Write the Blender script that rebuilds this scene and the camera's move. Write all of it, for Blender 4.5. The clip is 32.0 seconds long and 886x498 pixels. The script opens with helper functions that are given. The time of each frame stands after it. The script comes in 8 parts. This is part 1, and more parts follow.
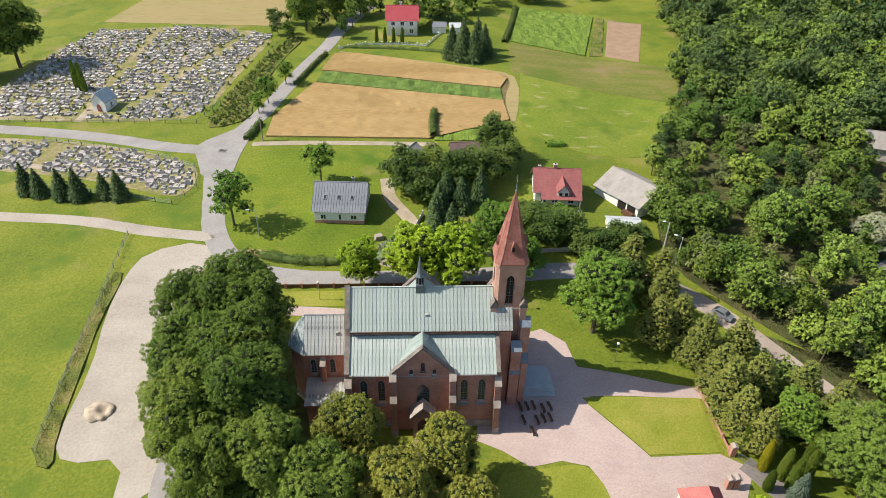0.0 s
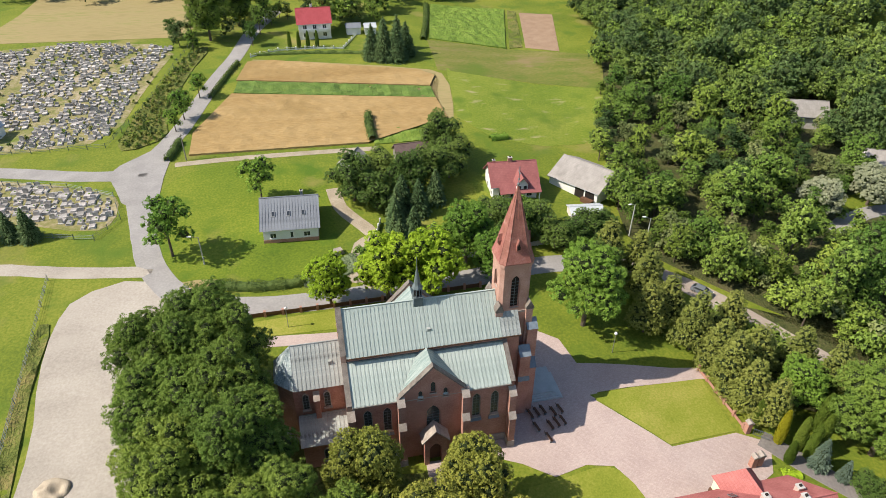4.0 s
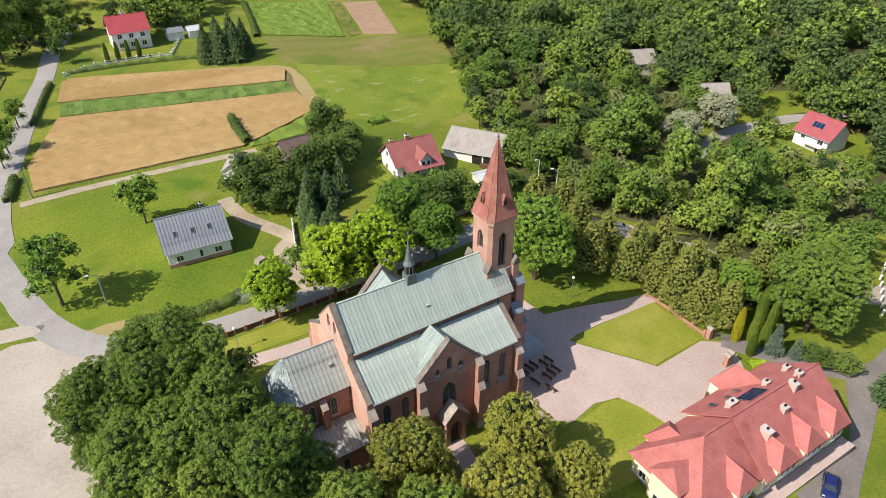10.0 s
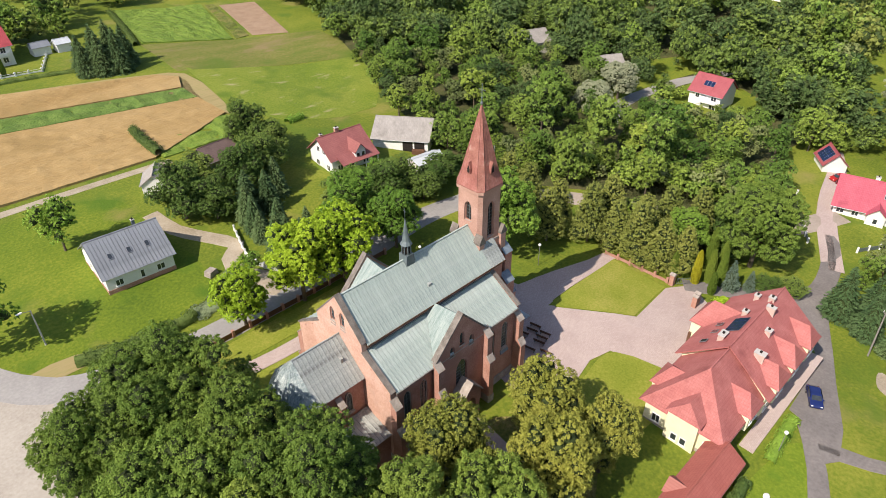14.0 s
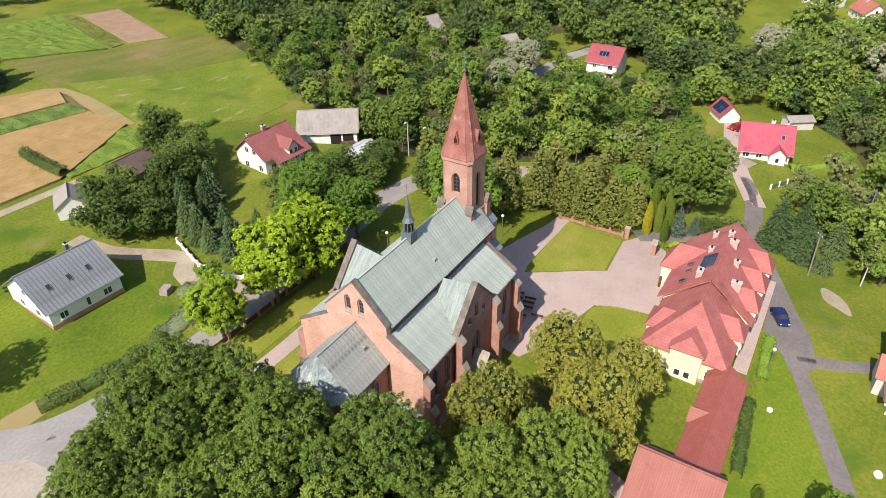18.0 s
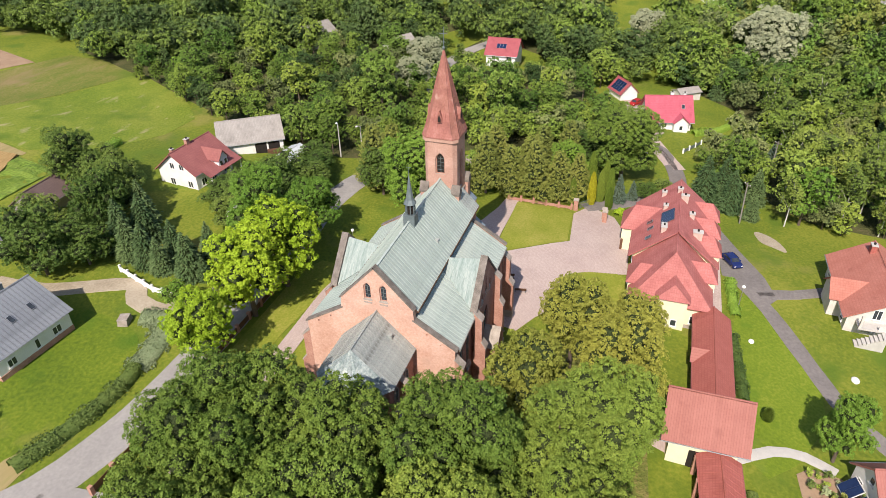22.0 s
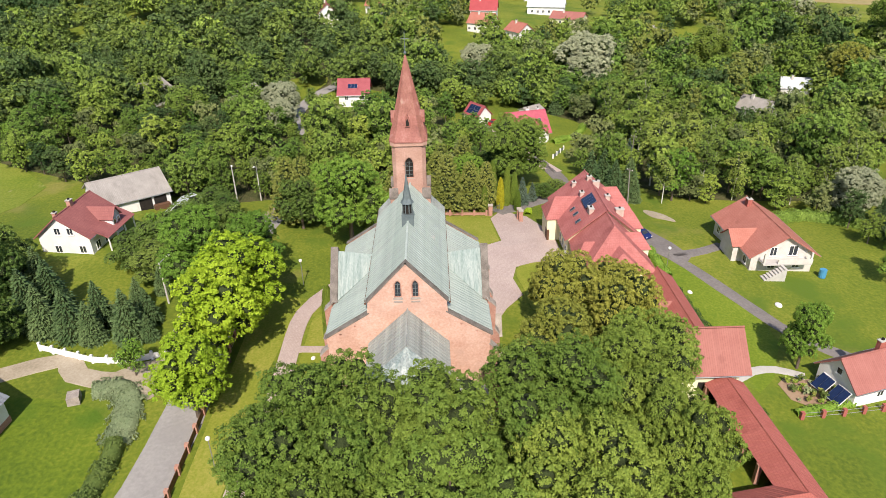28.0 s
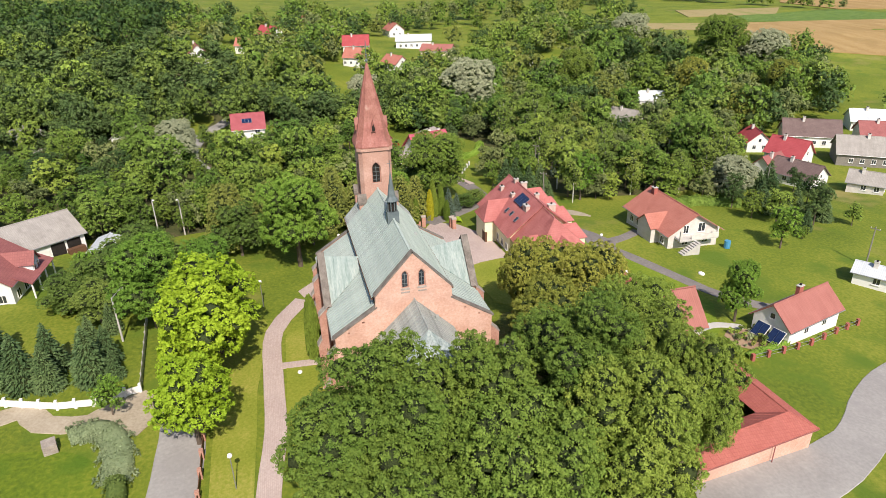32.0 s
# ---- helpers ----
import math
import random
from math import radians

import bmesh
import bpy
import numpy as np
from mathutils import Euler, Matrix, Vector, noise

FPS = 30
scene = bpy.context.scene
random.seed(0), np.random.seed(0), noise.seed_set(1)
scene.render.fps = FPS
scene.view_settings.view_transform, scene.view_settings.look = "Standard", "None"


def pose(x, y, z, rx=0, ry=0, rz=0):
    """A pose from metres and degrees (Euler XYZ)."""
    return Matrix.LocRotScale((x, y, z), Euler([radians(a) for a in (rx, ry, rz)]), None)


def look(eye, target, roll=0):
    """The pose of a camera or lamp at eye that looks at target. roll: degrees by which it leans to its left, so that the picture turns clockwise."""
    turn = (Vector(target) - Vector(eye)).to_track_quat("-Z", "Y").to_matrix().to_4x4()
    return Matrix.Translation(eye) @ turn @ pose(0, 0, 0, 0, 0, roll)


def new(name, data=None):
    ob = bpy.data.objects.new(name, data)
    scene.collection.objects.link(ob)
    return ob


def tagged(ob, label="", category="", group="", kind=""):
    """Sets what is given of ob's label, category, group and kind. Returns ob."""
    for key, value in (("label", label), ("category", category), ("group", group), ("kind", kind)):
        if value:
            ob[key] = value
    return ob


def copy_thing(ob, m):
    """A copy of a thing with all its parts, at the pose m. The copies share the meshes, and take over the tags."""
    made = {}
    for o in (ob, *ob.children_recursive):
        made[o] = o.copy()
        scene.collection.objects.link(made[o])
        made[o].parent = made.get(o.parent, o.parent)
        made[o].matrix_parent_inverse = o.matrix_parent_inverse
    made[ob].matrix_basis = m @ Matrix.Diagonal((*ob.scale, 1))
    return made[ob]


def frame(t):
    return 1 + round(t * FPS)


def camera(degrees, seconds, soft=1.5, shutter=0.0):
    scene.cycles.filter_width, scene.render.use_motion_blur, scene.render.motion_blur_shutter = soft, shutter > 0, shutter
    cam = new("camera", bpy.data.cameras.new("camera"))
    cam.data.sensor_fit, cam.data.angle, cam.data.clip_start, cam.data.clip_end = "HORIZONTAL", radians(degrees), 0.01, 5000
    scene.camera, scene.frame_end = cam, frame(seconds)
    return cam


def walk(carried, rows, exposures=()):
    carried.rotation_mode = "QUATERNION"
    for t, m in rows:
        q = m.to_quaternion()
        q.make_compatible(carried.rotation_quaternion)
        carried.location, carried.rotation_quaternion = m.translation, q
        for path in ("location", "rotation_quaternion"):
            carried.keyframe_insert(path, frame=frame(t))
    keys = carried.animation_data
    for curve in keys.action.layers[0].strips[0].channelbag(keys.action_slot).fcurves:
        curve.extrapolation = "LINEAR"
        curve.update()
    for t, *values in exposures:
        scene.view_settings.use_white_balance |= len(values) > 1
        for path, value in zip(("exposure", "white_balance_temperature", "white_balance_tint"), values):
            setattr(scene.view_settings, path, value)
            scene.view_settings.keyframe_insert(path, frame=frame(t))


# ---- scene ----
cam = camera(68.3, 32.0, soft=0.6)
PATH = [
    (0, (11.544, -78.797, 83.558), (11.611, -77.163, 82.407), 0.9),
    (3, (2.536, -72.032, 79.854), (2.81, -70.411, 78.716), 0.6),
    (6, (-7.527, -67.762, 76.921), (-6.991, -66.203, 75.789), 0.3),
    (9, (-18.138, -63.065, 73.845), (-17.345, -61.616, 72.717), 0.1),
    (12, (-27.626, -56.69, 70.538), (-26.6, -55.393, 69.413), -0.3),
    (13, (-30.53, -54.404, 69.457), (-29.434, -53.164, 68.336), -0.4),
    (17, (-41.505, -42.924, 65.859), (-40.156, -41.962, 64.739), -0.9),
    (19, (-46.32, -36.507, 63.976), (-44.868, -35.706, 62.858), -1.0),
    (23, (-53.761, -22.078, 60.062), (-52.135, -21.623, 58.991), -1.1),
    (25, (-56.584, -14.685, 58.175), (-54.888, -14.409, 57.153), -1.1),
    (28, (-60.005, -3.201, 55.02), (-58.243, -3.225, 54.075), -1.1),
    (30, (-62.043, 4.557, 53.279), (-60.269, 4.325, 52.385), -1.3),
    (32, (-63.039, 12.39, 51.37), (-61.28, 11.947, 50.527), -1.4),
]
walk(cam, [(t, look(eye, target, roll)) for t, eye, target, roll in PATH], [(0, 0.39, 6500, 10), (9, 0.36, 6500, 11), (18, 0.33, 6500, 14.5), (25, 0.33, 6500, 14), (32, 0.28, 6500, 13)])

# ---- light ----
SUN_ELEVATION, SUN_FROM = 46.0, (-1.0, 0.0)      # the sun stands over the apse end of the church
world = bpy.data.worlds.new("sky")
scene.world = world
world.use_nodes = True
sky = world.node_tree.nodes.new("ShaderNodeTexSky")
sky.sky_type, sky.sun_disc = "NISHITA", False
sky.sun_elevation = radians(SUN_ELEVATION)
sky.sun_rotation = math.atan2(SUN_FROM[0], SUN_FROM[1])
sky.air_density, sky.dust_density = 1.0, 1.2
world.node_tree.links.new(sky.outputs[0], world.node_tree.nodes["Background"].inputs[0])
world.node_tree.nodes["Background"].inputs[1].default_value = 0.112
sun = new("sun", bpy.data.lights.new("sun", "SUN"))
sun.data.energy, sun.data.angle, sun.data.color = 4.95, radians(0.53), (1.0, 0.895, 0.775)
sun.matrix_world = look((SUN_FROM[0] * 100, SUN_FROM[1] * 100, 100 * math.tan(radians(SUN_ELEVATION))), (0, 0, 0))


# ---- materials ----
def material(name, colours, scale=1.0, rough=0.8, metal=0.0, bump=0.0, fine=12.0, world_space=False, island=0.0, by_object=0.0,
             translucent=0.0, stretch=(1, 1, 1), bump_scale=None, specular=0.3, blotch=None, blotch_stretch=(1, 1, 1), patches=None):
    """colours: two or three linear colours mixed by noise at two scales."""
    m = bpy.data.materials.new(name)
    m.use_nodes = True
    t = m.node_tree
    N, L = t.nodes, t.links
    b = N["Principled BSDF"]
    b.inputs["Roughness"].default_value, b.inputs["Metallic"].default_value = rough, metal
    b.inputs["Specular IOR Level"].default_value = specular
    if world_space:
        co = N.new("ShaderNodeNewGeometry").outputs["Position"]
    else:
        co = N.new("ShaderNodeTexCoord").outputs["Object"]
    mp = N.new("ShaderNodeMapping")
    mp.inputs["Scale"].default_value = stretch
    L.new(co, mp.inputs["Vector"])
    n1, n2 = N.new("ShaderNodeTexNoise"), N.new("ShaderNodeTexNoise")
    n1.inputs["Scale"].default_value, n1.inputs["Detail"].default_value = scale, 5.0
    n2.inputs["Scale"].default_value, n2.inputs["Detail"].default_value = scale * fine, 4.0
    L.new(mp.outputs[0], n1.inputs["Vector"]), L.new(mp.outputs[0], n2.inputs["Vector"])
    mix = N.new("ShaderNodeMath")
    mix.operation = "MULTIPLY_ADD"
    mix.inputs[1].default_value = 0.45
    L.new(n2.outputs[0], mix.inputs[0])
    half = N.new("ShaderNodeMath")
    half.operation = "MULTIPLY"
    half.inputs[1].default_value = 0.55
    L.new(n1.outputs[0], half.inputs[0]), L.new(half.outputs[0], mix.inputs[2])
    ramp = N.new("ShaderNodeValToRGB")
    e = ramp.color_ramp.elements
    e[0].position, e[1].position = 0.34, 0.66
    e[0].color, e[1].color = (*colours[0], 1), (*colours[-1], 1)
    if len(colours) == 3:
        mid = e.new(0.5)
        mid.color = (*colours[1], 1)
    L.new(mix.outputs[0], ramp.inputs[0])
    out = ramp.outputs[0]
    for stain, way in ((blotch, blotch_stretch), (patches, (1, 1, 1))):
        if not stain:
            continue
        n3 = N.new("ShaderNodeTexNoise")
        n3.inputs["Scale"].default_value, n3.inputs["Detail"].default_value = stain[1], 4.0
        mp3 = N.new("ShaderNodeMapping")
        mp3.inputs["Scale"].default_value = way
        L.new(co, mp3.inputs["Vector"]), L.new(mp3.outputs[0], n3.inputs["Vector"])
        r3 = N.new("ShaderNodeValToRGB")
        r3.color_ramp.elements[0].position, r3.color_ramp.elements[1].position = stain[2], stain[2] + 0.16
        L.new(n3.outputs[0], r3.inputs[0])
        mx = N.new("ShaderNodeMixRGB")
        mx.inputs[2].default_value = (*stain[0], 1)
        L.new(r3.outputs[0], mx.inputs[0]), L.new(out, mx.inputs[1])
        out = mx.outputs[0]
    for amount, source in ((island, "island"), (by_object, "object")):
        if amount:
            rnd = N.new("ShaderNodeNewGeometry").outputs["Random Per Island"] if source == "island" else N.new("ShaderNodeObjectInfo").outputs["Random"]
            hsv = N.new("ShaderNodeHueSaturation")
            mr = N.new("ShaderNodeMapRange")
            mr.inputs["To Min"].default_value, mr.inputs["To Max"].default_value = 1 - amount, 1 + amount
            L.new(rnd, mr.inputs[0]), L.new(mr.outputs[0], hsv.inputs["Value"])
            if source == "object":
                mh = N.new("ShaderNodeMapRange")
                mh.inputs["To Min"].default_value, mh.inputs["To Max"].default_value = 0.5 + 0.06 * amount, 0.5 - 0.06 * amount
                L.new(rnd, mh.inputs[0]), L.new(mh.outputs[0], hsv.inputs["Hue"])
            L.new(out, hsv.inputs["Color"])
            out = hsv.outputs[0]
    L.new(out, b.inputs["Base Color"])
    if bump:
        bp = N.new("ShaderNodeBump")
        bp.inputs["Strength"].default_value, bp.inputs["Distance"].default_value = min(1.0, bump), bump_scale or 0.05
        L.new(n2.outputs[0], bp.inputs["Height"]), L.new(bp.outputs[0], b.inputs["Normal"])
    if translucent:
        tr = N.new("ShaderNodeBsdfTranslucent")
        L.new(out, tr.inputs["Color"])
        ms = N.new("ShaderNodeMixShader")
        ms.inputs[0].default_value = translucent
        L.new(b.outputs[0], ms.inputs[1]), L.new(tr.outputs[0], ms.inputs[2])
        L.new(ms.outputs[0], N["Material Output"].inputs["Surface"])
    return m


def pattern(m, width, height, joint, dark, axes="wall", strength=0.6, offset=0.5):
    """Lays courses of bricks, slabs or tiles over a material's colour, with recessed joints."""
    t = m.node_tree
    N, L = t.nodes, t.links
    b = N["Principled BSDF"]
    old = b.inputs["Base Color"].links[0].from_socket
    co = N.new("ShaderNodeTexCoord").outputs["Object"]
    sp, cb = N.new("ShaderNodeSeparateXYZ"), N.new("ShaderNodeCombineXYZ")
    L.new(co, sp.inputs[0])
    if axes == "wall":
        ad = N.new("ShaderNodeMath")
        L.new(sp.outputs[0], ad.inputs[0]), L.new(sp.outputs[1], ad.inputs[1])
        L.new(ad.outputs[0], cb.inputs[0]), L.new(sp.outputs[2], cb.inputs[1])
    else:
        L.new(sp.outputs[0], cb.inputs[0]), L.new(sp.outputs[1], cb.inputs[1])
    br = N.new("ShaderNodeTexBrick")
    br.offset = offset
    br.inputs["Scale"].default_value = 1.0
    br.inputs["Brick Width"].default_value, br.inputs["Row Height"].default_value = width, height
    br.inputs["Mortar Size"].default_value = joint
    br.inputs["Color1"].default_value, br.inputs["Color2"].default_value = (1, 1, 1, 1), (0.72, 0.72, 0.72, 1)
    br.inputs["Mortar"].default_value = (*dark, 1)
    L.new(cb.outputs[0], br.inputs["Vector"])
    mx = N.new("ShaderNodeMixRGB")
    mx.blend_type = "MULTIPLY"
    mx.inputs[0].default_value = strength
    L.new(old, mx.inputs[1]), L.new(br.outputs[0], mx.inputs[2])
    L.new(mx.outputs[0], b.inputs["Base Color"])
    return m


BRICK = pattern(material("church_brick", [(0.335, 0.165, 0.122), (0.43, 0.235, 0.178), (0.525, 0.315, 0.25)], 0.5, 0.85, fine=9, blotch=((0.38, 0.20, 0.15), 0.18, 0.52), bump=0.3), 0.27, 0.08, 0.012, (0.85, 0.8, 0.75), strength=0.4)
TOWER_BRICK = pattern(material("weathered_tower_brick", [(0.385, 0.215, 0.165), (0.465, 0.285, 0.225), (0.55, 0.36, 0.295)], 0.5, 0.87, fine=9, blotch=((0.43, 0.26, 0.205), 0.18, 0.52), bump=0.3), 0.27, 0.08, 0.012, (0.88, 0.83, 0.78), strength=0.4)
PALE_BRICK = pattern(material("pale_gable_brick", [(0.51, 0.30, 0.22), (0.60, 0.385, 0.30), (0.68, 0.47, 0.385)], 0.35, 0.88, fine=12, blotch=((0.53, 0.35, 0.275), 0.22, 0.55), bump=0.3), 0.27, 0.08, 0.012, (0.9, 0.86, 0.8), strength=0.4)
STREAKED = material("streaked_verdigris", [(0.17, 0.24, 0.225), (0.27, 0.335, 0.315), (0.37, 0.42, 0.40)], 0.5, 0.6, fine=7, specular=0.2, stretch=(1, 5, 0.5), blotch=((0.14, 0.20, 0.19), 0.5, 0.58), blotch_stretch=(1, 6, 0.5))
COPPER = material("verdigris_copper", [(0.26, 0.325, 0.30), (0.36, 0.425, 0.39), (0.46, 0.52, 0.48)], 0.35, 0.6, fine=7, by_object=0.07, specular=0.4, stretch=(3, 0.7, 0.7), blotch=((0.33, 0.38, 0.36), 0.5, 0.6))
LEAD = material("weathered_zinc", [(0.25, 0.275, 0.26), (0.34, 0.37, 0.35), (0.44, 0.47, 0.445)], 0.6, 0.5, metal=0.1, fine=8, by_object=0.08, blotch=((0.09, 0.09, 0.085), 0.9, 0.62))
FLECHE = material("dark_lead", [(0.10, 0.13, 0.14), (0.17, 0.21, 0.215)], 1.5, 0.5, metal=0.2)
FAN = material("streaked_copper", [(0.12, 0.175, 0.18), (0.29, 0.35, 0.35), (0.52, 0.575, 0.56)], 0.9, 0.5, fine=5, by_object=0.12)
STONE = material("coping_stone", [(0.24, 0.21, 0.18), (0.34, 0.30, 0.26), (0.44, 0.40, 0.35)], 1.2, 0.85, bump=0.3)
DARKSTONE = material("blackened_coping", [(0.10, 0.088, 0.075), (0.17, 0.15, 0.13), (0.25, 0.225, 0.195)], 1.2, 0.85, bump=0.3)
SLATE = material("blue_slate_cap", [(0.13, 0.17, 0.21), (0.22, 0.27, 0.31)], 2.0, 0.5)
SPIRE = material("spire_copper_red", [(0.225, 0.088, 0.07), (0.305, 0.128, 0.102), (0.385, 0.182, 0.152)], 0.8, 0.55, fine=6, by_object=0.06, blotch=((0.43, 0.28, 0.235), 0.9, 0.62), patches=((0.19, 0.085, 0.07), 0.6, 0.58))
GLASS = material("window_glass", [(0.02, 0.025, 0.03), (0.05, 0.06, 0.07)], 2.0, 0.08, specular=0.8)
LEADED = material("leaded_glass", [(0.035, 0.04, 0.04), (0.09, 0.10, 0.09)], 3.0, 0.25, specular=0.6)
DARK = material("dark_opening", [(0.012, 0.01, 0.01), (0.03, 0.025, 0.02)], 2.0, 0.9)
WOOD = material("brown_wood", [(0.09, 0.045, 0.025), (0.16, 0.085, 0.05)], 3.0, 0.7, stretch=(1, 1, 8))
GREYWOOD = material("grey_timber", [(0.17, 0.16, 0.145), (0.27, 0.25, 0.22)], 2.0, 0.85)
WHITE = material("white_render", [(0.70, 0.70, 0.68), (0.80, 0.80, 0.78)], 0.8, 0.85, blotch=((0.66, 0.65, 0.61), 0.5, 0.6))
CREAM = material("cream_render", [(0.74, 0.70, 0.47), (0.82, 0.78, 0.56)], 0.8, 0.85)
PLASTER = material("raw_plaster", [(0.52, 0.49, 0.45), (0.66, 0.64, 0.60)], 0.9, 0.9)
TRIM = material("white_paint", [(0.74, 0.74, 0.73), (0.82, 0.82, 0.81)], 2.0, 0.5)
METAL = material("galvanised_steel", [(0.30, 0.31, 0.32), (0.40, 0.41, 0.42)], 3.0, 0.45, metal=0.7)
SOLAR = material("solar_glass", [(0.008, 0.015, 0.05), (0.015, 0.03, 0.085)], 1.5, 0.12, specular=0.7)


def tiled_roof(name, colours, width=0.3, course=0.35, rough=0.7):
    m = material(name, colours, 0.5, rough, fine=10, by_object=0.03, specular=0.18, blotch=(tuple(c * 0.82 for c in colours[0]), 0.35, 0.6))
    return pattern(m, width, course, 0.03, (0.55, 0.5, 0.5), axes="flat", strength=0.38, offset=0.0)


ROOF_RECTORY = tiled_roof("rectory_red_tile", [(0.355, 0.118, 0.108), (0.42, 0.15, 0.137), (0.48, 0.187, 0.17)])
ROOF_BRICKRED = tiled_roof("brick_red_sheet", [(0.35, 0.108, 0.088), (0.415, 0.14, 0.115)], 0.35, 0.3)
ROOF_PINK = tiled_roof("faded_red_sheet", [(0.315, 0.125, 0.104), (0.375, 0.16, 0.135)], 0.28, 60.0)
ROOF_MAROON = tiled_roof("maroon_tile", [(0.27, 0.10, 0.095), (0.345, 0.135, 0.125)])
ROOF_BROWN = tiled_roof("grey_brown_tile", [(0.14, 0.098, 0.092), (0.19, 0.14, 0.13)])
ROOF_CRIMSON = tiled_roof("crimson_sheet", [(0.36, 0.065, 0.075), (0.43, 0.09, 0.10)])
ROOF_ROSE = tiled_roof("rose_red_sheet", [(0.43, 0.09, 0.13), (0.50, 0.125, 0.165)])
ROOF_WINE = tiled_roof("wine_red_sheet", [(0.30, 0.075, 0.085), (0.37, 0.105, 0.115)])
ROOF_ORANGE = tiled_roof("orange_red_tile", [(0.40, 0.15, 0.112), (0.48, 0.20, 0.155)])
ROOF_GREY = tiled_roof("grey_sheet_roof", [(0.19, 0.21, 0.235), (0.26, 0.285, 0.31)], 0.5, 50.0, 0.32)
ROOF_ETERNIT = tiled_roof("grey_fibre_cement", [(0.29, 0.275, 0.25), (0.39, 0.37, 0.34)], 0.3, 1.2, 0.9)
ROOF_WHITE = tiled_roof("pale_sheet_roof", [(0.50, 0.55, 0.58), (0.60, 0.64, 0.66)], 0.3, 30.0, 0.4)

GRASS = material("meadow_grass", [(0.078, 0.122, 0.010), (0.142, 0.185, 0.015), (0.225, 0.24, 0.032)], 0.05, 0.9, world_space=True, fine=40, bump=0.5, bump_scale=0.2, blotch=((0.24, 0.215, 0.065), 0.07, 0.6), patches=((0.09, 0.15, 0.012), 0.13, 0.54))
GREEN_LAWN = material("deep_green_lawn", [(0.066, 0.115, 0.007), (0.122, 0.178, 0.010), (0.20, 0.232, 0.022)], 0.05, 0.9, world_space=True, fine=40, bump=0.5, bump_scale=0.2, blotch=((0.225, 0.205, 0.055), 0.07, 0.62), patches=((0.075, 0.142, 0.008), 0.13, 0.54))
VIVID = material("watered_lawn", [(0.10, 0.16, 0.009), (0.15, 0.215, 0.014), (0.225, 0.262, 0.03)], 0.07, 0.9, world_space=True, fine=36, bump=0.5, bump_scale=0.15, blotch=((0.25, 0.23, 0.06), 0.1, 0.6), patches=((0.09, 0.17, 0.010), 0.2, 0.55))
HILLSIDE = material("flowering_hill_meadow", [(0.10, 0.16, 0.012), (0.155, 0.21, 0.019), (0.22, 0.25, 0.038)], 0.06, 0.9, world_space=True, fine=30, bump=0.6, bump_scale=0.25, blotch=((0.36, 0.32, 0.17), 0.22, 0.62), blotch_stretch=(0.7, 1.6, 1), patches=((0.10, 0.16, 0.013), 0.1, 0.54))
LAWN = material("mown_lawn", [(0.15, 0.195, 0.016), (0.215, 0.245, 0.028), (0.315, 0.30, 0.065)], 0.12, 0.9, world_space=True, fine=26, bump=0.6, bump_scale=0.1)
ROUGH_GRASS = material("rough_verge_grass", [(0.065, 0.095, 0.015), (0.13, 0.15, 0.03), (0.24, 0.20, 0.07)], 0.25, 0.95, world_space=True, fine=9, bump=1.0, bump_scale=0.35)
ASPHALT = material("pale_asphalt", [(0.25, 0.243, 0.23), (0.30, 0.29, 0.275), (0.35, 0.34, 0.32)], 0.2, 0.9, world_space=True, fine=12, blotch=((0.27, 0.26, 0.25), 0.25, 0.58))
SANDY = material("dusty_lane", [(0.29, 0.245, 0.20), (0.345, 0.295, 0.245), (0.40, 0.345, 0.29)], 0.2, 0.95, world_space=True, fine=12, blotch=((0.27, 0.235, 0.19), 0.25, 0.58))
DARK_ASPHALT = material("worn_dark_asphalt", [(0.15, 0.138, 0.13), (0.19, 0.175, 0.165), (0.24, 0.222, 0.205)], 0.2, 0.9, world_space=True, fine=12, blotch=((0.21, 0.195, 0.18), 0.3, 0.56))
GRAVEL = material("pale_gravel", [(0.31, 0.28, 0.235), (0.385, 0.35, 0.295), (0.45, 0.415, 0.355)], 0.12, 0.95, world_space=True, fine=20, bump=0.6, blotch=((0.40, 0.365, 0.31), 0.09, 0.55))
DIRT = material("dirt_track", [(0.27, 0.23, 0.16), (0.36, 0.31, 0.23), (0.43, 0.38, 0.29)], 0.3, 0.95, world_space=True, fine=10)
PAVERS = pattern(material("pink_grey_pavers", [(0.42, 0.335, 0.305), (0.48, 0.39, 0.355), (0.53, 0.44, 0.40)], 0.15, 0.85, world_space=True, fine=22), 0.4, 0.2, 0.02, (0.6, 0.56, 0.54), axes="flat", strength=0.42)
WHEAT = material("ripe_wheat", [(0.265, 0.172, 0.062), (0.345, 0.235, 0.095), (0.42, 0.30, 0.135)], 0.05, 0.95, world_space=True, fine=30, bump=1.0, bump_scale=0.25, stretch=(0.35, 2.2, 1), patches=((0.30, 0.205, 0.08), 0.09, 0.52))
CROP = material("green_crop", [(0.07, 0.135, 0.022), (0.115, 0.19, 0.035), (0.165, 0.24, 0.05)], 0.3, 0.9, world_space=True, fine=8, bump=1.0, bump_scale=0.4)
BEANS = material("bean_leaves", [(0.09, 0.16, 0.018), (0.15, 0.235, 0.03), (0.22, 0.30, 0.05)], 0.5, 0.9, world_space=True, fine=6, bump=1.0, bump_scale=0.4, stretch=(1.6, 0.25, 1))
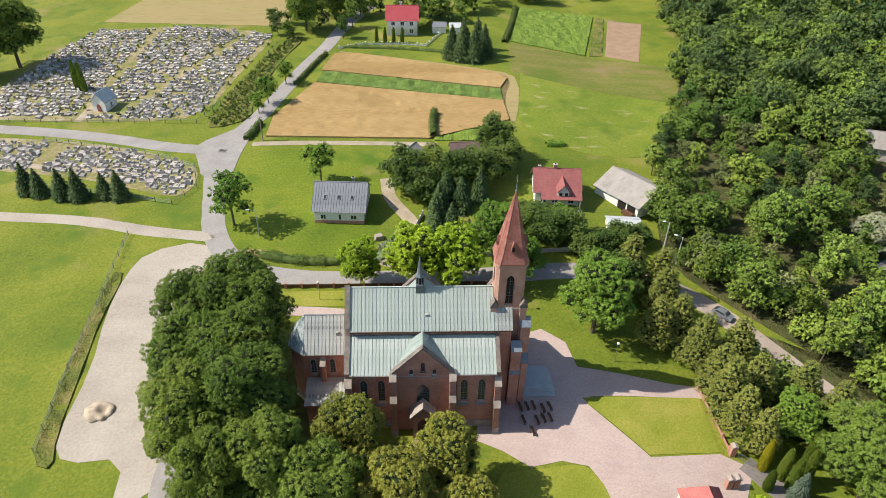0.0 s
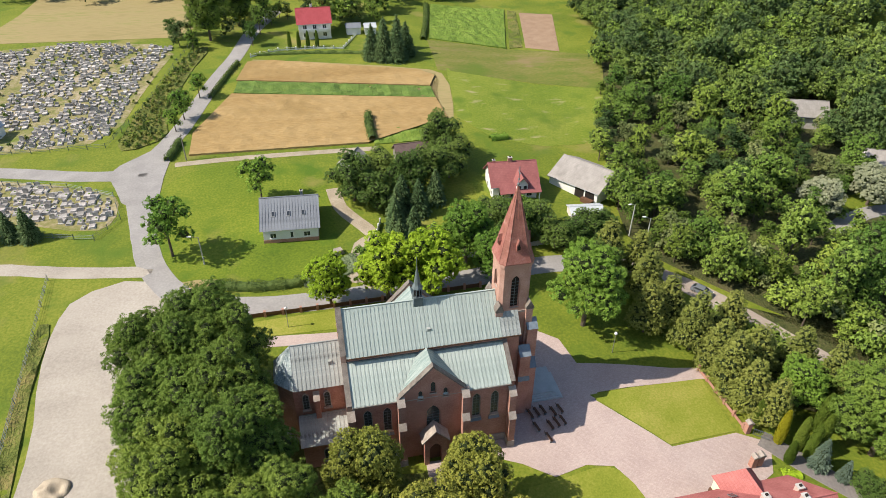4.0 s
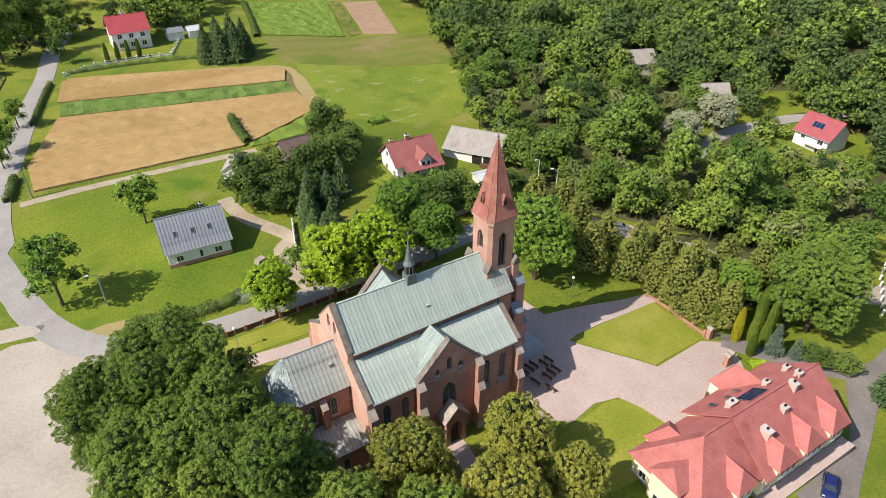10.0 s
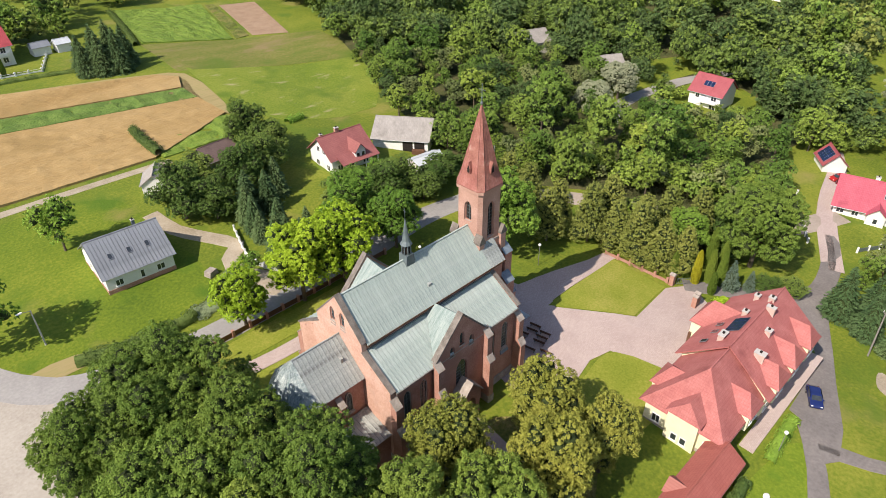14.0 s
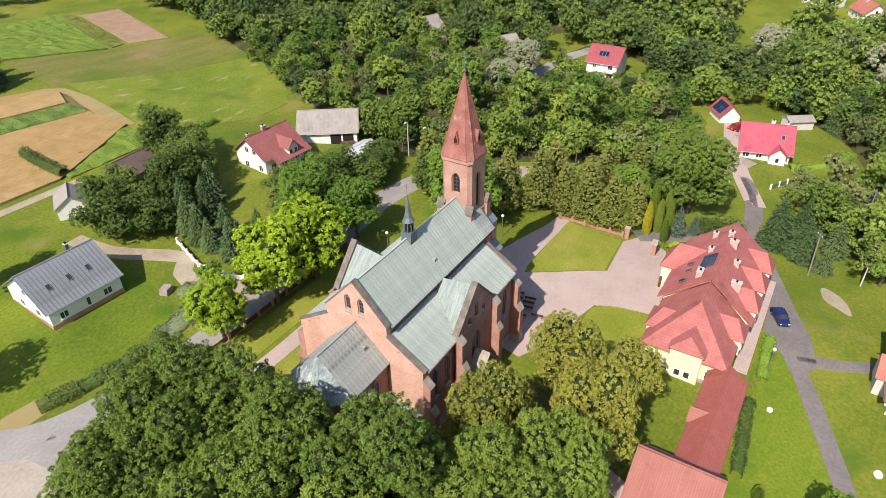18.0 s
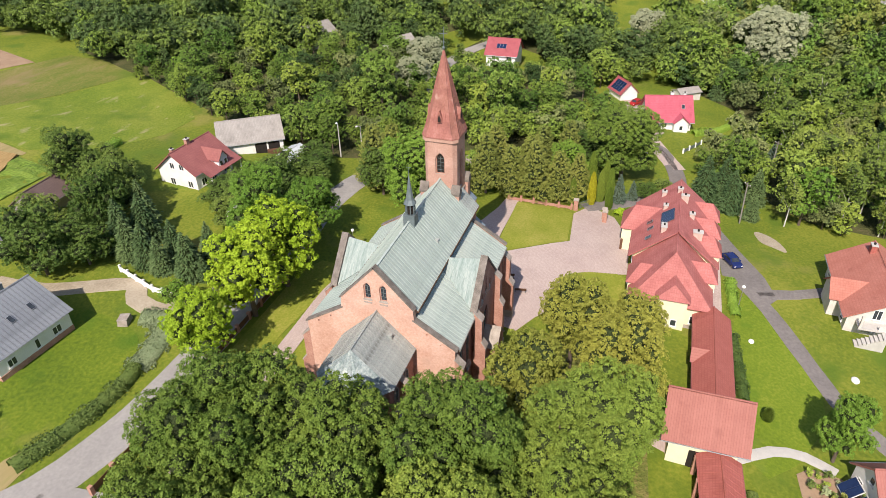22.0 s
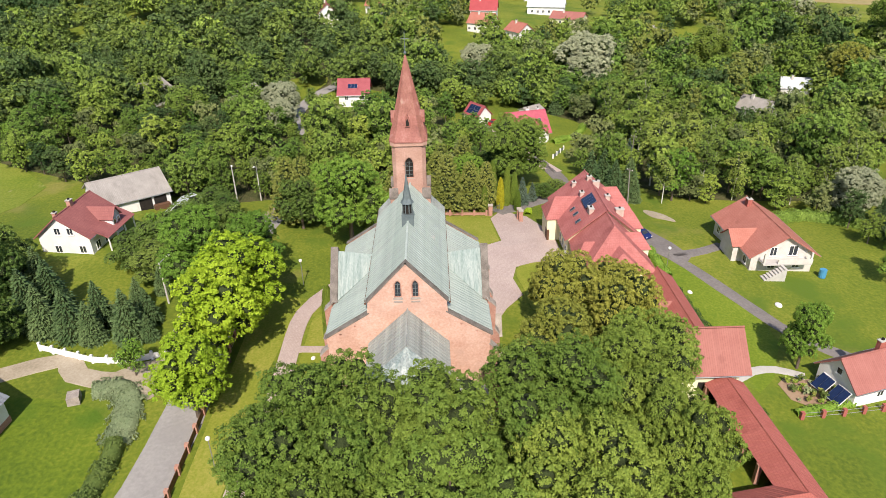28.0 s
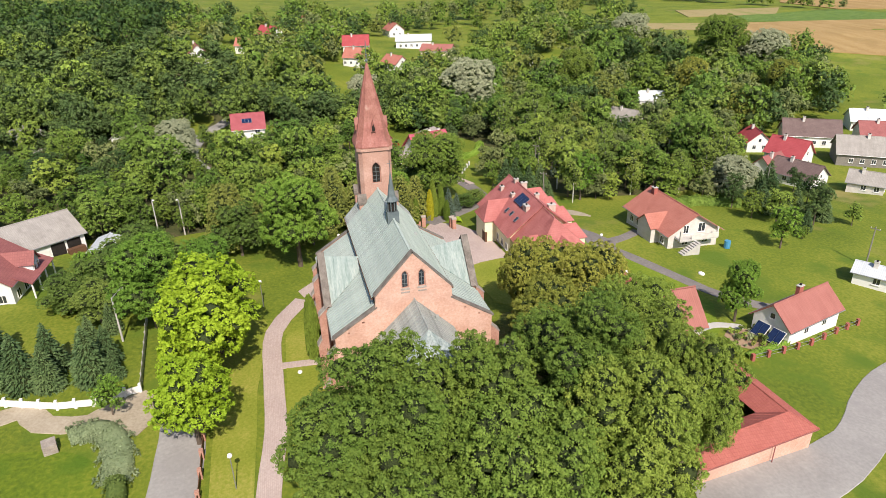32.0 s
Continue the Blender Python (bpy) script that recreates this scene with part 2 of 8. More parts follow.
DRYMEADOW = material("half_dry_meadow", [(0.085, 0.135, 0.013), (0.155, 0.17, 0.032), (0.25, 0.205, 0.08)], 0.07, 0.9, world_space=True, fine=24, bump=0.6, bump_scale=0.25, stretch=(0.5, 2.0, 1), blotch=((0.24, 0.18, 0.085), 0.1, 0.56), blotch_stretch=(0.5, 1.6, 1), patches=((0.10, 0.155, 0.015), 0.06, 0.54))
SOIL = material("bare_soil", [(0.27, 0.18, 0.115), (0.35, 0.25, 0.165)], 0.3, 0.95, world_space=True, fine=10, bump=0.6)
STUBBLE = material("hay_stubble", [(0.25, 0.21, 0.085), (0.32, 0.26, 0.12), (0.20, 0.215, 0.055)], 0.06, 0.95, world_space=True, fine=12, stretch=(0.3, 1.5, 1))
CEMETERY = material("sand_and_dry_grass", [(0.13, 0.16, 0.03), (0.25, 0.225, 0.10), (0.40, 0.34, 0.24)], 0.16, 0.95, world_space=True, fine=7, bump=0.8, bump_scale=0.2, blotch=((0.14, 0.185, 0.03), 0.13, 0.56))
FOREST_FLOOR = material("forest_floor", [(0.035, 0.05, 0.014), (0.075, 0.085, 0.025), (0.12, 0.105, 0.05)], 0.3, 0.95, world_space=True, fine=8, bump=1.0, bump_scale=0.4)
CHIMNEY = material("pinkish_chimney_render", [(0.44, 0.33, 0.28), (0.56, 0.45, 0.39)], 1.5, 0.9)
SAND = material("sand_heap", [(0.36, 0.30, 0.22), (0.50, 0.43, 0.32)], 0.9, 0.95, bump=0.6)
GRANITE = material("polished_grave_stone", [(0.22, 0.215, 0.21), (0.44, 0.42, 0.39), (0.66, 0.63, 0.58)], 0.9, 0.45, island=0.42, by_object=0.3)
CONCRETE = material("concrete", [(0.42, 0.41, 0.385), (0.52, 0.51, 0.48)], 1.2, 0.9, bump=0.3)
STEPS = material("platform_stone", [(0.36, 0.41, 0.41), (0.47, 0.52, 0.52)], 0.8, 0.6)
BARK = material("bark", [(0.09, 0.07, 0.05), (0.16, 0.13, 0.10)], 2.5, 0.95, bump=0.8, stretch=(1, 1, 0.3))
BIRCHBARK = material("birch_bark", [(0.50, 0.49, 0.46), (0.64, 0.62, 0.58)], 3.0, 0.8)


def leaves(name, a, b, rough=0.6, spread=0.2, obj=0.2, tr=0.16):
    return material(name, [a, b], 0.22, rough, island=spread, by_object=obj, translucent=tr, specular=0.14)


# crown cores: twigs and leaves coloured darker to stand for the shade inside
SHADED_TWIGS = material("shaded_inner_twigs", [(0.03, 0.048, 0.014), (0.06, 0.085, 0.024)], 1.5, 0.9, fine=6, bump=1.0, bump_scale=0.3)
SHADED_INNER_LEAVES = material("shaded_inner_leaves", [(0.035, 0.06, 0.017), (0.07, 0.105, 0.028)], 0.6, 0.9, fine=5, bump=1.0, bump_scale=0.5)
LEAF_LIME = leaves("lime_leaves", (0.099, 0.171, 0.027), (0.191, 0.269, 0.046))
LEAF_LIME_LIGHT = leaves("sunny_lime_leaves", (0.137, 0.222, 0.034), (0.263, 0.350, 0.060))
LEAF_LIME_MID = leaves("green_lime_leaves", (0.119, 0.195, 0.030), (0.231, 0.307, 0.053))
LEAF_OLD = leaves("old_wood_leaves", (0.090, 0.158, 0.032), (0.168, 0.245, 0.052), obj=0.3)
LEAF_OLIVE = leaves("olive_lime_leaves", (0.203, 0.233, 0.039), (0.322, 0.333, 0.063), obj=0.12)
LEAF_ROW = leaves("row_lime_leaves", (0.169, 0.210, 0.043), (0.266, 0.296, 0.072), obj=0.25)
LEAF_BRIGHT = leaves("yellow_green_leaves", (0.205, 0.332, 0.018), (0.336, 0.475, 0.035), obj=0.1)
LEAF_MAPLE = leaves("maple_leaves", (0.120, 0.236, 0.030), (0.227, 0.359, 0.053))
LEAF_FOREST = leaves("forest_leaves", (0.113, 0.206, 0.035), (0.222, 0.334, 0.061), obj=0.4)
LEAF_DEEP = leaves("deep_green_leaves", (0.054, 0.105, 0.033), (0.106, 0.168, 0.050), obj=0.3)
LEAF_FRESH = leaves("fresh_green_leaves", (0.163, 0.260, 0.040), (0.282, 0.378, 0.067), obj=0.3)
LEAF_BIRCH = leaves("birch_leaves", (0.171, 0.250, 0.045), (0.275, 0.360, 0.077), obj=0.25)
LEAF_GREY = leaves("grey_green_leaves", (0.161, 0.208, 0.072), (0.261, 0.301, 0.113), obj=0.2)
LEAF_SILVER = leaves("willow_leaves", (0.30, 0.335, 0.20), (0.42, 0.45, 0.29), obj=0.12)
LEAF_SPRUCE = leaves("spruce_needles", (0.066, 0.122, 0.045), (0.138, 0.205, 0.077), tr=0.1)
LEAF_BLUE = leaves("blue_spruce_needles", (0.075, 0.115, 0.080), (0.125, 0.170, 0.120), tr=0.05)
LEAF_THUJA = leaves("thuja_needles", (0.13, 0.20, 0.03), (0.205, 0.285, 0.045), tr=0.08)
LEAF_GOLD = leaves("golden_thuja_needles", (0.42, 0.39, 0.025), (0.56, 0.52, 0.045), tr=0.08)
LEAF_HEDGE = leaves("hedge_leaves", (0.074, 0.126, 0.032), (0.149, 0.206, 0.051))
LEAF_JUNIPER = leaves("juniper_needles", (0.235, 0.30, 0.15), (0.345, 0.40, 0.22))


# ---- building blocks ----
def thing(name, m=None, label="", category="", group="", kind=""):
    ob = new(name)
    ob.empty_display_size = 0.5
    if m is not None:
        ob.matrix_world = m
    return tagged(ob, label, category, group, kind)


def to_mesh(bm, name, smooth=False):
    bmesh.ops.recalc_face_normals(bm, faces=bm.faces[:])
    me = bpy.data.meshes.new(name)
    bm.to_mesh(me)
    bm.free()
    if smooth:
        for p in me.polygons:
            p.use_smooth = True
    return me


def part(name, bm, mat, parent=None, label="", m=None, smooth=False):
    me = bm if isinstance(bm, bpy.types.Mesh) else to_mesh(bm, name, smooth)
    if mat is not None and not me.materials:
        me.materials.append(mat)
    ob = new(name, me)
    if parent is not None:
        ob.parent = parent
    if m is not None:
        ob.matrix_local = m
    if label:
        ob["label"] = label
    return ob


def box(bm, x0, x1, y0, y1, z0, z1):
    v = [bm.verts.new(c) for c in ((x0, y0, z0), (x1, y0, z0), (x1, y1, z0), (x0, y1, z0), (x0, y0, z1), (x1, y0, z1), (x1, y1, z1), (x0, y1, z1))]
    for f in ((0, 3, 2, 1), (4, 5, 6, 7), (0, 1, 5, 4), (1, 2, 6, 5), (2, 3, 7, 6), (3, 0, 4, 7)):
        bm.faces.new([v[i] for i in f])
    return bm


def B(*a):
    return box(bmesh.new(), *a)


def prism(bm, pts, axis, a, b):
    """pts: an outline in the plane across the axis (x: y,z; y: x,z; z: x,y), drawn out from a to b."""
    def at(p, d):
        return (d, p[0], p[1]) if axis == "x" else (p[0], d, p[1]) if axis == "y" else (p[0], p[1], d)
    lo, hi = [bm.verts.new(at(p, a)) for p in pts], [bm.verts.new(at(p, b)) for p in pts]
    bm.faces.new(lo), bm.faces.new(hi[::-1])
    n = len(pts)
    for i in range(n):
        bm.faces.new((lo[i], lo[(i + 1) % n], hi[(i + 1) % n], hi[i]))
    return bm


def P(*a):
    return prism(bmesh.new(), *a)


def rod(bm, p, q, r0, r1=None, n=8):
    p, q = Vector(p), Vector(q)
    r1 = r0 if r1 is None else r1
    turn = (q - p).to_track_quat("Z", "Y").to_matrix()
    rings = []
    for c, r in ((p, r0), (q, r1)):
        rings.append([bm.verts.new(c + turn @ Vector((r * math.cos(2 * math.pi * i / n), r * math.sin(2 * math.pi * i / n), 0))) for i in range(n)])
    for i in range(n):
        bm.faces.new((rings[0][i], rings[0][(i + 1) % n], rings[1][(i + 1) % n], rings[1][i]))
    bm.faces.new(rings[0][::-1]), bm.faces.new(rings[1])
    return bm


def slab(bm, quad, thick):
    """A sheet on three or four corner points, with its thickness below."""
    q = [Vector(c) for c in quad]
    n = (q[1] - q[0]).cross(q[2] - q[0]).normalized()
    if n.z < 0:
        n = -n
    top, low = [bm.verts.new(c) for c in q], [bm.verts.new(c - n * thick) for c in q]
    bm.faces.new(top), bm.faces.new(low[::-1])
    k = len(q)
    for i in range(k):
        bm.faces.new((top[i], low[i], low[(i + 1) % k], top[(i + 1) % k]))
    return bm


def S(quad, thick=0.12):
    return slab(bmesh.new(), quad, thick)


def ball(bm, c, r, sub=2, squash=(1, 1, 1)):
    made = bmesh.ops.create_icosphere(bm, subdivisions=sub, radius=r)["verts"]
    for v in made:
        v.co = Vector((v.co.x * squash[0], v.co.y * squash[1], v.co.z * squash[2])) + Vector(c)
    return bm


def np_mesh(name, verts, faces, mat, inner=None):
    """A mesh from arrays. mat: one material, or a list with inner giving each face's place in it; else inner marks the
    core faces of leaves and twigs, coloured dark as shade.
    """
    me = bpy.data.meshes.new(name)
    me.vertices.add(len(verts))
    me.vertices.foreach_set("co", np.asarray(verts, dtype=np.float32).ravel())
    k = faces.shape[1]
    me.loops.add(faces.size)
    me.loops.foreach_set("vertex_index", faces.astype(np.int32).ravel())
    me.polygons.add(len(faces))
    me.polygons.foreach_set("loop_start", np.arange(0, faces.size, k, dtype=np.int32))
    me.polygons.foreach_set("loop_total", np.full(len(faces), k, dtype=np.int32))
    me.update(calc_edges=True)
    for m in mat if isinstance(mat, list) else [mat, SHADED_TWIGS] if inner is not None else [mat]:
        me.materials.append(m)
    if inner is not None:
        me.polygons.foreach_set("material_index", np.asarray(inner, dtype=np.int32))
    return me


# ---- the lie of the land ----
def rise(x, y):
    """The ground's height: a slope up to the fields, a shallow valley under the wood, a rise beyond it."""
    z = 0.05 * min(max(y, -110.0), 150.0) + 0.03 * max(0.0, y - 150.0)
    return z + float(np.interp(x, (45, 71, 122, 150, 200, 260, 400), (0, -2.2, -2.8, -3.5, 0, 6, 8)))


def spaced(stops):
    out = []
    for a, b, step in stops:
        out += list(np.arange(a, b, step))
    return out + [stops[-1][1]]


def inside(x, y, poly):
    hit, n = False, len(poly)
    for i in range(n):
        (x0, y0), (x1, y1) = poly[i], poly[i - 1]
        if (y0 > y) != (y1 > y) and x < (x1 - x0) * (y - y0) / (y1 - y0) + x0:
            hit = not hit
    return hit


xs = spaced([(-2600, -400, 200), (-400, -130, 15), (-130, 180, 3.1), (180, 600, 12), (600, 2600, 200)])
ys = spaced([(-2600, -800, 200), (-800, -130, 14), (-130, 230, 3.0), (230, 500, 15), (500, 2600, 150)])
gv = np.array([(x, y, rise(x, y)) for y in ys for x in xs])
ix = np.arange(len(xs) * len(ys)).reshape(len(ys), len(xs))
gq = np.stack([ix[:-1, :-1], ix[:-1, 1:], ix[1:, 1:], ix[1:, :-1]], -1).reshape(-1, 4)
ground = tagged(new("ground", np_mesh("ground", gv, gq, GRASS)), "green meadow ground sloping gently up to the fields", "ground", kind="structure")


def rounded(poly, times=2):
    for _ in range(times):
        out = []
        n = len(poly)
        for i in range(n):
            (a, b), (c, d) = poly[i], poly[(i + 1) % n]
            out += [(0.75 * a + 0.25 * c, 0.75 * b + 0.25 * d), (0.25 * a + 0.75 * c, 0.25 * b + 0.75 * d)]
        poly = out
    return poly


def patch(name, poly, mat, label, category, lift=0.05, round_times=1, wild=0.0, step=5.0, kind="structure", skirt=0.3):
    """A piece of ground laid on the slope, its edge turned down into the earth."""
    poly = rounded(poly, round_times) if round_times else poly
    bm = bmesh.new()
    face = bm.faces.new([bm.verts.new((x, y, 0)) for x, y in poly])
    bmesh.ops.triangulate(bm, faces=[face])
    for _ in range(5):
        long = [e for e in bm.edges if e.calc_length() > step]
        if not long:
            break
        bmesh.ops.subdivide_edges(bm, edges=long, cuts=1)
        bmesh.ops.triangulate(bm, faces=[f for f in bm.faces if len(f.verts) > 3])
    rim = [e for e in bm.edges if e.is_boundary]
    edge = {v for e in rim for v in e.verts}
    for v in bm.verts:
        w = wild * noise.noise(Vector((v.co.x * 0.35, v.co.y * 0.35, 3.1))) if wild else 0.0
        v.co.z = rise(v.co.x, v.co.y) + lift + (w if v not in edge else 0.3 * w)
    low = bmesh.ops.extrude_edge_only(bm, edges=rim)["geom"]
    for v in low:
        if isinstance(v, bmesh.types.BMVert):
            v.co.z -= lift + skirt
    return tagged(part(name, bm, mat), label, category, kind=kind)


def smooth_line(pts, step=3.0):
    """A curve through the points."""
    out = []
    for i in range(len(pts) - 1):
        p0, p1, p2, p3 = (Vector(pts[max(0, min(len(pts) - 1, k))]) for k in (i - 1, i, i + 1, i + 2))
        n = max(2, int((p2 - p1).length / step))
        for k in range(n):
            t = k / n
            out.append(0.5 * (2 * p1 + (p2 - p0) * t + (2 * p0 - 5 * p1 + 4 * p2 - p3) * t * t + (3 * p1 - p0 - 3 * p2 + p3) * t ** 3))
    return out + [Vector(pts[-1])]


def road(name, pts, width, mat, label, category="road", lift=0.07, wobble=0.15):
    line = smooth_line(pts)
    bm = bmesh.new()
    rows = []
    for i, p in enumerate(line):
        d = (line[min(i + 1, len(line) - 1)] - line[max(i - 1, 0)]).normalized()
        s = Vector((-d.y, d.x))
        w = width / 2 + wobble * noise.noise(Vector((p.x * 0.3, p.y * 0.3, 0)))
        row = []
        for k, drop in ((-1.08, -0.3), (-0.97, 0), (-0.4, 0.03), (0.4, 0.03), (0.97, 0), (1.08, -0.3)):
            q = p + s * (w * k)
            row.append(bm.verts.new((q.x, q.y, rise(q.x, q.y) + lift + drop)))
        rows.append(row)
    for a, b in zip(rows, rows[1:]):
        for k in range(5):
            bm.faces.new((a[k], a[k + 1], b[k + 1], b[k]))
    return tagged(part(name, bm, mat), label, category, kind="structure")

# ---- roads, yards and fields ----
road("road", [(-8, 205), (-17, 179), (-22, 154), (-27, 136), (-31, 118), (-35, 101), (-40, 86), (-41, 74), (-38, 58), (-34, 43), (-27, 32.5), (-17, 28.5), (-5, 27.3), (8, 27.5), (24, 28), (40, 29.5), (54, 29), (58.5, 28)], 5.2, ASPHALT, "worn pale asphalt village road with patched edges")
road("road", [(57, 28.6), (61.2, 26.9), (65.5, 23.8), (69.9, 19.6), (73.2, 14.8), (77, 8), (82, -0.8), (86, -7), (95, -20), (110, -27)], 5.2, SANDY, "dusty sand-coloured lane below the wood", lift=0.08)
road("road", [(-39, 80), (-56, 82.5), (-72, 87), (-92, 91), (-125, 95)], 4.6, ASPHALT, "worn pale asphalt lane between the cemetery halves")
patch("road_junction", [(-34, 95), (-38, 95), (-50, 83), (-47, 77), (-43, 66), (-36, 66), (-36, 82)], ASPHALT, "widened asphalt road junction", "road", lift=0.085)
road("track", [(-34, 42), (-49, 44.5), (-65, 48.5), (-85, 50.5), (-130, 54)], 3.4, GRAVEL, "pale gravel side track")
patch("parking_yard", [(-47, 37), (-36, 41), (-30, 33), (-25, 29), (-22, 24), (-22, -4), (-24, -16), (-33, -24), (-34, -14), (-43, -15), (-46, -11), (-46, 4), (-48.5, 17), (-49, 29)], GRAVEL, "large pale gravel parking yard with tyre marks", "parking yard", lift=0.06)
road("road", [(-25, 30), (-23, 12), (-24, -4), (-26, -18), (-22.6, -34), (-20, -43), (-16, -51), (-9.3, -61), (-4, -78), (2, -110)], 5.5, ASPHALT, "pale asphalt lane past the churchyard wall")
patch("lane_apron", [(-23, -24), (-18.7, -25.5), (-16.5, -42.2), (-14.9, -47.6), (-17, -49), (-21, -44)], ASPHALT, "widened asphalt lane beside the arcade", "road", lift=0.085, round_times=0)
road("track", [(8, 29), (6, 37), (7, 43), (10, 46), (7, 52), (4, 58), (3, 66)], 3.2, DIRT, "sandy drive curving up to the houses")
patch("drive_apron", [(2, 31), (12, 31), (9, 37), (6, 40), (4, 36)], DIRT, "sandy mouth of the drive", "drive", lift=0.085)
patch("plaza", [(27, 10), (34, 12.5), (38, 9), (39, 3), (55, -0.5), (60, -1), (60.5, -3.5), (40, -3.6), (39, -5), (47, -15.5), (58.5, -14.5), (63, -17), (60, -22), (52, -25.5), (40, -26), (37, -17), (33, -16), (28, -17), (24, -14), (20, -12), (22, 0)], PAVERS, "pinkish-grey block paving of the church square", "paving", lift=0.06, round_times=0)
road("path", [(31, 12), (22, 16.6), (10, 17), (0, 17), (-10, 18), (-22, 18.5)], 2.6, PAVERS, "paved path along the church", "path", lift=0.065, wobble=0.0)
road("path", [(13, 17), (13, 10)], 1.5, PAVERS, "short paved side path", "path", lift=0.06, wobble=0.0)
road("path", [(11.6, -11), (11, -18), (8.5, -27), (6, -34)], 2.6, PAVERS, "paved path under the lime trees", "path", lift=0.065, wobble=0.0)
patch("churchyard_lawn", [(38.5, -3.9), (59, -3.4), (58.6, -14.2), (47, -15.1)], LAWN, "sun-dried mown lawn beside the square", "lawn", lift=0.08, round_times=0)
patch("churchyard_lawn", [(29, -17.5), (35, -16.5), (38, -18), (40, -26.5), (33, -29), (22, -28), (22, -18)], LAWN, "mown lawn in front of the rectory", "lawn", lift=0.09)
patch("churchyard_lawn", [(-22, 23.5), (-6, 24), (9, 23.8), (26, 24), (26, 16), (12, 19), (-4, 19.2), (-22, 20)], LAWN, "mown lawn strip along the churchyard fence", "lawn", lift=0.05)
patch("churchyard_lawn", [(-10, 16), (8, 15.4), (24, 15), (24, 10), (0, 10.3), (-10, 12)], LAWN, "mown lawn between the church and the path", "lawn", lift=0.05)
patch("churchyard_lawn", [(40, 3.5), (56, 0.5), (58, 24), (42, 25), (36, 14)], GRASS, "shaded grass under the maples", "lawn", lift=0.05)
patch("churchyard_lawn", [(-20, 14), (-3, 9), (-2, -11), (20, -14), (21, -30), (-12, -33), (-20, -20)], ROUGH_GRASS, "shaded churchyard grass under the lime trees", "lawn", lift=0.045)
patch("rectory_yard", [(45.7, -40.9), (59.5, -40.2), (65, -37.2), (74, -31.1), (78, -30), (81.3, -33.9), (64.7, -40.7), (56.6, -43.8), (47.5, -47.6), (41.5, -49), (39.5, -47.6), (44.2, -45)], DARK_ASPHALT, "grey asphalt yard behind the rectory", "yard", lift=0.1, round_times=0)
road("path", [(45, -43.5), (38, -47.5), (27, -52), (18, -56), (12, -62)], 2.6, DARK_ASPHALT, "narrow asphalt garden path", "path", lift=0.075)
road("path", [(42, -46), (44, -52), (47, -57)], 2.4, DARK_ASPHALT, "asphalt spur to the unfinished house", "path", lift=0.07)
road("path", [(6.5, -41.5), (9.3, -45.6), (9.8, -49.4), (8.4, -52.6)], 1.5, CONCRETE, "narrow concrete garden path", "path", lift=0.06)
patch("rectory_garden", [(8, -42), (38, -42), (43, -46), (20, -55), (4, -46)], VIVID, "sunny lawn behind the arcade", "lawn", lift=0.04)
road("path", [(88, -33), (95, -30), (106, -25.5), (118, -22), (132, -19), (142, -15)], 4.0, PAVERS, "paved drive to the crimson-roofed house", "drive", lift=0.09, wobble=0.0)
road("road", [(62, -16), (70, -26), (78, -33), (90, -32), (100, -28)], 3.6, DARK_ASPHALT, "asphalt lane behind the rectory", lift=0.09)
road("road", [(112, 32), (122, 36), (132, 37.5), (152, 35.5), (166, 29), (185, 24), (215, 22)], 4.2, ASPHALT, "pale lane climbing through the wood", lift=0.12)

patch("wheat_field", [(-31, 88), (14, 86.5), (14.5, 102), (37.5, 97.5), (37, 110.5), (-22, 123.5), (-31, 100)], WHEAT, "ripe golden wheat field", "field", lift=0.5, round_times=0, wild=0.25, step=2.5, kind="stuff")
patch("wheat_field", [(-21, 133.5), (37, 119.5), (40, 127), (36, 132), (-10, 148), (-18, 148)], WHEAT, "upper strip of ripe golden wheat", "field", lift=0.5, round_times=0, wild=0.25, step=2.5, kind="stuff")
patch("crop_strip", [(-21.5, 124), (37, 111), (37, 119), (-20.5, 133)], CROP, "strip of dark green potato crop", "field", lift=0.4, round_times=0, wild=0.7, step=1.6, kind="stuff")
patch("field_edge", [(37.6, 97), (39.8, 97), (44.3, 127), (38, 134.3), (-16, 151), (-17, 149.5), (37, 132.6), (41.6, 127), (37.5, 112)], STUBBLE, "dry grass edge of the wheat field", "field edge", lift=0.05)
road("track", [(-34, 84), (-20, 84.6), (0, 84.2), (16, 83.5)], 2.2, DIRT, "dirt track along the wheat", lift=0.06)
patch("cottage_lawn", [(-33, 44), (-27, 36.5), (-20, 34.5), (-5, 34), (1, 37), (3, 46), (1.5, 60), (2, 78), (-16, 81.5), (-30, 81), (-37, 72), (-36, 56)], GREEN_LAWN, "deep green grass round the cottage", "lawn", lift=0.035, round_times=2)
patch("vegetable_garden", [(15.5, 85.5), (35, 85.5), (37, 96.5), (15.5, 100.5)], BEANS, "kitchen garden with leafy rows", "garden", lift=0.25, round_times=0, wild=0.8, step=1.5, kind="stuff")
patch("bean_field", [(45, 161), (71, 152), (84, 198), (54, 205)], BEANS, "bright green bean field", "field", lift=0.45, round_times=0, wild=0.7, step=2.2, kind="stuff")
patch("bare_field", [(78.5, 152), (89.5, 147), (102, 189), (89, 193)], SOIL, "freshly tilled brown plot", "field", lift=0.08, round_times=0, wild=0.12, step=3)
patch("garden_strip", [(72.5, 152), (77.5, 152.5), (88, 195), (85, 197)], ROUGH_GRASS, "narrow strip of mixed vegetables", "garden", lift=0.15, round_times=0, wild=0.6, step=1.5, kind="stuff")
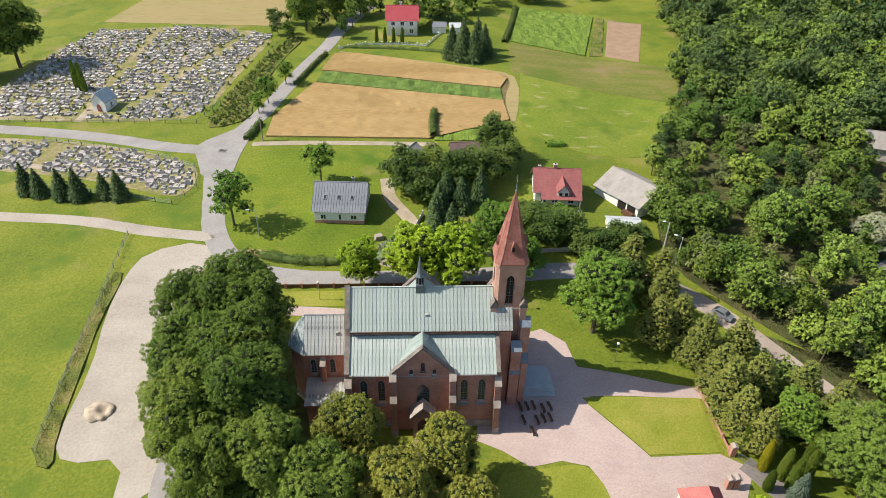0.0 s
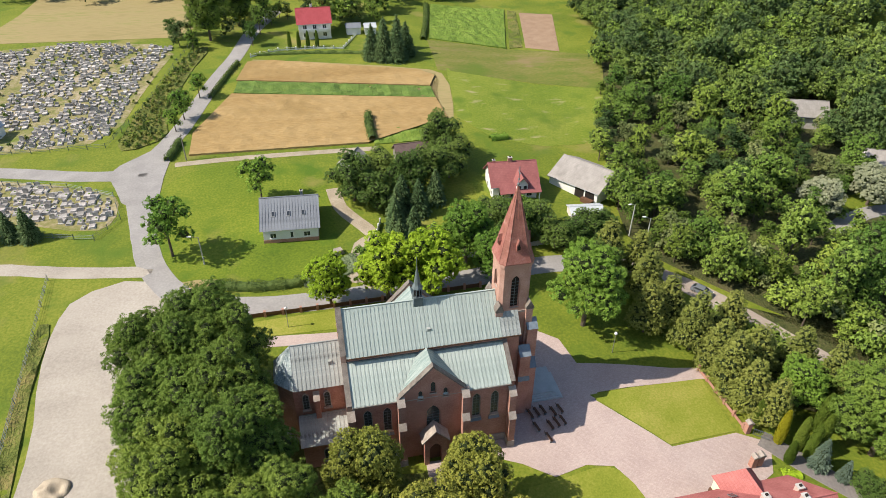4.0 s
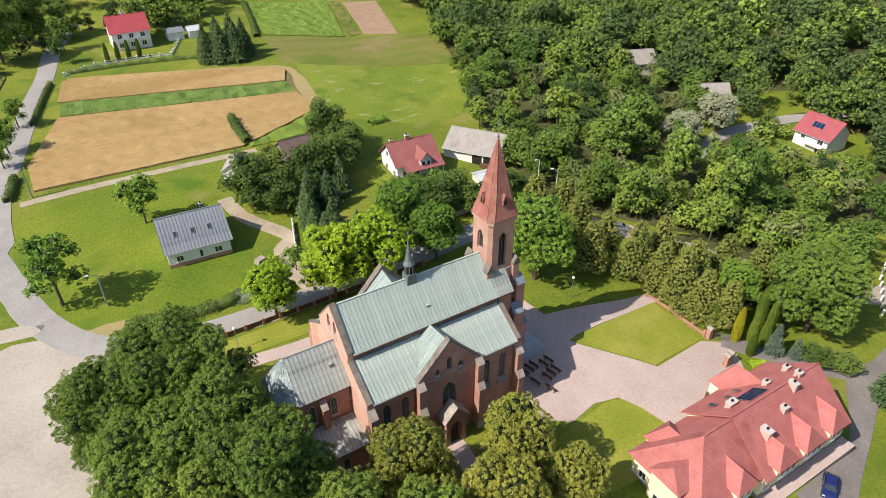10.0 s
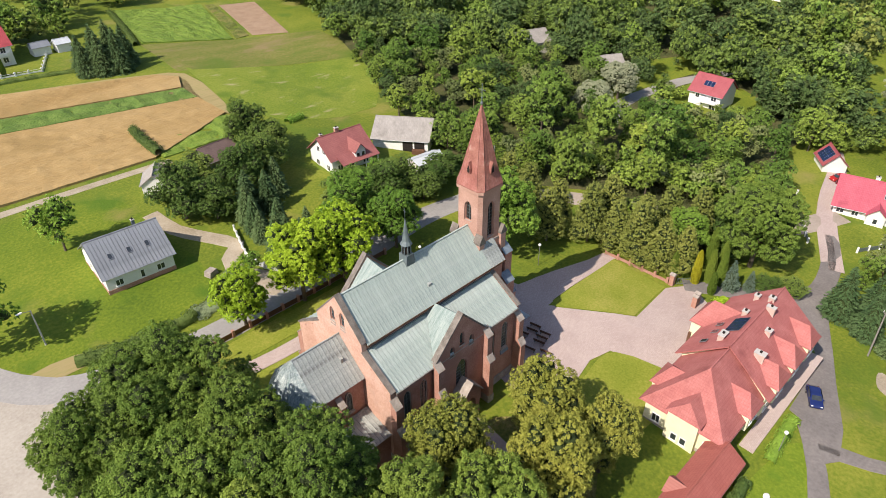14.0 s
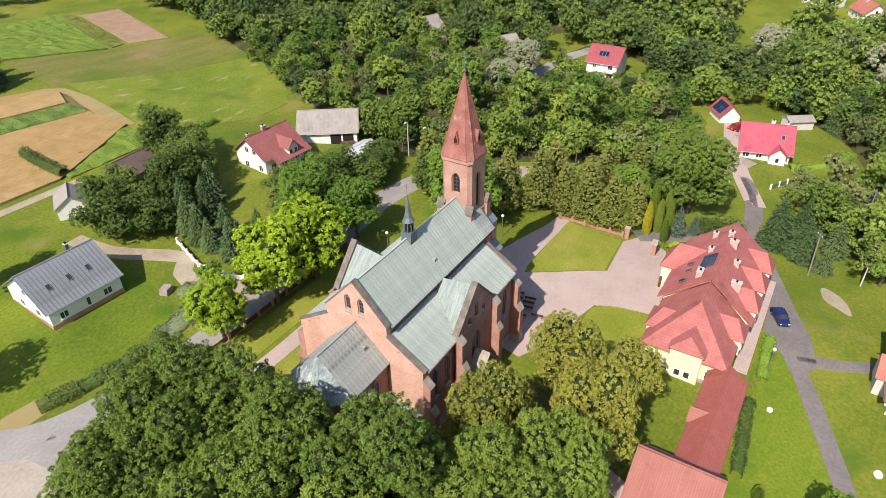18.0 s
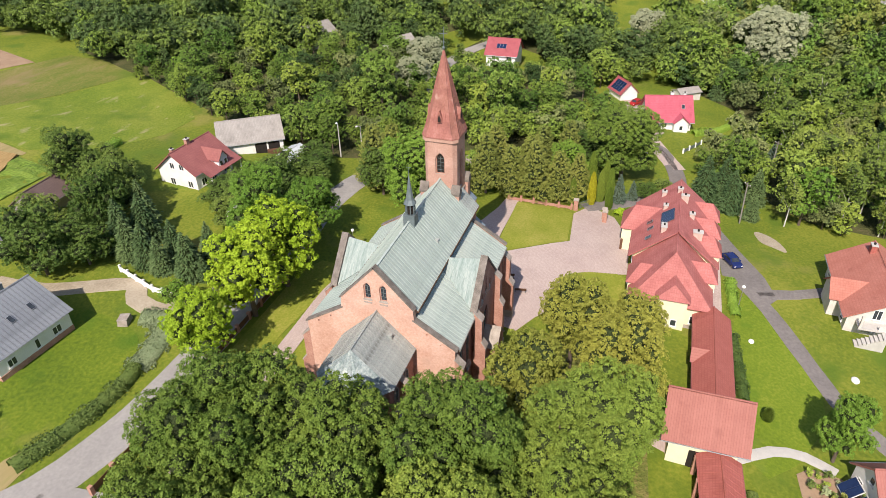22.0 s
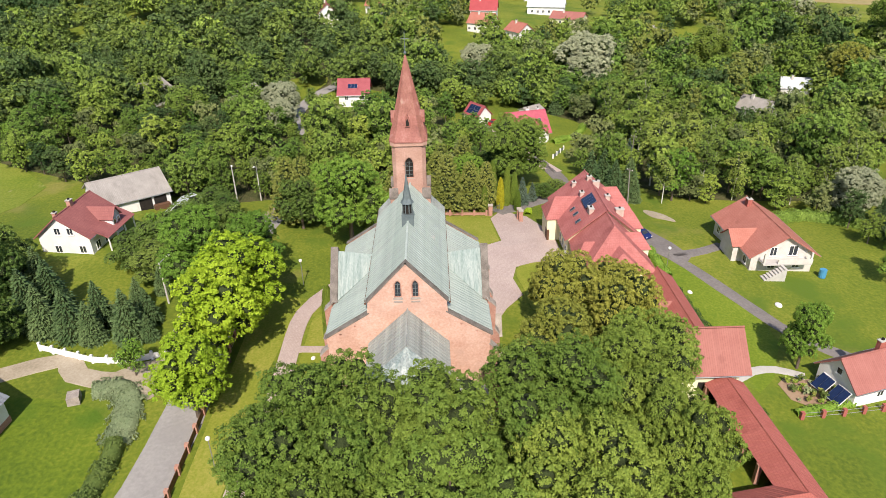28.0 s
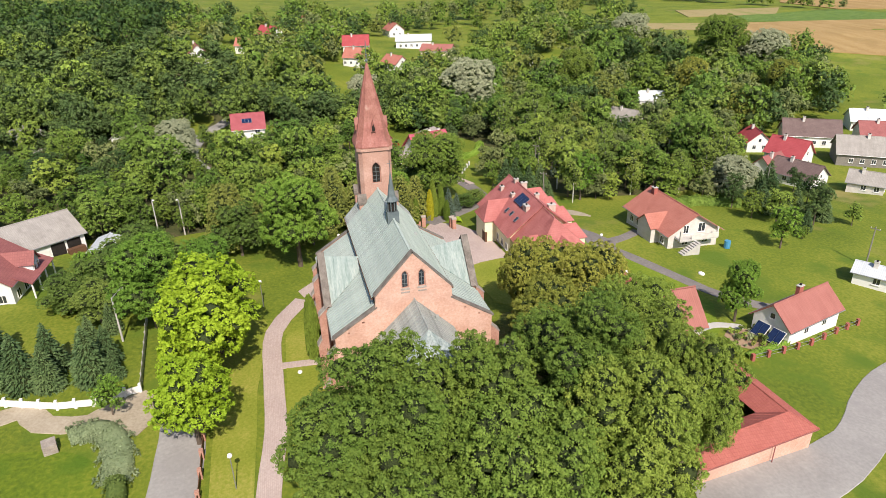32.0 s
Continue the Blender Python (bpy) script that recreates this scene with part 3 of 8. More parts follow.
patch("hill_meadow", [(40.5, 98), (47, 84), (60, 79), (72, 80), (82, 90), (94, 114), (74, 118.5), (45, 133)], HILLSIDE, "bright hill meadow with pale flowers and bare spots", "meadow", lift=0.04, round_times=0)
patch("dry_meadow", [(42, 132), (60, 125), (92, 114), (98, 128), (99, 143), (72, 151.5), (44, 160)], DRYMEADOW, "strip of half-dry mown meadow", "meadow", lift=0.05, round_times=0)
patch("hay_field", [(-110, 181.5), (-75, 179.5), (-42, 177.5), (-33, 200), (-30, 300), (-100, 300), (-104, 214)], STUBBLE, "mown hay field behind the cemetery", "field", lift=0.06, round_times=0)
patch("dirt_patch", [(-33, 36), (-27, 38), (-20, 37), (-20, 34), (-27, 34)], STUBBLE, "worn bank beside the road bend", "verge", lift=0.05)
patch("verge", [(-49, 30), (-52, 30), (-51, 10), (-49, -8), (-47.5, -15), (-44, -16), (-46, -10), (-47.5, 4), (-49, 16)], ROUGH_GRASS, "tall rough grass along the yard fence", "verge", lift=0.25, wild=0.8, step=1.8, kind="stuff")
patch("verge", [(-37, 99), (-39, 110), (-36, 140), (-30, 165), (-36, 166), (-44, 130), (-50, 98), (-47, 92)], ROUGH_GRASS, "overgrown bank between cemetery and road", "verge", lift=0.25, wild=0.9, step=2, kind="stuff")
patch("cemetery_ground", [(-121, 99), (-72, 96.5), (-51, 100), (-47, 135), (-40.5, 169), (-75, 178), (-113, 171)], CEMETERY, "dry grass and sand between the graves", "cemetery ground", lift=0.04)
patch("cemetery_ground", [(-125, 89.5), (-87, 86.5), (-66, 81.8), (-49, 74.6), (-44.5, 70.5), (-44, 61), (-48, 57.5), (-66, 65), (-90, 70), (-125, 74)], CEMETERY, "dry grass and sand between the graves", "cemetery ground", lift=0.04)
road("track", [(-86, 97), (-84, 112), (-76, 128), (-66, 150), (-62, 170)], 2.4, DIRT, "sandy cemetery lane", "path", lift=0.06)
road("track", [(-120, 77), (-90, 73), (-60, 69), (-49, 65)], 2.2, DIRT, "sandy cemetery path between the graves", "path", lift=0.06)
# far fields on the plain
for k, (poly, m) in enumerate([
        ([(345, -224), (325, -269), (293, -254), (318, -215)], STUBBLE),
        ([(290, -258), (322, -272), (312, -328), (299, -381), (262, -420), (205, -300), (241, -240), (268, -245)], WHEAT),
        ([(312, -328), (328, -275), (352, -300), (360, -395), (300, -420), (300, -381)], CROP),
        ([(400, -290), (360, -275), (352, -340), (385, -370)], STUBBLE),
        ([(420, -400), (362, -400), (330, -460), (420, -560), (520, -480)], WHEAT),
        ([(640, -300), (520, -330), (560, -480), (760, -480)], WHEAT)]):
    patch("far_field", poly, m, "distant patchwork field on the plain", "field", lift=0.3 + 0.05 * k, round_times=0, step=40)

# ---- the church ----
def lancet(w, z0, z1, n=7):
    """Outline of a pointed-arch opening w wide, from z0 to z1."""
    spring = z1 - w * 0.8
    right = []
    for i in range(n + 1):
        a = radians(62) * i / n
        right.append((w / 2 - w * 0.98 * (1 - math.cos(a)), spring + w * 0.906 * math.sin(a)))
    right[-1] = (0.0, z1)
    return [(-w / 2, z0), (w / 2, z0)] + right + [(-x, z) for x, z in right[-2::-1]]


def cut(ob, cutter_bm):
    """Cuts openings through a wall."""
    tool = new("tool", to_mesh(cutter_bm, "tool"))
    mod = ob.modifiers.new("cut", "BOOLEAN")
    mod.operation, mod.solver, mod.object = "DIFFERENCE", "EXACT", tool
    if ob.parent:
        tool.parent = ob.parent
    bpy.context.view_layer.update()
    me = bpy.data.meshes.new_from_object(ob.evaluated_get(bpy.context.evaluated_depsgraph_get()))
    ob.modifiers.clear()
    ob.data = me
    bpy.data.objects.remove(tool)


def lancet_window(parent, m, w, h, pane_mat=LEADED, frame_mat=STONE, depth=0.16, bars=True):
    """A pointed window standing on its sill at m; its face looks along -y."""
    outer, inner = lancet(w, 0, h), lancet(w - 0.24, 0.1, h - 0.16)
    bm = bmesh.new()
    n = len(outer)
    rings = []
    for pts, y in ((outer, -depth), (inner, -depth), (inner, 0.05), (outer, 0.05)):
        rings.append([bm.verts.new((x, y, z)) for x, z in pts])
    for a, b in zip(rings, rings[1:] + rings[:1]):
        for i in range(n):
            bm.faces.new((a[i], a[(i + 1) % n], b[(i + 1) % n], b[i]))
    win = part("window", bm, frame_mat, parent, m=m)
    part("pane", P(inner, "y", -0.04, 0.0), pane_mat, win, "small leaded panes of dark glass")
    if bars:
        bb = bmesh.new()
        box(bb, -0.03, 0.03, -0.09, -0.041, 0.1, h - 0.5 * w)
        k = 0.5
        while k < h - 0.6 * w:
            box(bb, -w / 2 + 0.13, w / 2 - 0.13, -0.08, -0.042, k, k + 0.035)
            k += 0.55
        part("glazing_bar", bb, FLECHE, win)
    sl = B(-w / 2 - 0.12, w / 2 + 0.12, -depth - 0.2, 0.0, -0.22, 0.0)
    part("sill", sl, STONE, win)
    return win


def panels(parent, x0, x1, low, high, width, mat, name="roof_panel", thick=0.06, seam=0.055):
    """Standing-seam sheets from x0 to x1; low and high: (y, z) of the eave and of the ridge."""
    n = max(1, round((x1 - x0) / width))
    w = (x1 - x0) / n
    (y0, z0), (y1, z1) = low, high
    up = Vector((0, y1 - y0, z1 - z0))
    nor = Vector((0, -(z1 - z0), y1 - y0)).normalized()
    if nor.z < 0:
        nor = -nor
    bm = bmesh.new()
    slab(bm, [(0, y0, z0), (w - 0.012, y0, z0), (w - 0.012, y1, z1), (0, y1, z1)], thick)
    s = Vector((0, y0, z0))
    for a, b in ((0.0, 0.045),):
        lo = [Vector((a, y0, z0)), Vector((b, y0, z0)), Vector((b, y1, z1)), Vector((a, y1, z1))]
        slab(bm, [c + nor * seam for c in lo], seam - 0.004)
    me = to_mesh(bm, name)
    me.materials.append(mat)
    for i in range(n):
        part(name, me, mat, parent, m=Matrix.Translation((x0 + i * w, 0, 0)))


def stepped_buttress(parent, m, tall=10.6, mid=6.2, w=0.85, deep=1.5, slim=0.9):
    """A two-stage brick buttress against a wall at y = 0, standing out along -y."""
    pts = [(0, -1.2), (-deep, -1.2), (-deep, mid), (-slim, mid + 0.9), (-slim, tall), (0, tall + 1.0)]
    bu = part("buttress", P(pts, "x", -w / 2, w / 2), BRICK, parent, m=m)
    for y0, z0, y1, z1 in ((-deep - 0.1, mid - 0.05, -slim, mid + 0.93), (-slim - 0.1, tall - 0.08, 0, tall + 1.03)):
        part("cap_stone", S([(-w / 2 - 0.08, y0, z0 + 0.09), (w / 2 + 0.08, y0, z0 + 0.09), (w / 2 + 0.08, y1, z1 + 0.09), (-w / 2 - 0.08, y1, z1 + 0.09)], 0.13), STONE, bu, "weathered stone cap")
    part("plinth", B(-w / 2 - 0.07, w / 2 + 0.07, -deep - 0.07, 0, -1.2, 0.75), STONE, bu)
    return bu


NAVE_Y, NAVE_E, RIDGE = 4.3, 16.3, 21.0
AISLE_Y, AISLE_E, AISLE_T = 9.2, 11.7, 14.9
LONG, EAST = 23.4, 25.4
church = thing("church", None, "red brick neo-gothic church with pale green copper roofs", "church")

# body: one outline across the nave and both aisles, drawn along the church
outline = [(-AISLE_Y + 0.15, -1.5), (AISLE_Y - 0.15, -1.5), (AISLE_Y - 0.15, AISLE_E), (NAVE_Y, AISLE_T - 0.1), (NAVE_Y - 0.1, NAVE_E), (0, RIDGE - 0.1), (-NAVE_Y + 0.1, NAVE_E), (-NAVE_Y, AISLE_T - 0.1), (-AISLE_Y + 0.15, AISLE_E)]
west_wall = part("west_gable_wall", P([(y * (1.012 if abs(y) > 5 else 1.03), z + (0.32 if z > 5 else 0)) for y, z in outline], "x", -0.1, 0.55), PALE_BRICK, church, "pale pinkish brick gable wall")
body = part("wall", P(outline, "x", 0.553, LONG - 0.5), BRICK, church)
part("east_gable_wall", P([(y * 1.01, z + (0.3 if z > 5 else 0)) for y, z in outline if z < 15.3] , "x", LONG - 0.497, LONG), BRICK, church)
part("wall", B(LONG + 0.003, EAST, -NAVE_Y + 0.1, NAVE_Y - 0.1, -1.5, NAVE_E - 0.1), BRICK, church)
part("plinth", B(-0.22, LONG + 0.12, -AISLE_Y - 0.0, AISLE_Y + 0.0, -1.5, 0.9), STONE, church, "grey stone plinth")

tool = bmesh.new()
for y in (-0.95, 0.95):
    prism(tool, [(p[0] + y, p[1]) for p in lancet(0.85, 17.0, 19.2)], "x", -0.5, 0.25)
for y, z in ((-2.75, 18.2), (2.75, 18.2), (-5.9, 13.3), (5.9, 13.3), (-7.6, 12.2), (7.6, 12.2)):
    box(tool, -0.5, 0.2, y - 0.14, y + 0.14, z, z + 0.26)
cut(west_wall, tool)
for y in (-0.95, 0.95):
    lancet_window(church, pose(0.12, y, 17.02, 0, 0, -90), 0.84, 2.16, GLASS, BRICK, 0.06)
    part("blind_sill", B(-0.16, -0.1, y - 0.5, y + 0.5, 16.45, 16.62), STONE, church)

# copings on the gables
for x0, x1 in ((-0.16, 0.62), (LONG - 0.55, LONG + 0.06)):
    for s in (-1, 1):
        if x0 < 5:
            part("coping", S([(x0, s * (NAVE_Y + 0.25), NAVE_E + 0.22), (x1, s * (NAVE_Y + 0.25), NAVE_E + 0.22), (x1, 0, RIDGE + 0.42), (x0, 0, RIDGE + 0.42)], 0.16), DARKSTONE, church, "blackened stone gable coping")
        part("coping", S([(x0, s * (AISLE_Y + 0.25), AISLE_E + 0.22), (x1, s * (AISLE_Y + 0.25), AISLE_E + 0.22), (x1, s * (NAVE_Y - 0.02), AISLE_T + 0.32), (x0, s * (NAVE_Y - 0.02), AISLE_T + 0.32)], 0.16), DARKSTONE, church, "blackened stone gable coping")

# copper roofs, sheet by sheet
nave_roof = part("nave_roof", B(0.6, EAST, -0.12, 0.12, RIDGE - 0.06, RIDGE + 0.07), COPPER, church, "pale green copper ridge")
for s in (-1, 1):
    panels(nave_roof, 0.63, 22.6, (s * (NAVE_Y + 0.4), NAVE_E - 0.28), (0, RIDGE + 0.0), 0.56, COPPER)
    panels(nave_roof, 22.6, EAST + 0.1, (s * (NAVE_Y + 0.4), NAVE_E - 0.28), (s * 1.2, RIDGE - 1.3), 0.56, LEAD)
    part("eave_gutter", B(0.6, EAST + 0.1, s * (NAVE_Y + 0.38) - 0.09, s * (NAVE_Y + 0.38) + 0.09, NAVE_E - 0.5, NAVE_E - 0.32), WOOD, nave_roof)
aisle_roof = part("aisle_roof", B(0.6, LONG - 0.5, -NAVE_Y - 0.12, -NAVE_Y + 0.05, AISLE_T + 0.02, AISLE_T + 0.22), FLECHE, church, "dark flashing below the clerestory")
part("flashing", B(0.6, LONG - 0.5, NAVE_Y - 0.05, NAVE_Y + 0.12, AISLE_T + 0.02, AISLE_T + 0.22), FLECHE, aisle_roof)
for s in (-1, 1):
    panels(aisle_roof, 0.63, LONG - 0.56, (s * (AISLE_Y + 0.3), AISLE_E - 0.12), (s * NAVE_Y, AISLE_T + 0.05), 0.56, COPPER)
    part("eave_gutter", B(0.6, LONG - 0.5, s * (AISLE_Y + 0.28) - 0.08, s * (AISLE_Y + 0.28) + 0.08, AISLE_E - 0.36, AISLE_E - 0.2), STONE, aisle_roof)
part("roof_vent", P([(12.1, NAVE_E + 1.3), (12.6, NAVE_E + 1.3), (12.6, NAVE_E + 1.75), (12.1, NAVE_E + 1.75)], "y", -3.2, -2.7), LEAD, nave_roof)

# side gables with three lancets, a great window and, on the south, a porch
GX, GW, GE, GT = 11.65, 4.45, 12.2, 17.2
for s in (-1, 1):
    side = part("side_gable", P([(GX - GW, -1.5), (GX + GW, -1.5), (GX + GW, GE), (GX, GT - 0.15), (GX - GW, GE)], "y", s * (AISLE_Y + 0.35), s * (AISLE_Y - 0.35)), BRICK, church, "steep brick side gable")
    tool = bmesh.new()
    for dx, w, z0, z1 in ((0, 2.1, 4.9, 9.7), (0, 0.85, 12.2, 14.3), (-1.75, 0.8, 11.2, 12.9), (1.75, 0.8, 11.2, 12.9)):
        prism(tool, [(GX + dx + p[0], p[1]) for p in lancet(w, z0, z1)], "y", s * (AISLE_Y + 0.8), s * (AISLE_Y - 0.02))
    cut(side, tool)
    for dx, w, z0, z1 in ((0, 2.08, 4.92, 9.68), (0, 0.83, 12.2, 14.28), (-1.75, 0.78, 11.2, 12.88), (1.75, 0.78, 11.2, 12.88)):
        lancet_window(church, pose(GX + dx, s * (AISLE_Y + 0.07), z0, 0, 0, 0 if s < 0 else 180), w, z1 - z0, LEADED, BRICK, 0.1, bars=w > 1)
    for d in (-1, 1):
        part("coping", S([(GX + d * (GW + 0.3), s * (AISLE_Y + 0.5), GE - 0.05), (GX + d * (GW + 0.3), s * (AISLE_Y - 0.4), GE - 0.05), (GX, s * (AISLE_Y - 0.4), GT + 0.1), (GX, s * (AISLE_Y + 0.5), GT + 0.1)], 0.2), DARKSTONE, side, "blackened stone gable coping")
        roof = part("cross_roof", S([(GX, s * (AISLE_Y - 0.38), GT - 0.5), (GX, s * NAVE_Y, GT - 1.15), (GX + d * 1.2, s * NAVE_Y, AISLE_T + 0.1), (GX + d * (GW + 0.1), s * (AISLE_Y - 0.1), GE - 0.25)], 0.1), STREAKED, church, "streaked pale green copper cross roof")
        for k in range(1, 8):
            f = k / 8
            a = Vector((GX, s * (AISLE_Y - 0.38 - f * 4.4), GT - 0.5 - 0.65 * f))
            b = Vector((GX + d * ((GW + 0.1) * (1 - f) + 1.2 * f), s * ((AISLE_Y - 0.1) * (1 - f) + NAVE_Y * f), (GE - 0.25) * (1 - f) + (AISLE_T + 0.1) * f))
            part("seam", rod(bmesh.new(), a, b, 0.035, n=4), STREAKED, roof)
        stepped_buttress(church, pose(GX + d * (GW + 0.05), s * (AISLE_Y + 0.2), 0, 0, 0, 0 if s < 0 else 180), 11.2, 7.0, 0.95, 1.5, 1.0)
    for x in (2.6, 5.3, 18.0, 20.7):
        tool = bmesh.new()
        prism(tool, [(x + p[0], p[1]) for p in lancet(1.25, 5.4, 10.2)], "y", s * (AISLE_Y + 0.5), s * (AISLE_Y - 0.45))
        cut(body, tool)
        lancet_window(church, pose(x, s * (AISLE_Y - 0.38), 5.42, 0, 0, 0 if s < 0 else 180), 1.23, 4.76)
        part("window_sill", S([(x - 0.85, s * (AISLE_Y + 0.12), 4.7), (x + 0.85, s * (AISLE_Y + 0.12), 4.7), (x + 0.7, s * (AISLE_Y - 0.14), 5.4), (x - 0.7, s * (AISLE_Y - 0.14), 5.4)], 0.12), SLATE, church, "dark slate window sill")
    for x in (0.35, LONG - 0.3):
        stepped_buttress(church, pose(x, s * (AISLE_Y - 0.1), 0, 0, 0, 0 if s < 0 else 180), 9.6, 5.4, 0.95, 1.6, 1.0)
    part("downpipe", rod(bmesh.new(), (GX + GW + 0.75, s * (AISLE_Y + 0.05), 0), (GX + GW + 0.75, s * (AISLE_Y + 0.05), AISLE_E - 0.3), 0.07), FLECHE, church)

porch = part("porch", P([(GX - 1.6, -1), (GX + 1.6, -1), (GX + 1.6, 4.6), (GX, 6.3), (GX - 1.6, 4.6)], "y", -AISLE_Y - 2.2, -AISLE_Y - 0.353), BRICK, church, "small gabled brick porch")
tool = prism(bmesh.new(), [(GX + p[0], p[1]) for p in lancet(1.8, -1.2, 3.9)], "y", -AISLE_Y - 3, -AISLE_Y - 1.0)
cut(porch, tool)
part("door", P([(GX + p[0], p[1]) for p in lancet(1.75, -0.6, 3.85)], "y", -AISLE_Y - 1.12, -AISLE_Y - 1.003), WOOD, porch, "dark wooden double door")
for d in (-1, 1):
    part("porch_roof", S([(GX, -AISLE_Y - 2.5, 6.75), (GX, -AISLE_Y - 0.36, 6.75), (GX + d * 2.05, -AISLE_Y - 0.36, 4.45), (GX + d * 2.05, -AISLE_Y - 2.5, 4.45)], 0.16), STONE, porch, "pale stone porch roof")

# the choir with its many-sided end, and the low sacristy
choir = part("choir", P([(-9.3, -2.1), (-7.2, -4.1), (-0.103, -4.1), (-0.103, 4.1), (-7.2, 4.1), (-9.3, 2.1)], "z", -1.5, 11.3), BRICK, church, "brick choir with a polygonal end")
part("plinth", P([(-9.5, -2.2), (-7.3, -4.3), (-0.105, -4.3), (-0.105, 4.3), (-7.3, 4.3), (-9.5, 2.2)], "z", -1.5, 1.0), STONE, choir)
croof = part("choir_roof", rod(bmesh.new(), (-7.0, 0, 15.62), (-0.12, 0, 15.62), 0.09, n=6), LEAD, church, "weathered zinc roof ridge")
for s in (-1, 1):
    panels(croof, -7.0, -0.13, (s * 4.55, 11.15), (0, 15.55), 0.57, LEAD)
    for x in (-5.6, -2.6):
        lancet_window(church, pose(x, s * 4.13, 7.0, 0, 0, 0 if s < 0 else 180), 1.0, 3.2)
    part("buttress", B(-4.4, -3.7, s * 4.1, s * 5.1, -1.2, 9.4), BRICK, choir)
    part("cap_stone", S([(-4.5, s * 5.25, 9.4), (-3.6, s * 5.25, 9.4), (-3.6, s * 4.1, 10.3), (-4.5, s * 4.1, 10.3)], 0.12), STONE, choir)
ring = [(-7.0, -4.55), (-8.4, -3.45), (-9.7, -2.25), (-9.75, 0), (-9.7, 2.25), (-8.4, 3.45), (-7.0, 4.55)]
fan = []
for (a, b), (c, d) in zip(ring, ring[1:]):
    fan += [((a, b), ((a + c) / 2, (b + d) / 2)), (((a + c) / 2, (b + d) / 2), (c, d))]
for (a, b), (c, d) in fan:
    bm = S([(-7.0, 0, 15.55), (a, b, 11.15), (c, d, 11.15)], 0.08)
    rod(bm, (-7.0, 0, 15.58), (a, b, 11.18), 0.03, n=4)
    part("roof_panel", bm, FAN, croof, "green-stained fan of copper sheets")
part("roof_vent", B(-1.9, -1.5, -2.4, -2.0, 13.0, 13.9), LEAD, croof)
part("sacristy", B(-6.6, -0.105, -8.6, -4.32, -1.5, 4.6), BRICK, church, "low brick sacristy")
sroof = part("sacristy_roof", B(-6.9, -0.11, -4.4, -4.33, 5.9, 6.1), LEAD, church)
panels(sroof, -6.9, -0.13, (-9.0, 4.6), (-4.35, 6.0), 0.57, LEAD)
lancet_window(church, pose(-3.4, -8.63, 1.2, 0, 0, 0), 1.0, 2.4)

# the tower: chamfered shaft, belfry windows, flared spire with lucarnes and a cross
TX, TH = 24.9, 2.25
tower = thing("church_tower", Matrix.Translation((TX, 0, 0)), "slender red brick church tower with a copper-red spire", "tower")


def chamfered(h, c):
    return [(-h, -h + c), (-h + c, -h), (h - c, -h), (h, -h + c), (h, h - c), (h - c, h), (-h + c, h), (-h, h - c)]


shaft = part("shaft", P(chamfered(TH, 0.5), "z", -1.5, 26.5), TOWER_BRICK, tower, "tall red brick tower shaft")
tool = bmesh.new()
for w, a, b, ax in ((1.3, 21.6, 24.7, "x"), (1.35, 19.0, 24.7, "y")):
    prism(tool, lancet(w, a, b), ax, -TH - 1, -TH + 0.45)
    prism(tool, lancet(w, a, b), ax, TH - 0.45, TH + 1)
cut(shaft, tool)
lancet_window(tower, pose(-TH + 0.4, 0, 21.62, 0, 0, -90), 1.28, 3.06, DARK, BRICK)
lancet_window(tower, pose(TH - 0.4, 0, 21.62, 0, 0, 90), 1.28, 3.06, DARK, BRICK)
lancet_window(tower, pose(0, -TH + 0.4, 19.02, 0, 0, 0), 1.33, 5.66, DARK, BRICK)
lancet_window(tower, pose(0, TH - 0.4, 19.02, 0, 0, 180), 1.33, 5.66, DARK, BRICK)
part("cornice", P(chamfered(TH + 0.22, 0.55), "z", 26.3, 26.75), TOWER_BRICK, tower)
part("string_course", P(chamfered(TH + 0.12, 0.55), "z", 18.1, 18.45), STONE, tower)


spire = part("spire", P(chamfered(TH + 0.28, 0.72), "z", 26.75, 26.9), SPIRE, tower, "reddish copper spire with a flared foot")
levels = [(TH + 0.3, 0.74, 26.9), (2.14, 0.7, 28.3), (1.72, 0.6, 30.2), (0.06, 0.02, 37.6)]
for k in range(8):
    for (h0, c0, z0), (h1, c1, z1) in zip(levels, levels[1:]):
        r0, r1 = chamfered(h0, c0), chamfered(h1, c1)
        a, b, c, d = r0[k], r0[(k + 1) % 8], r1[(k + 1) % 8], r1[k]
        bm = S([(*a, z0), (*b, z0), (*c, z1), (*d, z1)], 0.05)
        part("hip_rib", rod(bmesh.new(), (*a, z0), (*d, z1), 0.045, n=4), SPIRE, spire)
        n = int(math.dist(a, b) / 0.55)
        for i in range(1, n):
            f = i / n
            part("seam", rod(bmesh.new(), (a[0] + (b[0] - a[0]) * f, a[1] + (b[1] - a[1]) * f, z0), (d[0] + (c[0] - d[0]) * f, d[1] + (c[1] - d[1]) * f, z1), 0.02, n=4), SPIRE, spire)
        part("spire_sheet", bm, SPIRE, spire)
for a in range(4):
    turn = pose(0, 0, 0, 0, 0, 90 * a)
    lu = part("lucarne", P([(-0.32, 28.9), (0.32, 28.9), (0.32, 29.6), (0, 30.5), (-0.32, 29.6)], "y", -2.25, -1.6), SPIRE, spire, m=turn)
    part("opening", P([(-0.2, 29.0), (0.2, 29.0), (0.2, 29.5), (0, 30.0), (-0.2, 29.5)], "y", -2.29, -2.253), DARK, tower, "small louvred opening", m=turn)
bm = bmesh.new()
rod(bm, (0, 0, 37.5), (0, 0, 40.4), 0.05)
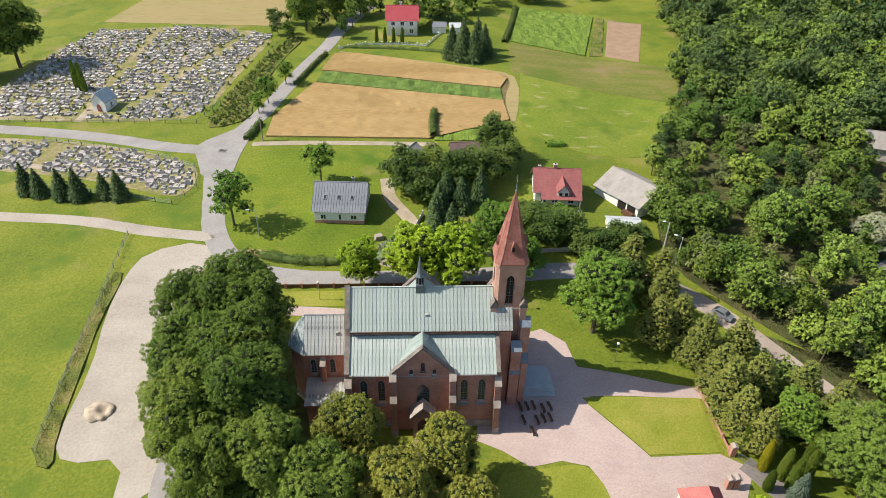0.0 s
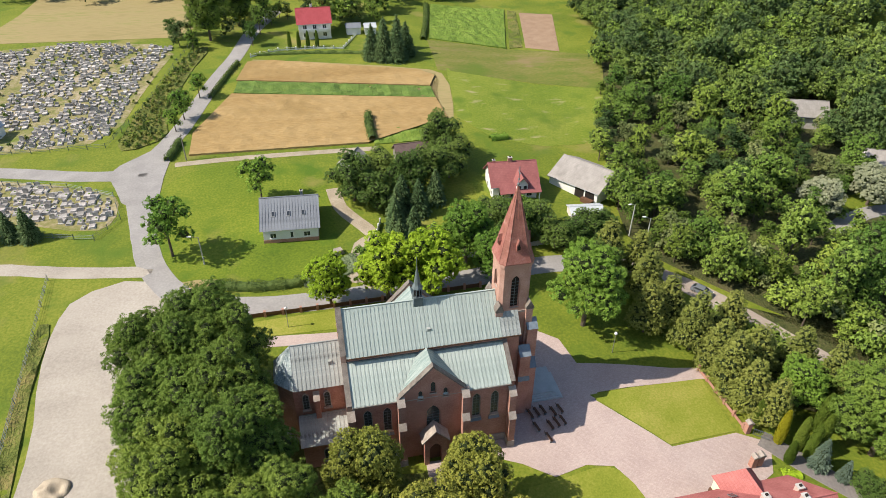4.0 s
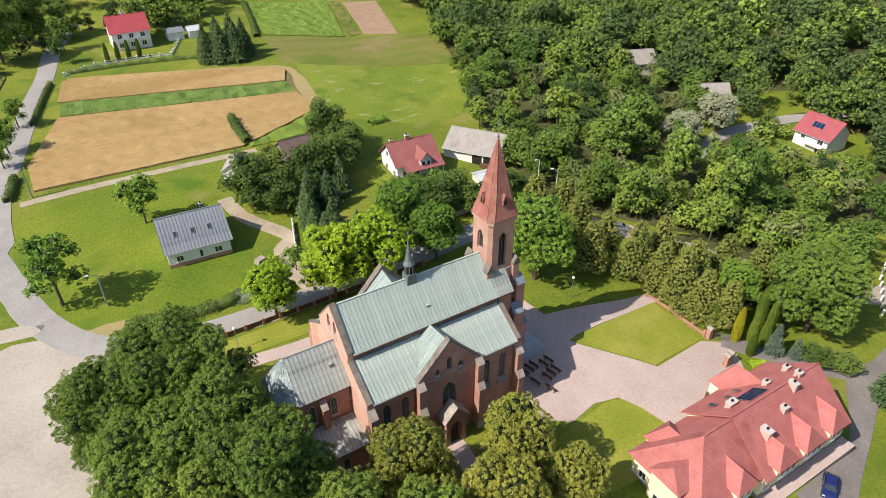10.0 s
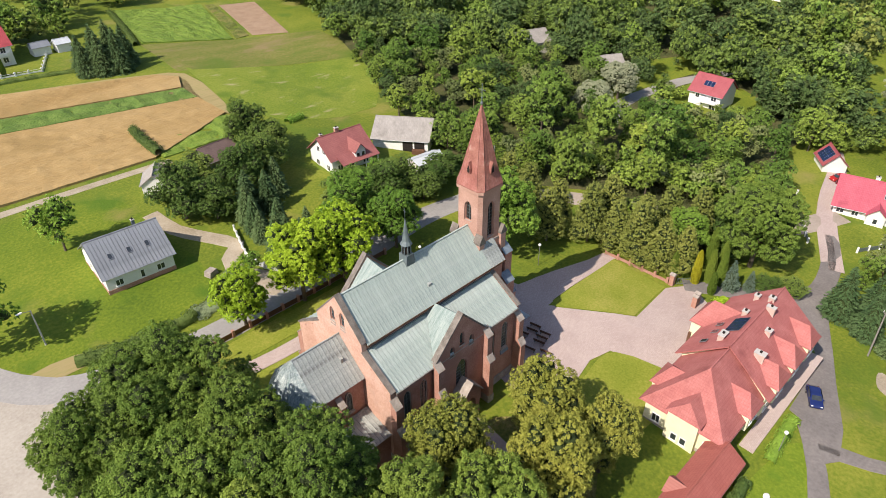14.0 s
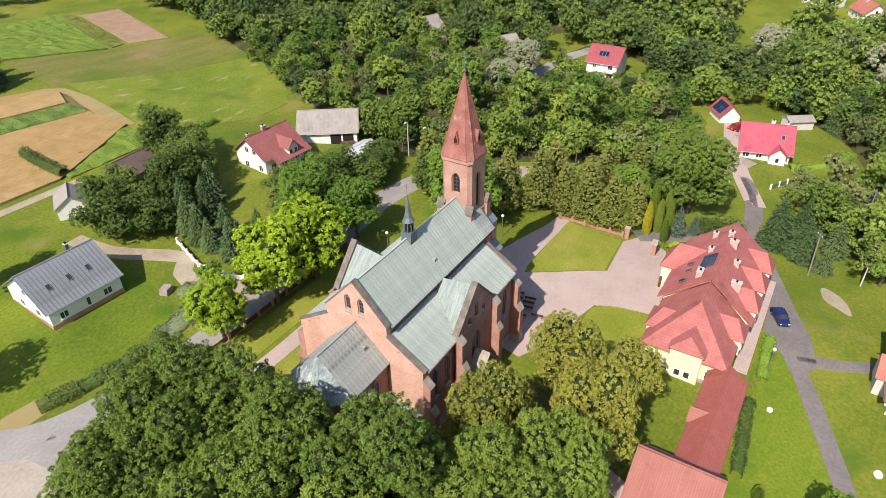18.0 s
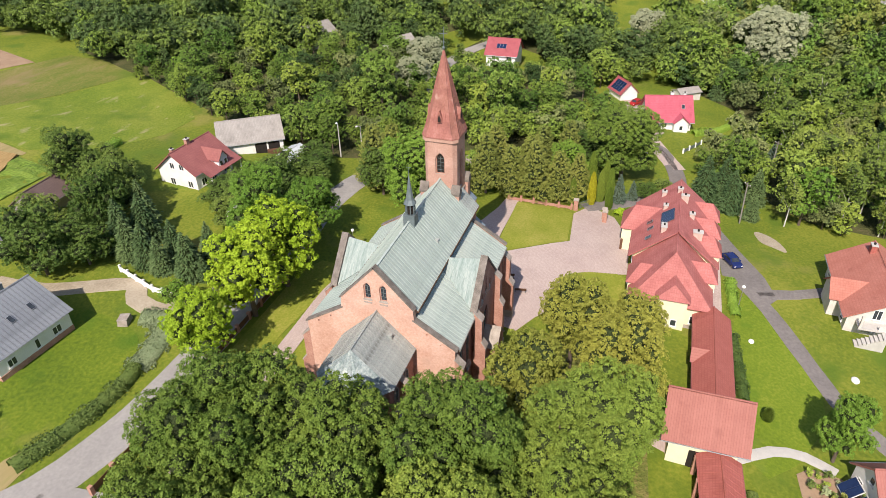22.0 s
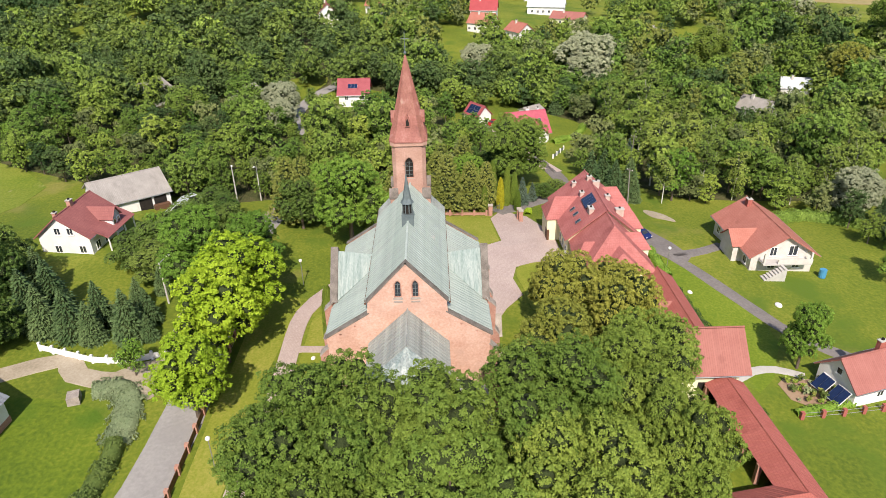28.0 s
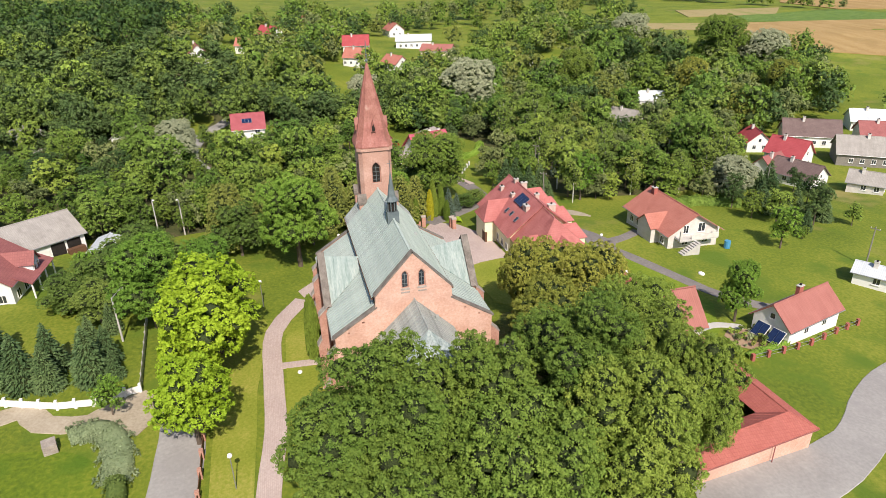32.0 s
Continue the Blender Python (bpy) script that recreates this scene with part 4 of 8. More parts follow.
rod(bm, (0, -0.55, 39.6), (0, 0.55, 39.6), 0.045)
ball(bm, (0, 0, 37.9), 0.2)
ball(bm, (0, 0, 38.6), 0.13)
part("cross", bm, FLECHE, tower, "dark iron cross on a ball")
for sx, sy in ((-1, -1), (-1, 1), (1, -1), (1, 1)):
    cb = part("corner_pier", B(sx * TH - 0.5, sx * TH + 0.5, sy * TH - 0.5, sy * TH + 0.5, -1.5, 18.9), TOWER_BRICK, tower)
    part("pier_cap", P([(sx * TH - 0.62, 18.9), (sx * TH + 0.62, 18.9), (sx * TH + 0.62, 19.2), (sx * TH, 20.3), (sx * TH - 0.62, 19.2)], "y", sy * TH - 0.62, sy * TH + 0.62), DARKSTONE, cb)
for sy in (-1, 1):
    for k, (x0, x1, y0, top) in enumerate(((2.0, 3.5, 2.2, 15.6), (0.6, 2.2, 3.9, 12.0), (2.4, 3.4, 3.4, 9.0))):
        b = part("buttress", B(x0, x1, min(sy * y0, sy * (y0 + 1.3)), max(sy * y0, sy * (y0 + 1.3)), -1.5, top), BRICK, tower)
        part("slate_cap", S([(x0 - 0.08, sy * (y0 + 1.4), top), (x1 + 0.08, sy * (y0 + 1.4), top), (x1 + 0.08, sy * y0, top + 1.2), (x0 - 0.08, sy * y0, top + 1.2)], 0.1), SLATE, b, "blue-grey slate cap")
        if top > 11:
            part("slate_cap", S([(x0 - 0.08, sy * (y0 + 1.62), top * 0.6), (x1 + 0.08, sy * (y0 + 1.62), top * 0.6), (x1 + 0.08, sy * (y0 + 1.25), top * 0.6 + 0.8), (x0 - 0.08, sy * (y0 + 1.25), top * 0.6 + 0.8)], 0.1), SLATE, b)
part("portal", P([(-1.6, -1.5), (1.6, -1.5), (1.6, 5.2), (0, 7.2), (-1.6, 5.2)], "x", TH + 0.003, TH + 1.3), BRICK, tower, "gabled brick portal")
part("portal_door", P(lancet(1.9, 0, 4.2), "x", TH + 1.303, TH + 1.36), WOOD, tower, "dark wooden church door")

# lead fleche astride the ridge
fl = thing("fleche", Matrix.Translation((11.35, 0, 19.6)), "slender dark lead turret astride the church ridge", "turret")
part("base", P([(-0.75, 19.6), (0.75, 19.6), (0.62, 21.8), (-0.62, 21.8)], "y", -0.72, 0.72), FLECHE, fl, m=Matrix.Translation((0, 0, -19.6)))
for i in range(8):
    a = math.pi / 8 + i * math.pi / 4
    part("post", rod(bmesh.new(), (0.6 * math.cos(a), 0.6 * math.sin(a), 21.8), (0.55 * math.cos(a), 0.55 * math.sin(a), 23.2), 0.07, n=6), FLECHE, fl, m=Matrix.Translation((0, 0, -19.6)))
    b = a + math.pi / 4
    part("louvre", S([(0.5 * math.cos(a), 0.5 * math.sin(a), 22.9), (0.5 * math.cos(b), 0.5 * math.sin(b), 22.9), (0.52 * math.cos(b), 0.52 * math.sin(b), 21.9), (0.52 * math.cos(a), 0.52 * math.sin(a), 21.9)], 0.04), DARK, fl, m=Matrix.Translation((0, 0, -19.6)))
part("skirt", rod(bmesh.new(), (0, 0, 23.2), (0, 0, 23.75), 0.82, 0.5, 8), FLECHE, fl, m=Matrix.Translation((0, 0, -19.6)))
part("needle", rod(bmesh.new(), (0, 0, 23.75), (0, 0, 26.9), 0.5, 0.03, 8), FLECHE, fl, m=Matrix.Translation((0, 0, -19.6)))
bm = bmesh.new()
rod(bm, (0, 0, 26.8), (0, 0, 28.3), 0.03, n=6)
rod(bm, (0, -0.3, 27.9), (0, 0.3, 27.9), 0.03, n=6)
part("cross", bm, FLECHE, fl, m=Matrix.Translation((0, 0, -19.6)))

# platform and steps before the portal
for k in range(4):
    bm = B(27.6, 34.0 - 0.4 * k, -3.6 + 0.35 * k, 3.6 - 0.35 * k, -1, 0.16 + 0.16 * k)
    st = part("platform_step", bm, STEPS, church, "pale blue-grey stone step")

# ---- trees ----
def leaflets(points, normals, size, rng, along=None, aspect=1.0, loose=0.75):
    """Small pointed leaves at the points, three corners each, facing roughly along the normals."""
    n = len(points)
    nor = normals + loose * rng.normal(size=(n, 3))
    nor /= np.linalg.norm(nor, axis=1, keepdims=True) + 1e-9
    ref = rng.normal(size=(n, 3)) if along is None else along
    u = np.cross(nor, ref)
    u /= np.linalg.norm(u, axis=1, keepdims=True) + 1e-9
    v = np.cross(u, nor) if along is None else along / (np.linalg.norm(along, axis=1, keepdims=True) + 1e-9)
    s = (size * rng.uniform(0.6, 1.4, n))[:, None]
    a, b = s * aspect, s
    p = np.stack([points - v * a * 0.45 - u * b * 0.45, points - v * a * 0.35 + u * b * 0.5, points + v * a * 0.65], 1)
    return p.reshape(-1, 3)


def halves(q):
    """Four-cornered faces as pairs of triangles."""
    q = np.asarray(q)
    return np.concatenate([q[:, (0, 1, 2)], q[:, (0, 2, 3)]])


def lobes_crown(rng, radius, height, base, count, squat=1.0):
    """Centres and radii of the leaf masses of a broad crown."""
    out = [(0.0, 0.0, base + height * 0.42, radius * 0.5), (0.0, 0.0, base + height * 0.66, radius * 0.42)]
    for i in range(count):
        z = rng.uniform(-0.85, 1.0)
        a = 2.39996 * i + rng.uniform(-0.5, 0.5)
        ring = math.sqrt(max(0.05, 1 - 0.8 * z * z)) * rng.uniform(0.5, 0.9)
        out.append((radius * ring * math.cos(a), radius * ring * math.sin(a), base + height * (0.5 + 0.4 * z), radius * rng.uniform(0.19, 0.36)))
    return out


def even_ways(n, rng, low=-1.0):
    """n directions spread evenly over the ball above the height low, slightly shaken."""
    i = np.arange(n)
    z = 1 - (i + 0.5) / n * (1 - low)
    a = 2.39996 * i + rng.uniform(0, 6.28)
    w = np.sqrt(1 - z * z)
    d = np.stack([w * np.cos(a), w * np.sin(a), z], 1) + rng.normal(0, 0.5 / math.sqrt(n), (n, 3))
    return d / np.linalg.norm(d, axis=1, keepdims=True)


def lobes_cone(radius, height, base, count):
    """Leaf masses of a tall crown that narrows upwards."""
    def build(rng):
        out = [(0, 0, base + height * f, radius * (0.72 - 0.5 * f)) for f in (0.2, 0.45, 0.7, 0.88)]
        for i in range(count):
            f, a = (i + 0.5) / count, 2.39996 * i
            w = radius * (1 - f) ** 0.7 * rng.uniform(0.5, 0.75)
            out.append((w * math.cos(a), w * math.sin(a), base + height * (0.1 + 0.82 * f), radius * (0.42 - 0.2 * f) * rng.uniform(0.85, 1.2)))
        return out
    return build


def crown_arrays(rng, lobes, leaf, density, core=0.62, clump=0.8, loose=0.6, rough_core=(5, 6)):
    """Corners, triangles and a mark of the inner ones: domed leaf clumps with gaps between, over a leafy core coloured
    dark for the shade inside.
    """
    pts, nors = [], []
    L = np.array(lobes)
    for i, (x, y, z, r) in enumerate(lobes):
        area = 4 * math.pi * r * r
        n = max(7, int(area / (1.55 * clump * clump)))
        d = even_ways(n, rng)
        c = np.array((x, y, z)) + d * (r * rng.uniform(0.72, 1.1, n))[:, None] * np.array((1, 1, 0.9))
        dist = np.linalg.norm(c[:, None, :] - L[None, :, :3], axis=2) / L[None, :, 3]
        dist[:, i] = 9
        keep = (dist.min(1) > 0.76) & (d[:, 2] > -0.62)
        c, d = c[keep], d[keep]
        k = max(4, int(density * area / n))
        c, d = np.repeat(c, k, 0), np.repeat(d, k, 0)
        e = rng.normal(size=c.shape) + 1.1 * d + np.array((0, 0, 0.55))
        e /= np.linalg.norm(e, axis=1, keepdims=True) + 1e-9
        size = clump * np.repeat(rng.uniform(0.45, 1.0, len(c) // k), k)
        q = c + e * (size * rng.uniform(0.5, 1.08, len(c)))[:, None] * np.array((1, 1, 0.8))
        pts.append(q), nors.append(e)
    pts, nors = np.concatenate(pts), np.concatenate(nors)
    v = leaflets(pts, nors + np.array((0, 0, 0.35)), leaf, rng, loose=loose)
    verts, tris = [v], [np.arange(len(v)).reshape(-1, 3)]
    base = len(v)
    th, ph = rough_core
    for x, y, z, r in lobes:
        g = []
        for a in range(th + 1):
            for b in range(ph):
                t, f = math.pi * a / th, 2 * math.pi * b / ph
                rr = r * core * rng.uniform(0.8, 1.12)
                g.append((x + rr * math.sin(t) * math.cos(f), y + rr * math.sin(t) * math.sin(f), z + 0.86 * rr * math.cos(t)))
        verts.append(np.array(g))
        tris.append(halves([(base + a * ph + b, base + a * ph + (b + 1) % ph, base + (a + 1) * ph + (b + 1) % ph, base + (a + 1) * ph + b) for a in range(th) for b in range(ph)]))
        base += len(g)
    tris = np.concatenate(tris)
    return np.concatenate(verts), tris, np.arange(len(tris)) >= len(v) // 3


def crown_mesh(name, rng, lobes, leaf, density, mat, core=0.62, clump=0.8, loose=0.6):
    verts, tris, inner = crown_arrays(rng, lobes, leaf, density, core, clump, loose)
    return np_mesh(name, verts, tris, mat, inner)


def trunk_mesh(name, rng, top, r, lobes=(), mat=BARK):
    bm = bmesh.new()
    rod(bm, (0, 0, -0.4), (0.1, 0, top * 0.55), r, r * 0.7, 9)
    rod(bm, (0.1, 0, top * 0.55), (0, 0.1, top), r * 0.7, r * 0.3, 8)
    for x, y, z, rr in list(lobes)[1:9]:
        rod(bm, (0.08, 0, min(top * 0.9, max(top * 0.45, z - 3))), (x * 0.85, y * 0.85, z), r * 0.35, r * 0.1, 6)
    me = to_mesh(bm, name)
    me.materials.append(mat)
    return me


def make_tree(name, seed, radius, height, clear, mat, label, category="tree", count=22, leaf=0.45, density=9.0, trunk=0.35, bark=BARK, shape=None, clump=0.8, loose=0.6):
    rng = np.random.default_rng(seed)
    lobes = shape(rng) if shape else lobes_crown(rng, radius, height - clear, clear, count)
    ob = thing(name, None, label, category)
    part("trunk", trunk_mesh("trunk", rng, clear + (height - clear) * 0.7, trunk, lobes, bark), bark, ob)
    part("crown", crown_mesh("crown", rng, lobes, leaf, density, mat, clump=clump, loose=loose), mat, ob)
    return ob


def make_conifer(name, seed, radius, height, mat, label, clear=0.8, whorls=22, leaf=0.6, category="conifer"):
    rng = np.random.default_rng(seed)
    pts, al, nor = [], [], []
    for w in range(whorls):
        f = w / whorls
        z = clear + (height - clear) * f ** 0.95
        r = radius * (1 - f) ** 0.85 * rng.uniform(0.85, 1.1) + 0.12
        k = max(7, int(24 * (1 - f) + 6))
        for b in range(k):
            a = 2 * math.pi * (b + rng.uniform(-0.3, 0.3)) / k + w
            rb = r * rng.uniform(0.75, 1.12)
            m = max(2, int(rb / (leaf * 0.40)))
            for i in range(m):
                t = (i + rng.uniform(0.2, 0.9)) / m
                d = np.array((math.cos(a), math.sin(a), -0.22 - 0.16 * (1 - f)))
                side = np.array((-math.sin(a), math.cos(a), 0)) * rng.uniform(-1, 1) * 0.35 * rb * (1 - t * 0.6) * 0.5
                pts.append(np.array((0, 0, z)) + d * rb * t + side)
                al.append(d + side * 0.6 + rng.normal(0, 0.15, 3))
                nor.append(np.array((0.35 * math.cos(a), 0.35 * math.sin(a), 1.0)))
    v = leaflets(np.array(pts), np.array(nor), leaf, rng, along=np.array(al), aspect=1.25, loose=0.6)
    ob = thing(name, None, label, category)
    bm = bmesh.new()
    rod(bm, (0, 0, -0.4), (0, 0, height * 0.96), 0.02 * height, 0.03, 7)
    part("trunk", bm, BARK, ob)
    # leafy core, with the inner shade painted in as a dark colour
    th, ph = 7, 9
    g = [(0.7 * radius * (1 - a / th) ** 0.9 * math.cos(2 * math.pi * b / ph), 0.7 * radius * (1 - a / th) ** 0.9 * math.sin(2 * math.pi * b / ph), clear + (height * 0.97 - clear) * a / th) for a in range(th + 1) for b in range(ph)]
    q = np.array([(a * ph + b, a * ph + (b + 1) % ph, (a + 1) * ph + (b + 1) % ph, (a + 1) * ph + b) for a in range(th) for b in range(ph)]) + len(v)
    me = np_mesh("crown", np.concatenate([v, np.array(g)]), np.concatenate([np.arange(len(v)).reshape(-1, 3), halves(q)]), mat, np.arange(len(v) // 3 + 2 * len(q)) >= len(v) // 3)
    part("crown", me, mat, ob)
    return ob


def make_column(name, seed, radius, height, mat, label, leaf=0.2, count=4200, category="conifer"):
    """A clipped or columnar evergreen."""
    rng = np.random.default_rng(seed)
    f = rng.uniform(0, 1, count) ** 0.9
    a = rng.uniform(0, 2 * math.pi, count)
    r = radius * np.minimum(1, 0.75 + 1.2 * f) * np.sqrt(np.clip(1 - f ** 2.2, 0, 1)) * rng.uniform(0.85, 1.08, count)
    p = np.stack([r * np.cos(a), r * np.sin(a), 0.1 + height * f], 1)
    d = np.stack([np.cos(a), np.sin(a), np.full(count, 0.25)], 1)
    up = np.stack([0.3 * np.cos(a), 0.3 * np.sin(a), np.ones(count)], 1)
    v = leaflets(p, d, leaf, rng, along=up, aspect=1.6, loose=0.6)
    th, ph = 7, 9
    g = [(0.85 * radius * min(1, 0.75 + 1.2 * t / th) * math.sqrt(max(0, 1 - (t / th) ** 2.2)) * math.cos(2 * math.pi * b / ph), 0.85 * radius * min(1, 0.75 + 1.2 * t / th) * math.sqrt(max(0, 1 - (t / th) ** 2.2)) * math.sin(2 * math.pi * b / ph), height * 0.97 * t / th) for t in range(th + 1) for b in range(ph)]
    q = np.array([(t * ph + b, t * ph + (b + 1) % ph, (t + 1) * ph + (b + 1) % ph, (t + 1) * ph + b) for t in range(th) for b in range(ph)]) + len(v)
    ob = thing(name, None, label, category)
    part("trunk", rod(bmesh.new(), (0, 0, -0.3), (0, 0, height * 0.5), 0.12, 0.05), BARK, ob)
    part("crown", np_mesh("crown", np.concatenate([v, np.array(g)]), np.concatenate([np.arange(len(v)).reshape(-1, 3), halves(q)]), mat), mat, ob)
    return ob


def plant(kind, x, y, scale=1.0, turn=0.0, tall=1.0, sink=0.0, **tags):
    m = Matrix.Translation((x, y, rise(x, y) - sink)) @ pose(0, 0, 0, 0, 0, turn) @ Matrix.Diagonal((scale, scale, scale * tall, 1))
    if not kind.get("placed"):
        kind["placed"] = 1
        kind.matrix_world = m
        return tagged(kind, **tags)
    return tagged(copy_thing(kind, m), **tags)


# large trees round the church: built one by one
lime_a = make_tree("lime_tree", 11, 7.4, 17.5, 3.0, LEAF_LIME_MID, "big dark green lime tree beside the gravel yard", count=46, leaf=0.185, density=66, clump=0.72, trunk=0.5)
lime_b = make_tree("lime_tree", 12, 6.8, 16.0, 3.0, LEAF_LIME_LIGHT, "big dark green lime tree in the churchyard", count=42, leaf=0.185, density=66, clump=0.72, trunk=0.45)
lime_c = make_tree("lime_tree", 13, 5.2, 20.0, 3.5, LEAF_LIME, "tall dark green lime tree close to the choir", count=44, leaf=0.185, density=66, clump=0.72, trunk=0.42)
lime_d = make_tree("lime_tree", 14, 6.6, 22.5, 3.5, LEAF_LIME, "very tall dark green lime tree in the churchyard", count=52, leaf=0.185, density=66, clump=0.72, trunk=0.5)
for k, (kind, x, y, s, tall) in enumerate([(lime_d, -19.5, 8.5, 0.95, 1.0), (lime_b, -24, -4, 1.05, 1.05), (lime_c, -15.6, 4.0, 1.0, 1.03), (lime_c, -15.2, -3.5, 0.95, 1.03), (lime_d, -14.2, -13.3, 1.02, 1.0), (lime_a, -21.5, -14.5, 0.95, 1.12), (lime_d, -9.5, -23, 0.9, 0.98), (lime_a, -17, -25, 0.74, 1.3), (lime_b, -2, -26.5, 0.8, 1.15), (lime_a, -26.5, 8, 0.97, 0.95)]):
    plant(kind, x, y, s, 67 * k, tall, group="lime trees round the apse")
olive = make_tree("small_leaved_lime", 21, 4.6, 12.0, 2.2, LEAF_OLIVE, "olive-green lime tree full of pale bracts", count=40, leaf=0.17, density=72, clump=0.6, trunk=0.32)
for k, (x, y, s, tall) in enumerate([(1.2, -17.5, 1.08, 1.15), (15, -20.5, 0.92, 1.05), (17.5, -28, 0.8, 1.0), (8, -27, 0.95, 1.1)]):
    plant(olive, x, y, s, 101 * k, tall, group="lime trees south of the church")
bright = make_tree("chestnut_tree", 31, 4.0, 10.5, 2.0, LEAF_BRIGHT, "yellow-green chestnut tree by the road", count=38, leaf=0.2, density=62, clump=0.65, trunk=0.3)
for k, (x, y, s, tall) in enumerate([(-0.5, 25.3, 1.02, 1.0), (10, 24.6, 1.32, 0.98), (18, 23.8, 1.38, 0.95)]):
    plant(bright, x, y, s, 77 * k, tall, group="chestnut trees along the road")
maple = make_tree("maple_tree", 41, 5.6, 14.5, 2.4, LEAF_MAPLE, "dense dark green maple beside the tower", count=32, leaf=0.2, density=58, trunk=0.42)
plant(maple, 43.5, 11.5, 1.12, 0)
plant(maple, 27, 33, 0.85, 120, label="green maple between church and road")

# ---- houses ----
def frame_window(parent, m, w, h, frame=TRIM, pane=GLASS):
    """A casement with a proud frame; its face looks along -y."""
    bm = bmesh.new()
    t = 0.09
    for x0, x1, z0, z1 in ((-w / 2, w / 2, 0, t), (-w / 2, w / 2, h - t, h), (-w / 2, -w / 2 + t, t, h - t), (w / 2 - t, w / 2, t, h - t)):
        box(bm, x0, x1, -0.07, 0.02, z0, z1)
    if w > 0.9:
        box(bm, -0.04, 0.04, -0.06, 0.01, t, h - t)
    win = part("window", bm, frame, parent, m=m)
    part("pane", B(-w / 2 + t, w / 2 - t, -0.03, 0.0, t, h - t), pane, win, "dark reflecting glass")
    part("sill", B(-w / 2 - 0.08, w / 2 + 0.08, -0.16, 0.0, -0.08, -0.003), frame, win)
    return win


def chimney(parent, x, y, z0, z1, w=0.7, d=0.7, mat=PLASTER):
    c = part("chimney", B(x - w / 2, x + w / 2, y - d / 2, y + d / 2, z0, z1), mat, parent)
    part("chimney_cap", B(x - w / 2 - 0.08, x + w / 2 + 0.08, y - d / 2 - 0.08, y + d / 2 + 0.08, z1, z1 + 0.12), CONCRETE, c)
    part("flue", B(x - 0.14, x + 0.14, y - 0.14, y + 0.14, z1 + 0.12, z1 + 0.4), DARK, c)
    return c


def skylight(parent, x, y, z, slope, w=0.8, l=1.2, pane=GLASS):
    """A roof window lying on a slope that falls towards -y (slope in degrees; negative for +y)."""
    m = pose(x, y, z, slope, 0, 0)
    s = part("roof_window", B(-w / 2, w / 2, -l / 2, l / 2, 0.02, 0.12), METAL, parent, m=m)
    part("pane", B(-w / 2 + 0.08, w / 2 - 0.08, -l / 2 + 0.08, l / 2 - 0.08, 0.123, 0.135), pane, s)
    return s


def house_block(parent, x0, x1, y0, y1, wall_h, rise_h, wall, roof, over=0.5, hip0=0.0, hip1=0.0, base=-1.0, plinth=None, sheet=False, lean=0.0):
    """A pitched-roof block with its ridge along x; hips draw the ridge in at either end."""
    yc, top = (y0 + y1) / 2 + lean, wall_h + rise_h
    if hip0 or hip1:
        w = part("wall", B(x0, x1, y0, y1, base, wall_h), wall, parent)
    else:
        w = part("wall", P([(y0, base), (y1, base), (y1, wall_h), (yc, top - 0.08), (y0, wall_h)], "x", x0, x1), wall, parent)
    if plinth is not None:
        part("plinth", B(x0 - 0.06, x1 + 0.06, y0 - 0.06, y1 + 0.06, base, 0.6), plinth, parent)
    for s, ye in ((-1, y0), (1, y1)):
        k = rise_h / abs(yc - ye)
        yo, zo = ye + s * over, wall_h - over * k + 0.1
        a0, a1 = x0 - over, x1 + over
        r0, r1 = (x0 + hip0 if hip0 else a0), (x1 - hip1 if hip1 else a1)
        if sheet:
            panels(w, a0, a1, (yo, zo), (yc, top + 0.1), 0.6, roof, seam=0.06)
            continue
        part("roof_slope", S([(a0, yo, zo), (a1, yo, zo), (r1, yc, top + 0.1), (r0, yc, top + 0.1)], 0.16), roof, parent)
        part("gutter", rod(bmesh.new(), (a0, yo - s * -0.05, zo - 0.08), (a1, yo - s * -0.05, zo - 0.08), 0.07, n=6), METAL if roof != ROOF_RECTORY else ROOF_MAROON, parent)
    k0 = rise_h / abs(yc - y0)
    for hp, xa, xb in ((hip0, x0 - over, x0 + hip0), (hip1, x1 + over, x1 - hip1)):
        if hp:
            zo = wall_h - over * k0 + 0.1
            part("roof_hip", S([(xa, y0 - over, zo), (xa, y1 + over, zo), (xb, yc, top + 0.1)], 0.16), roof, parent)
    if not sheet:
        part("ridge_cap", rod(bmesh.new(), (x0 + hip0 - (0 if hip0 else over), yc, top + 0.12), (x1 - hip1 + (0 if hip1 else over), yc, top + 0.12), 0.12, n=6), roof, parent)
    return w


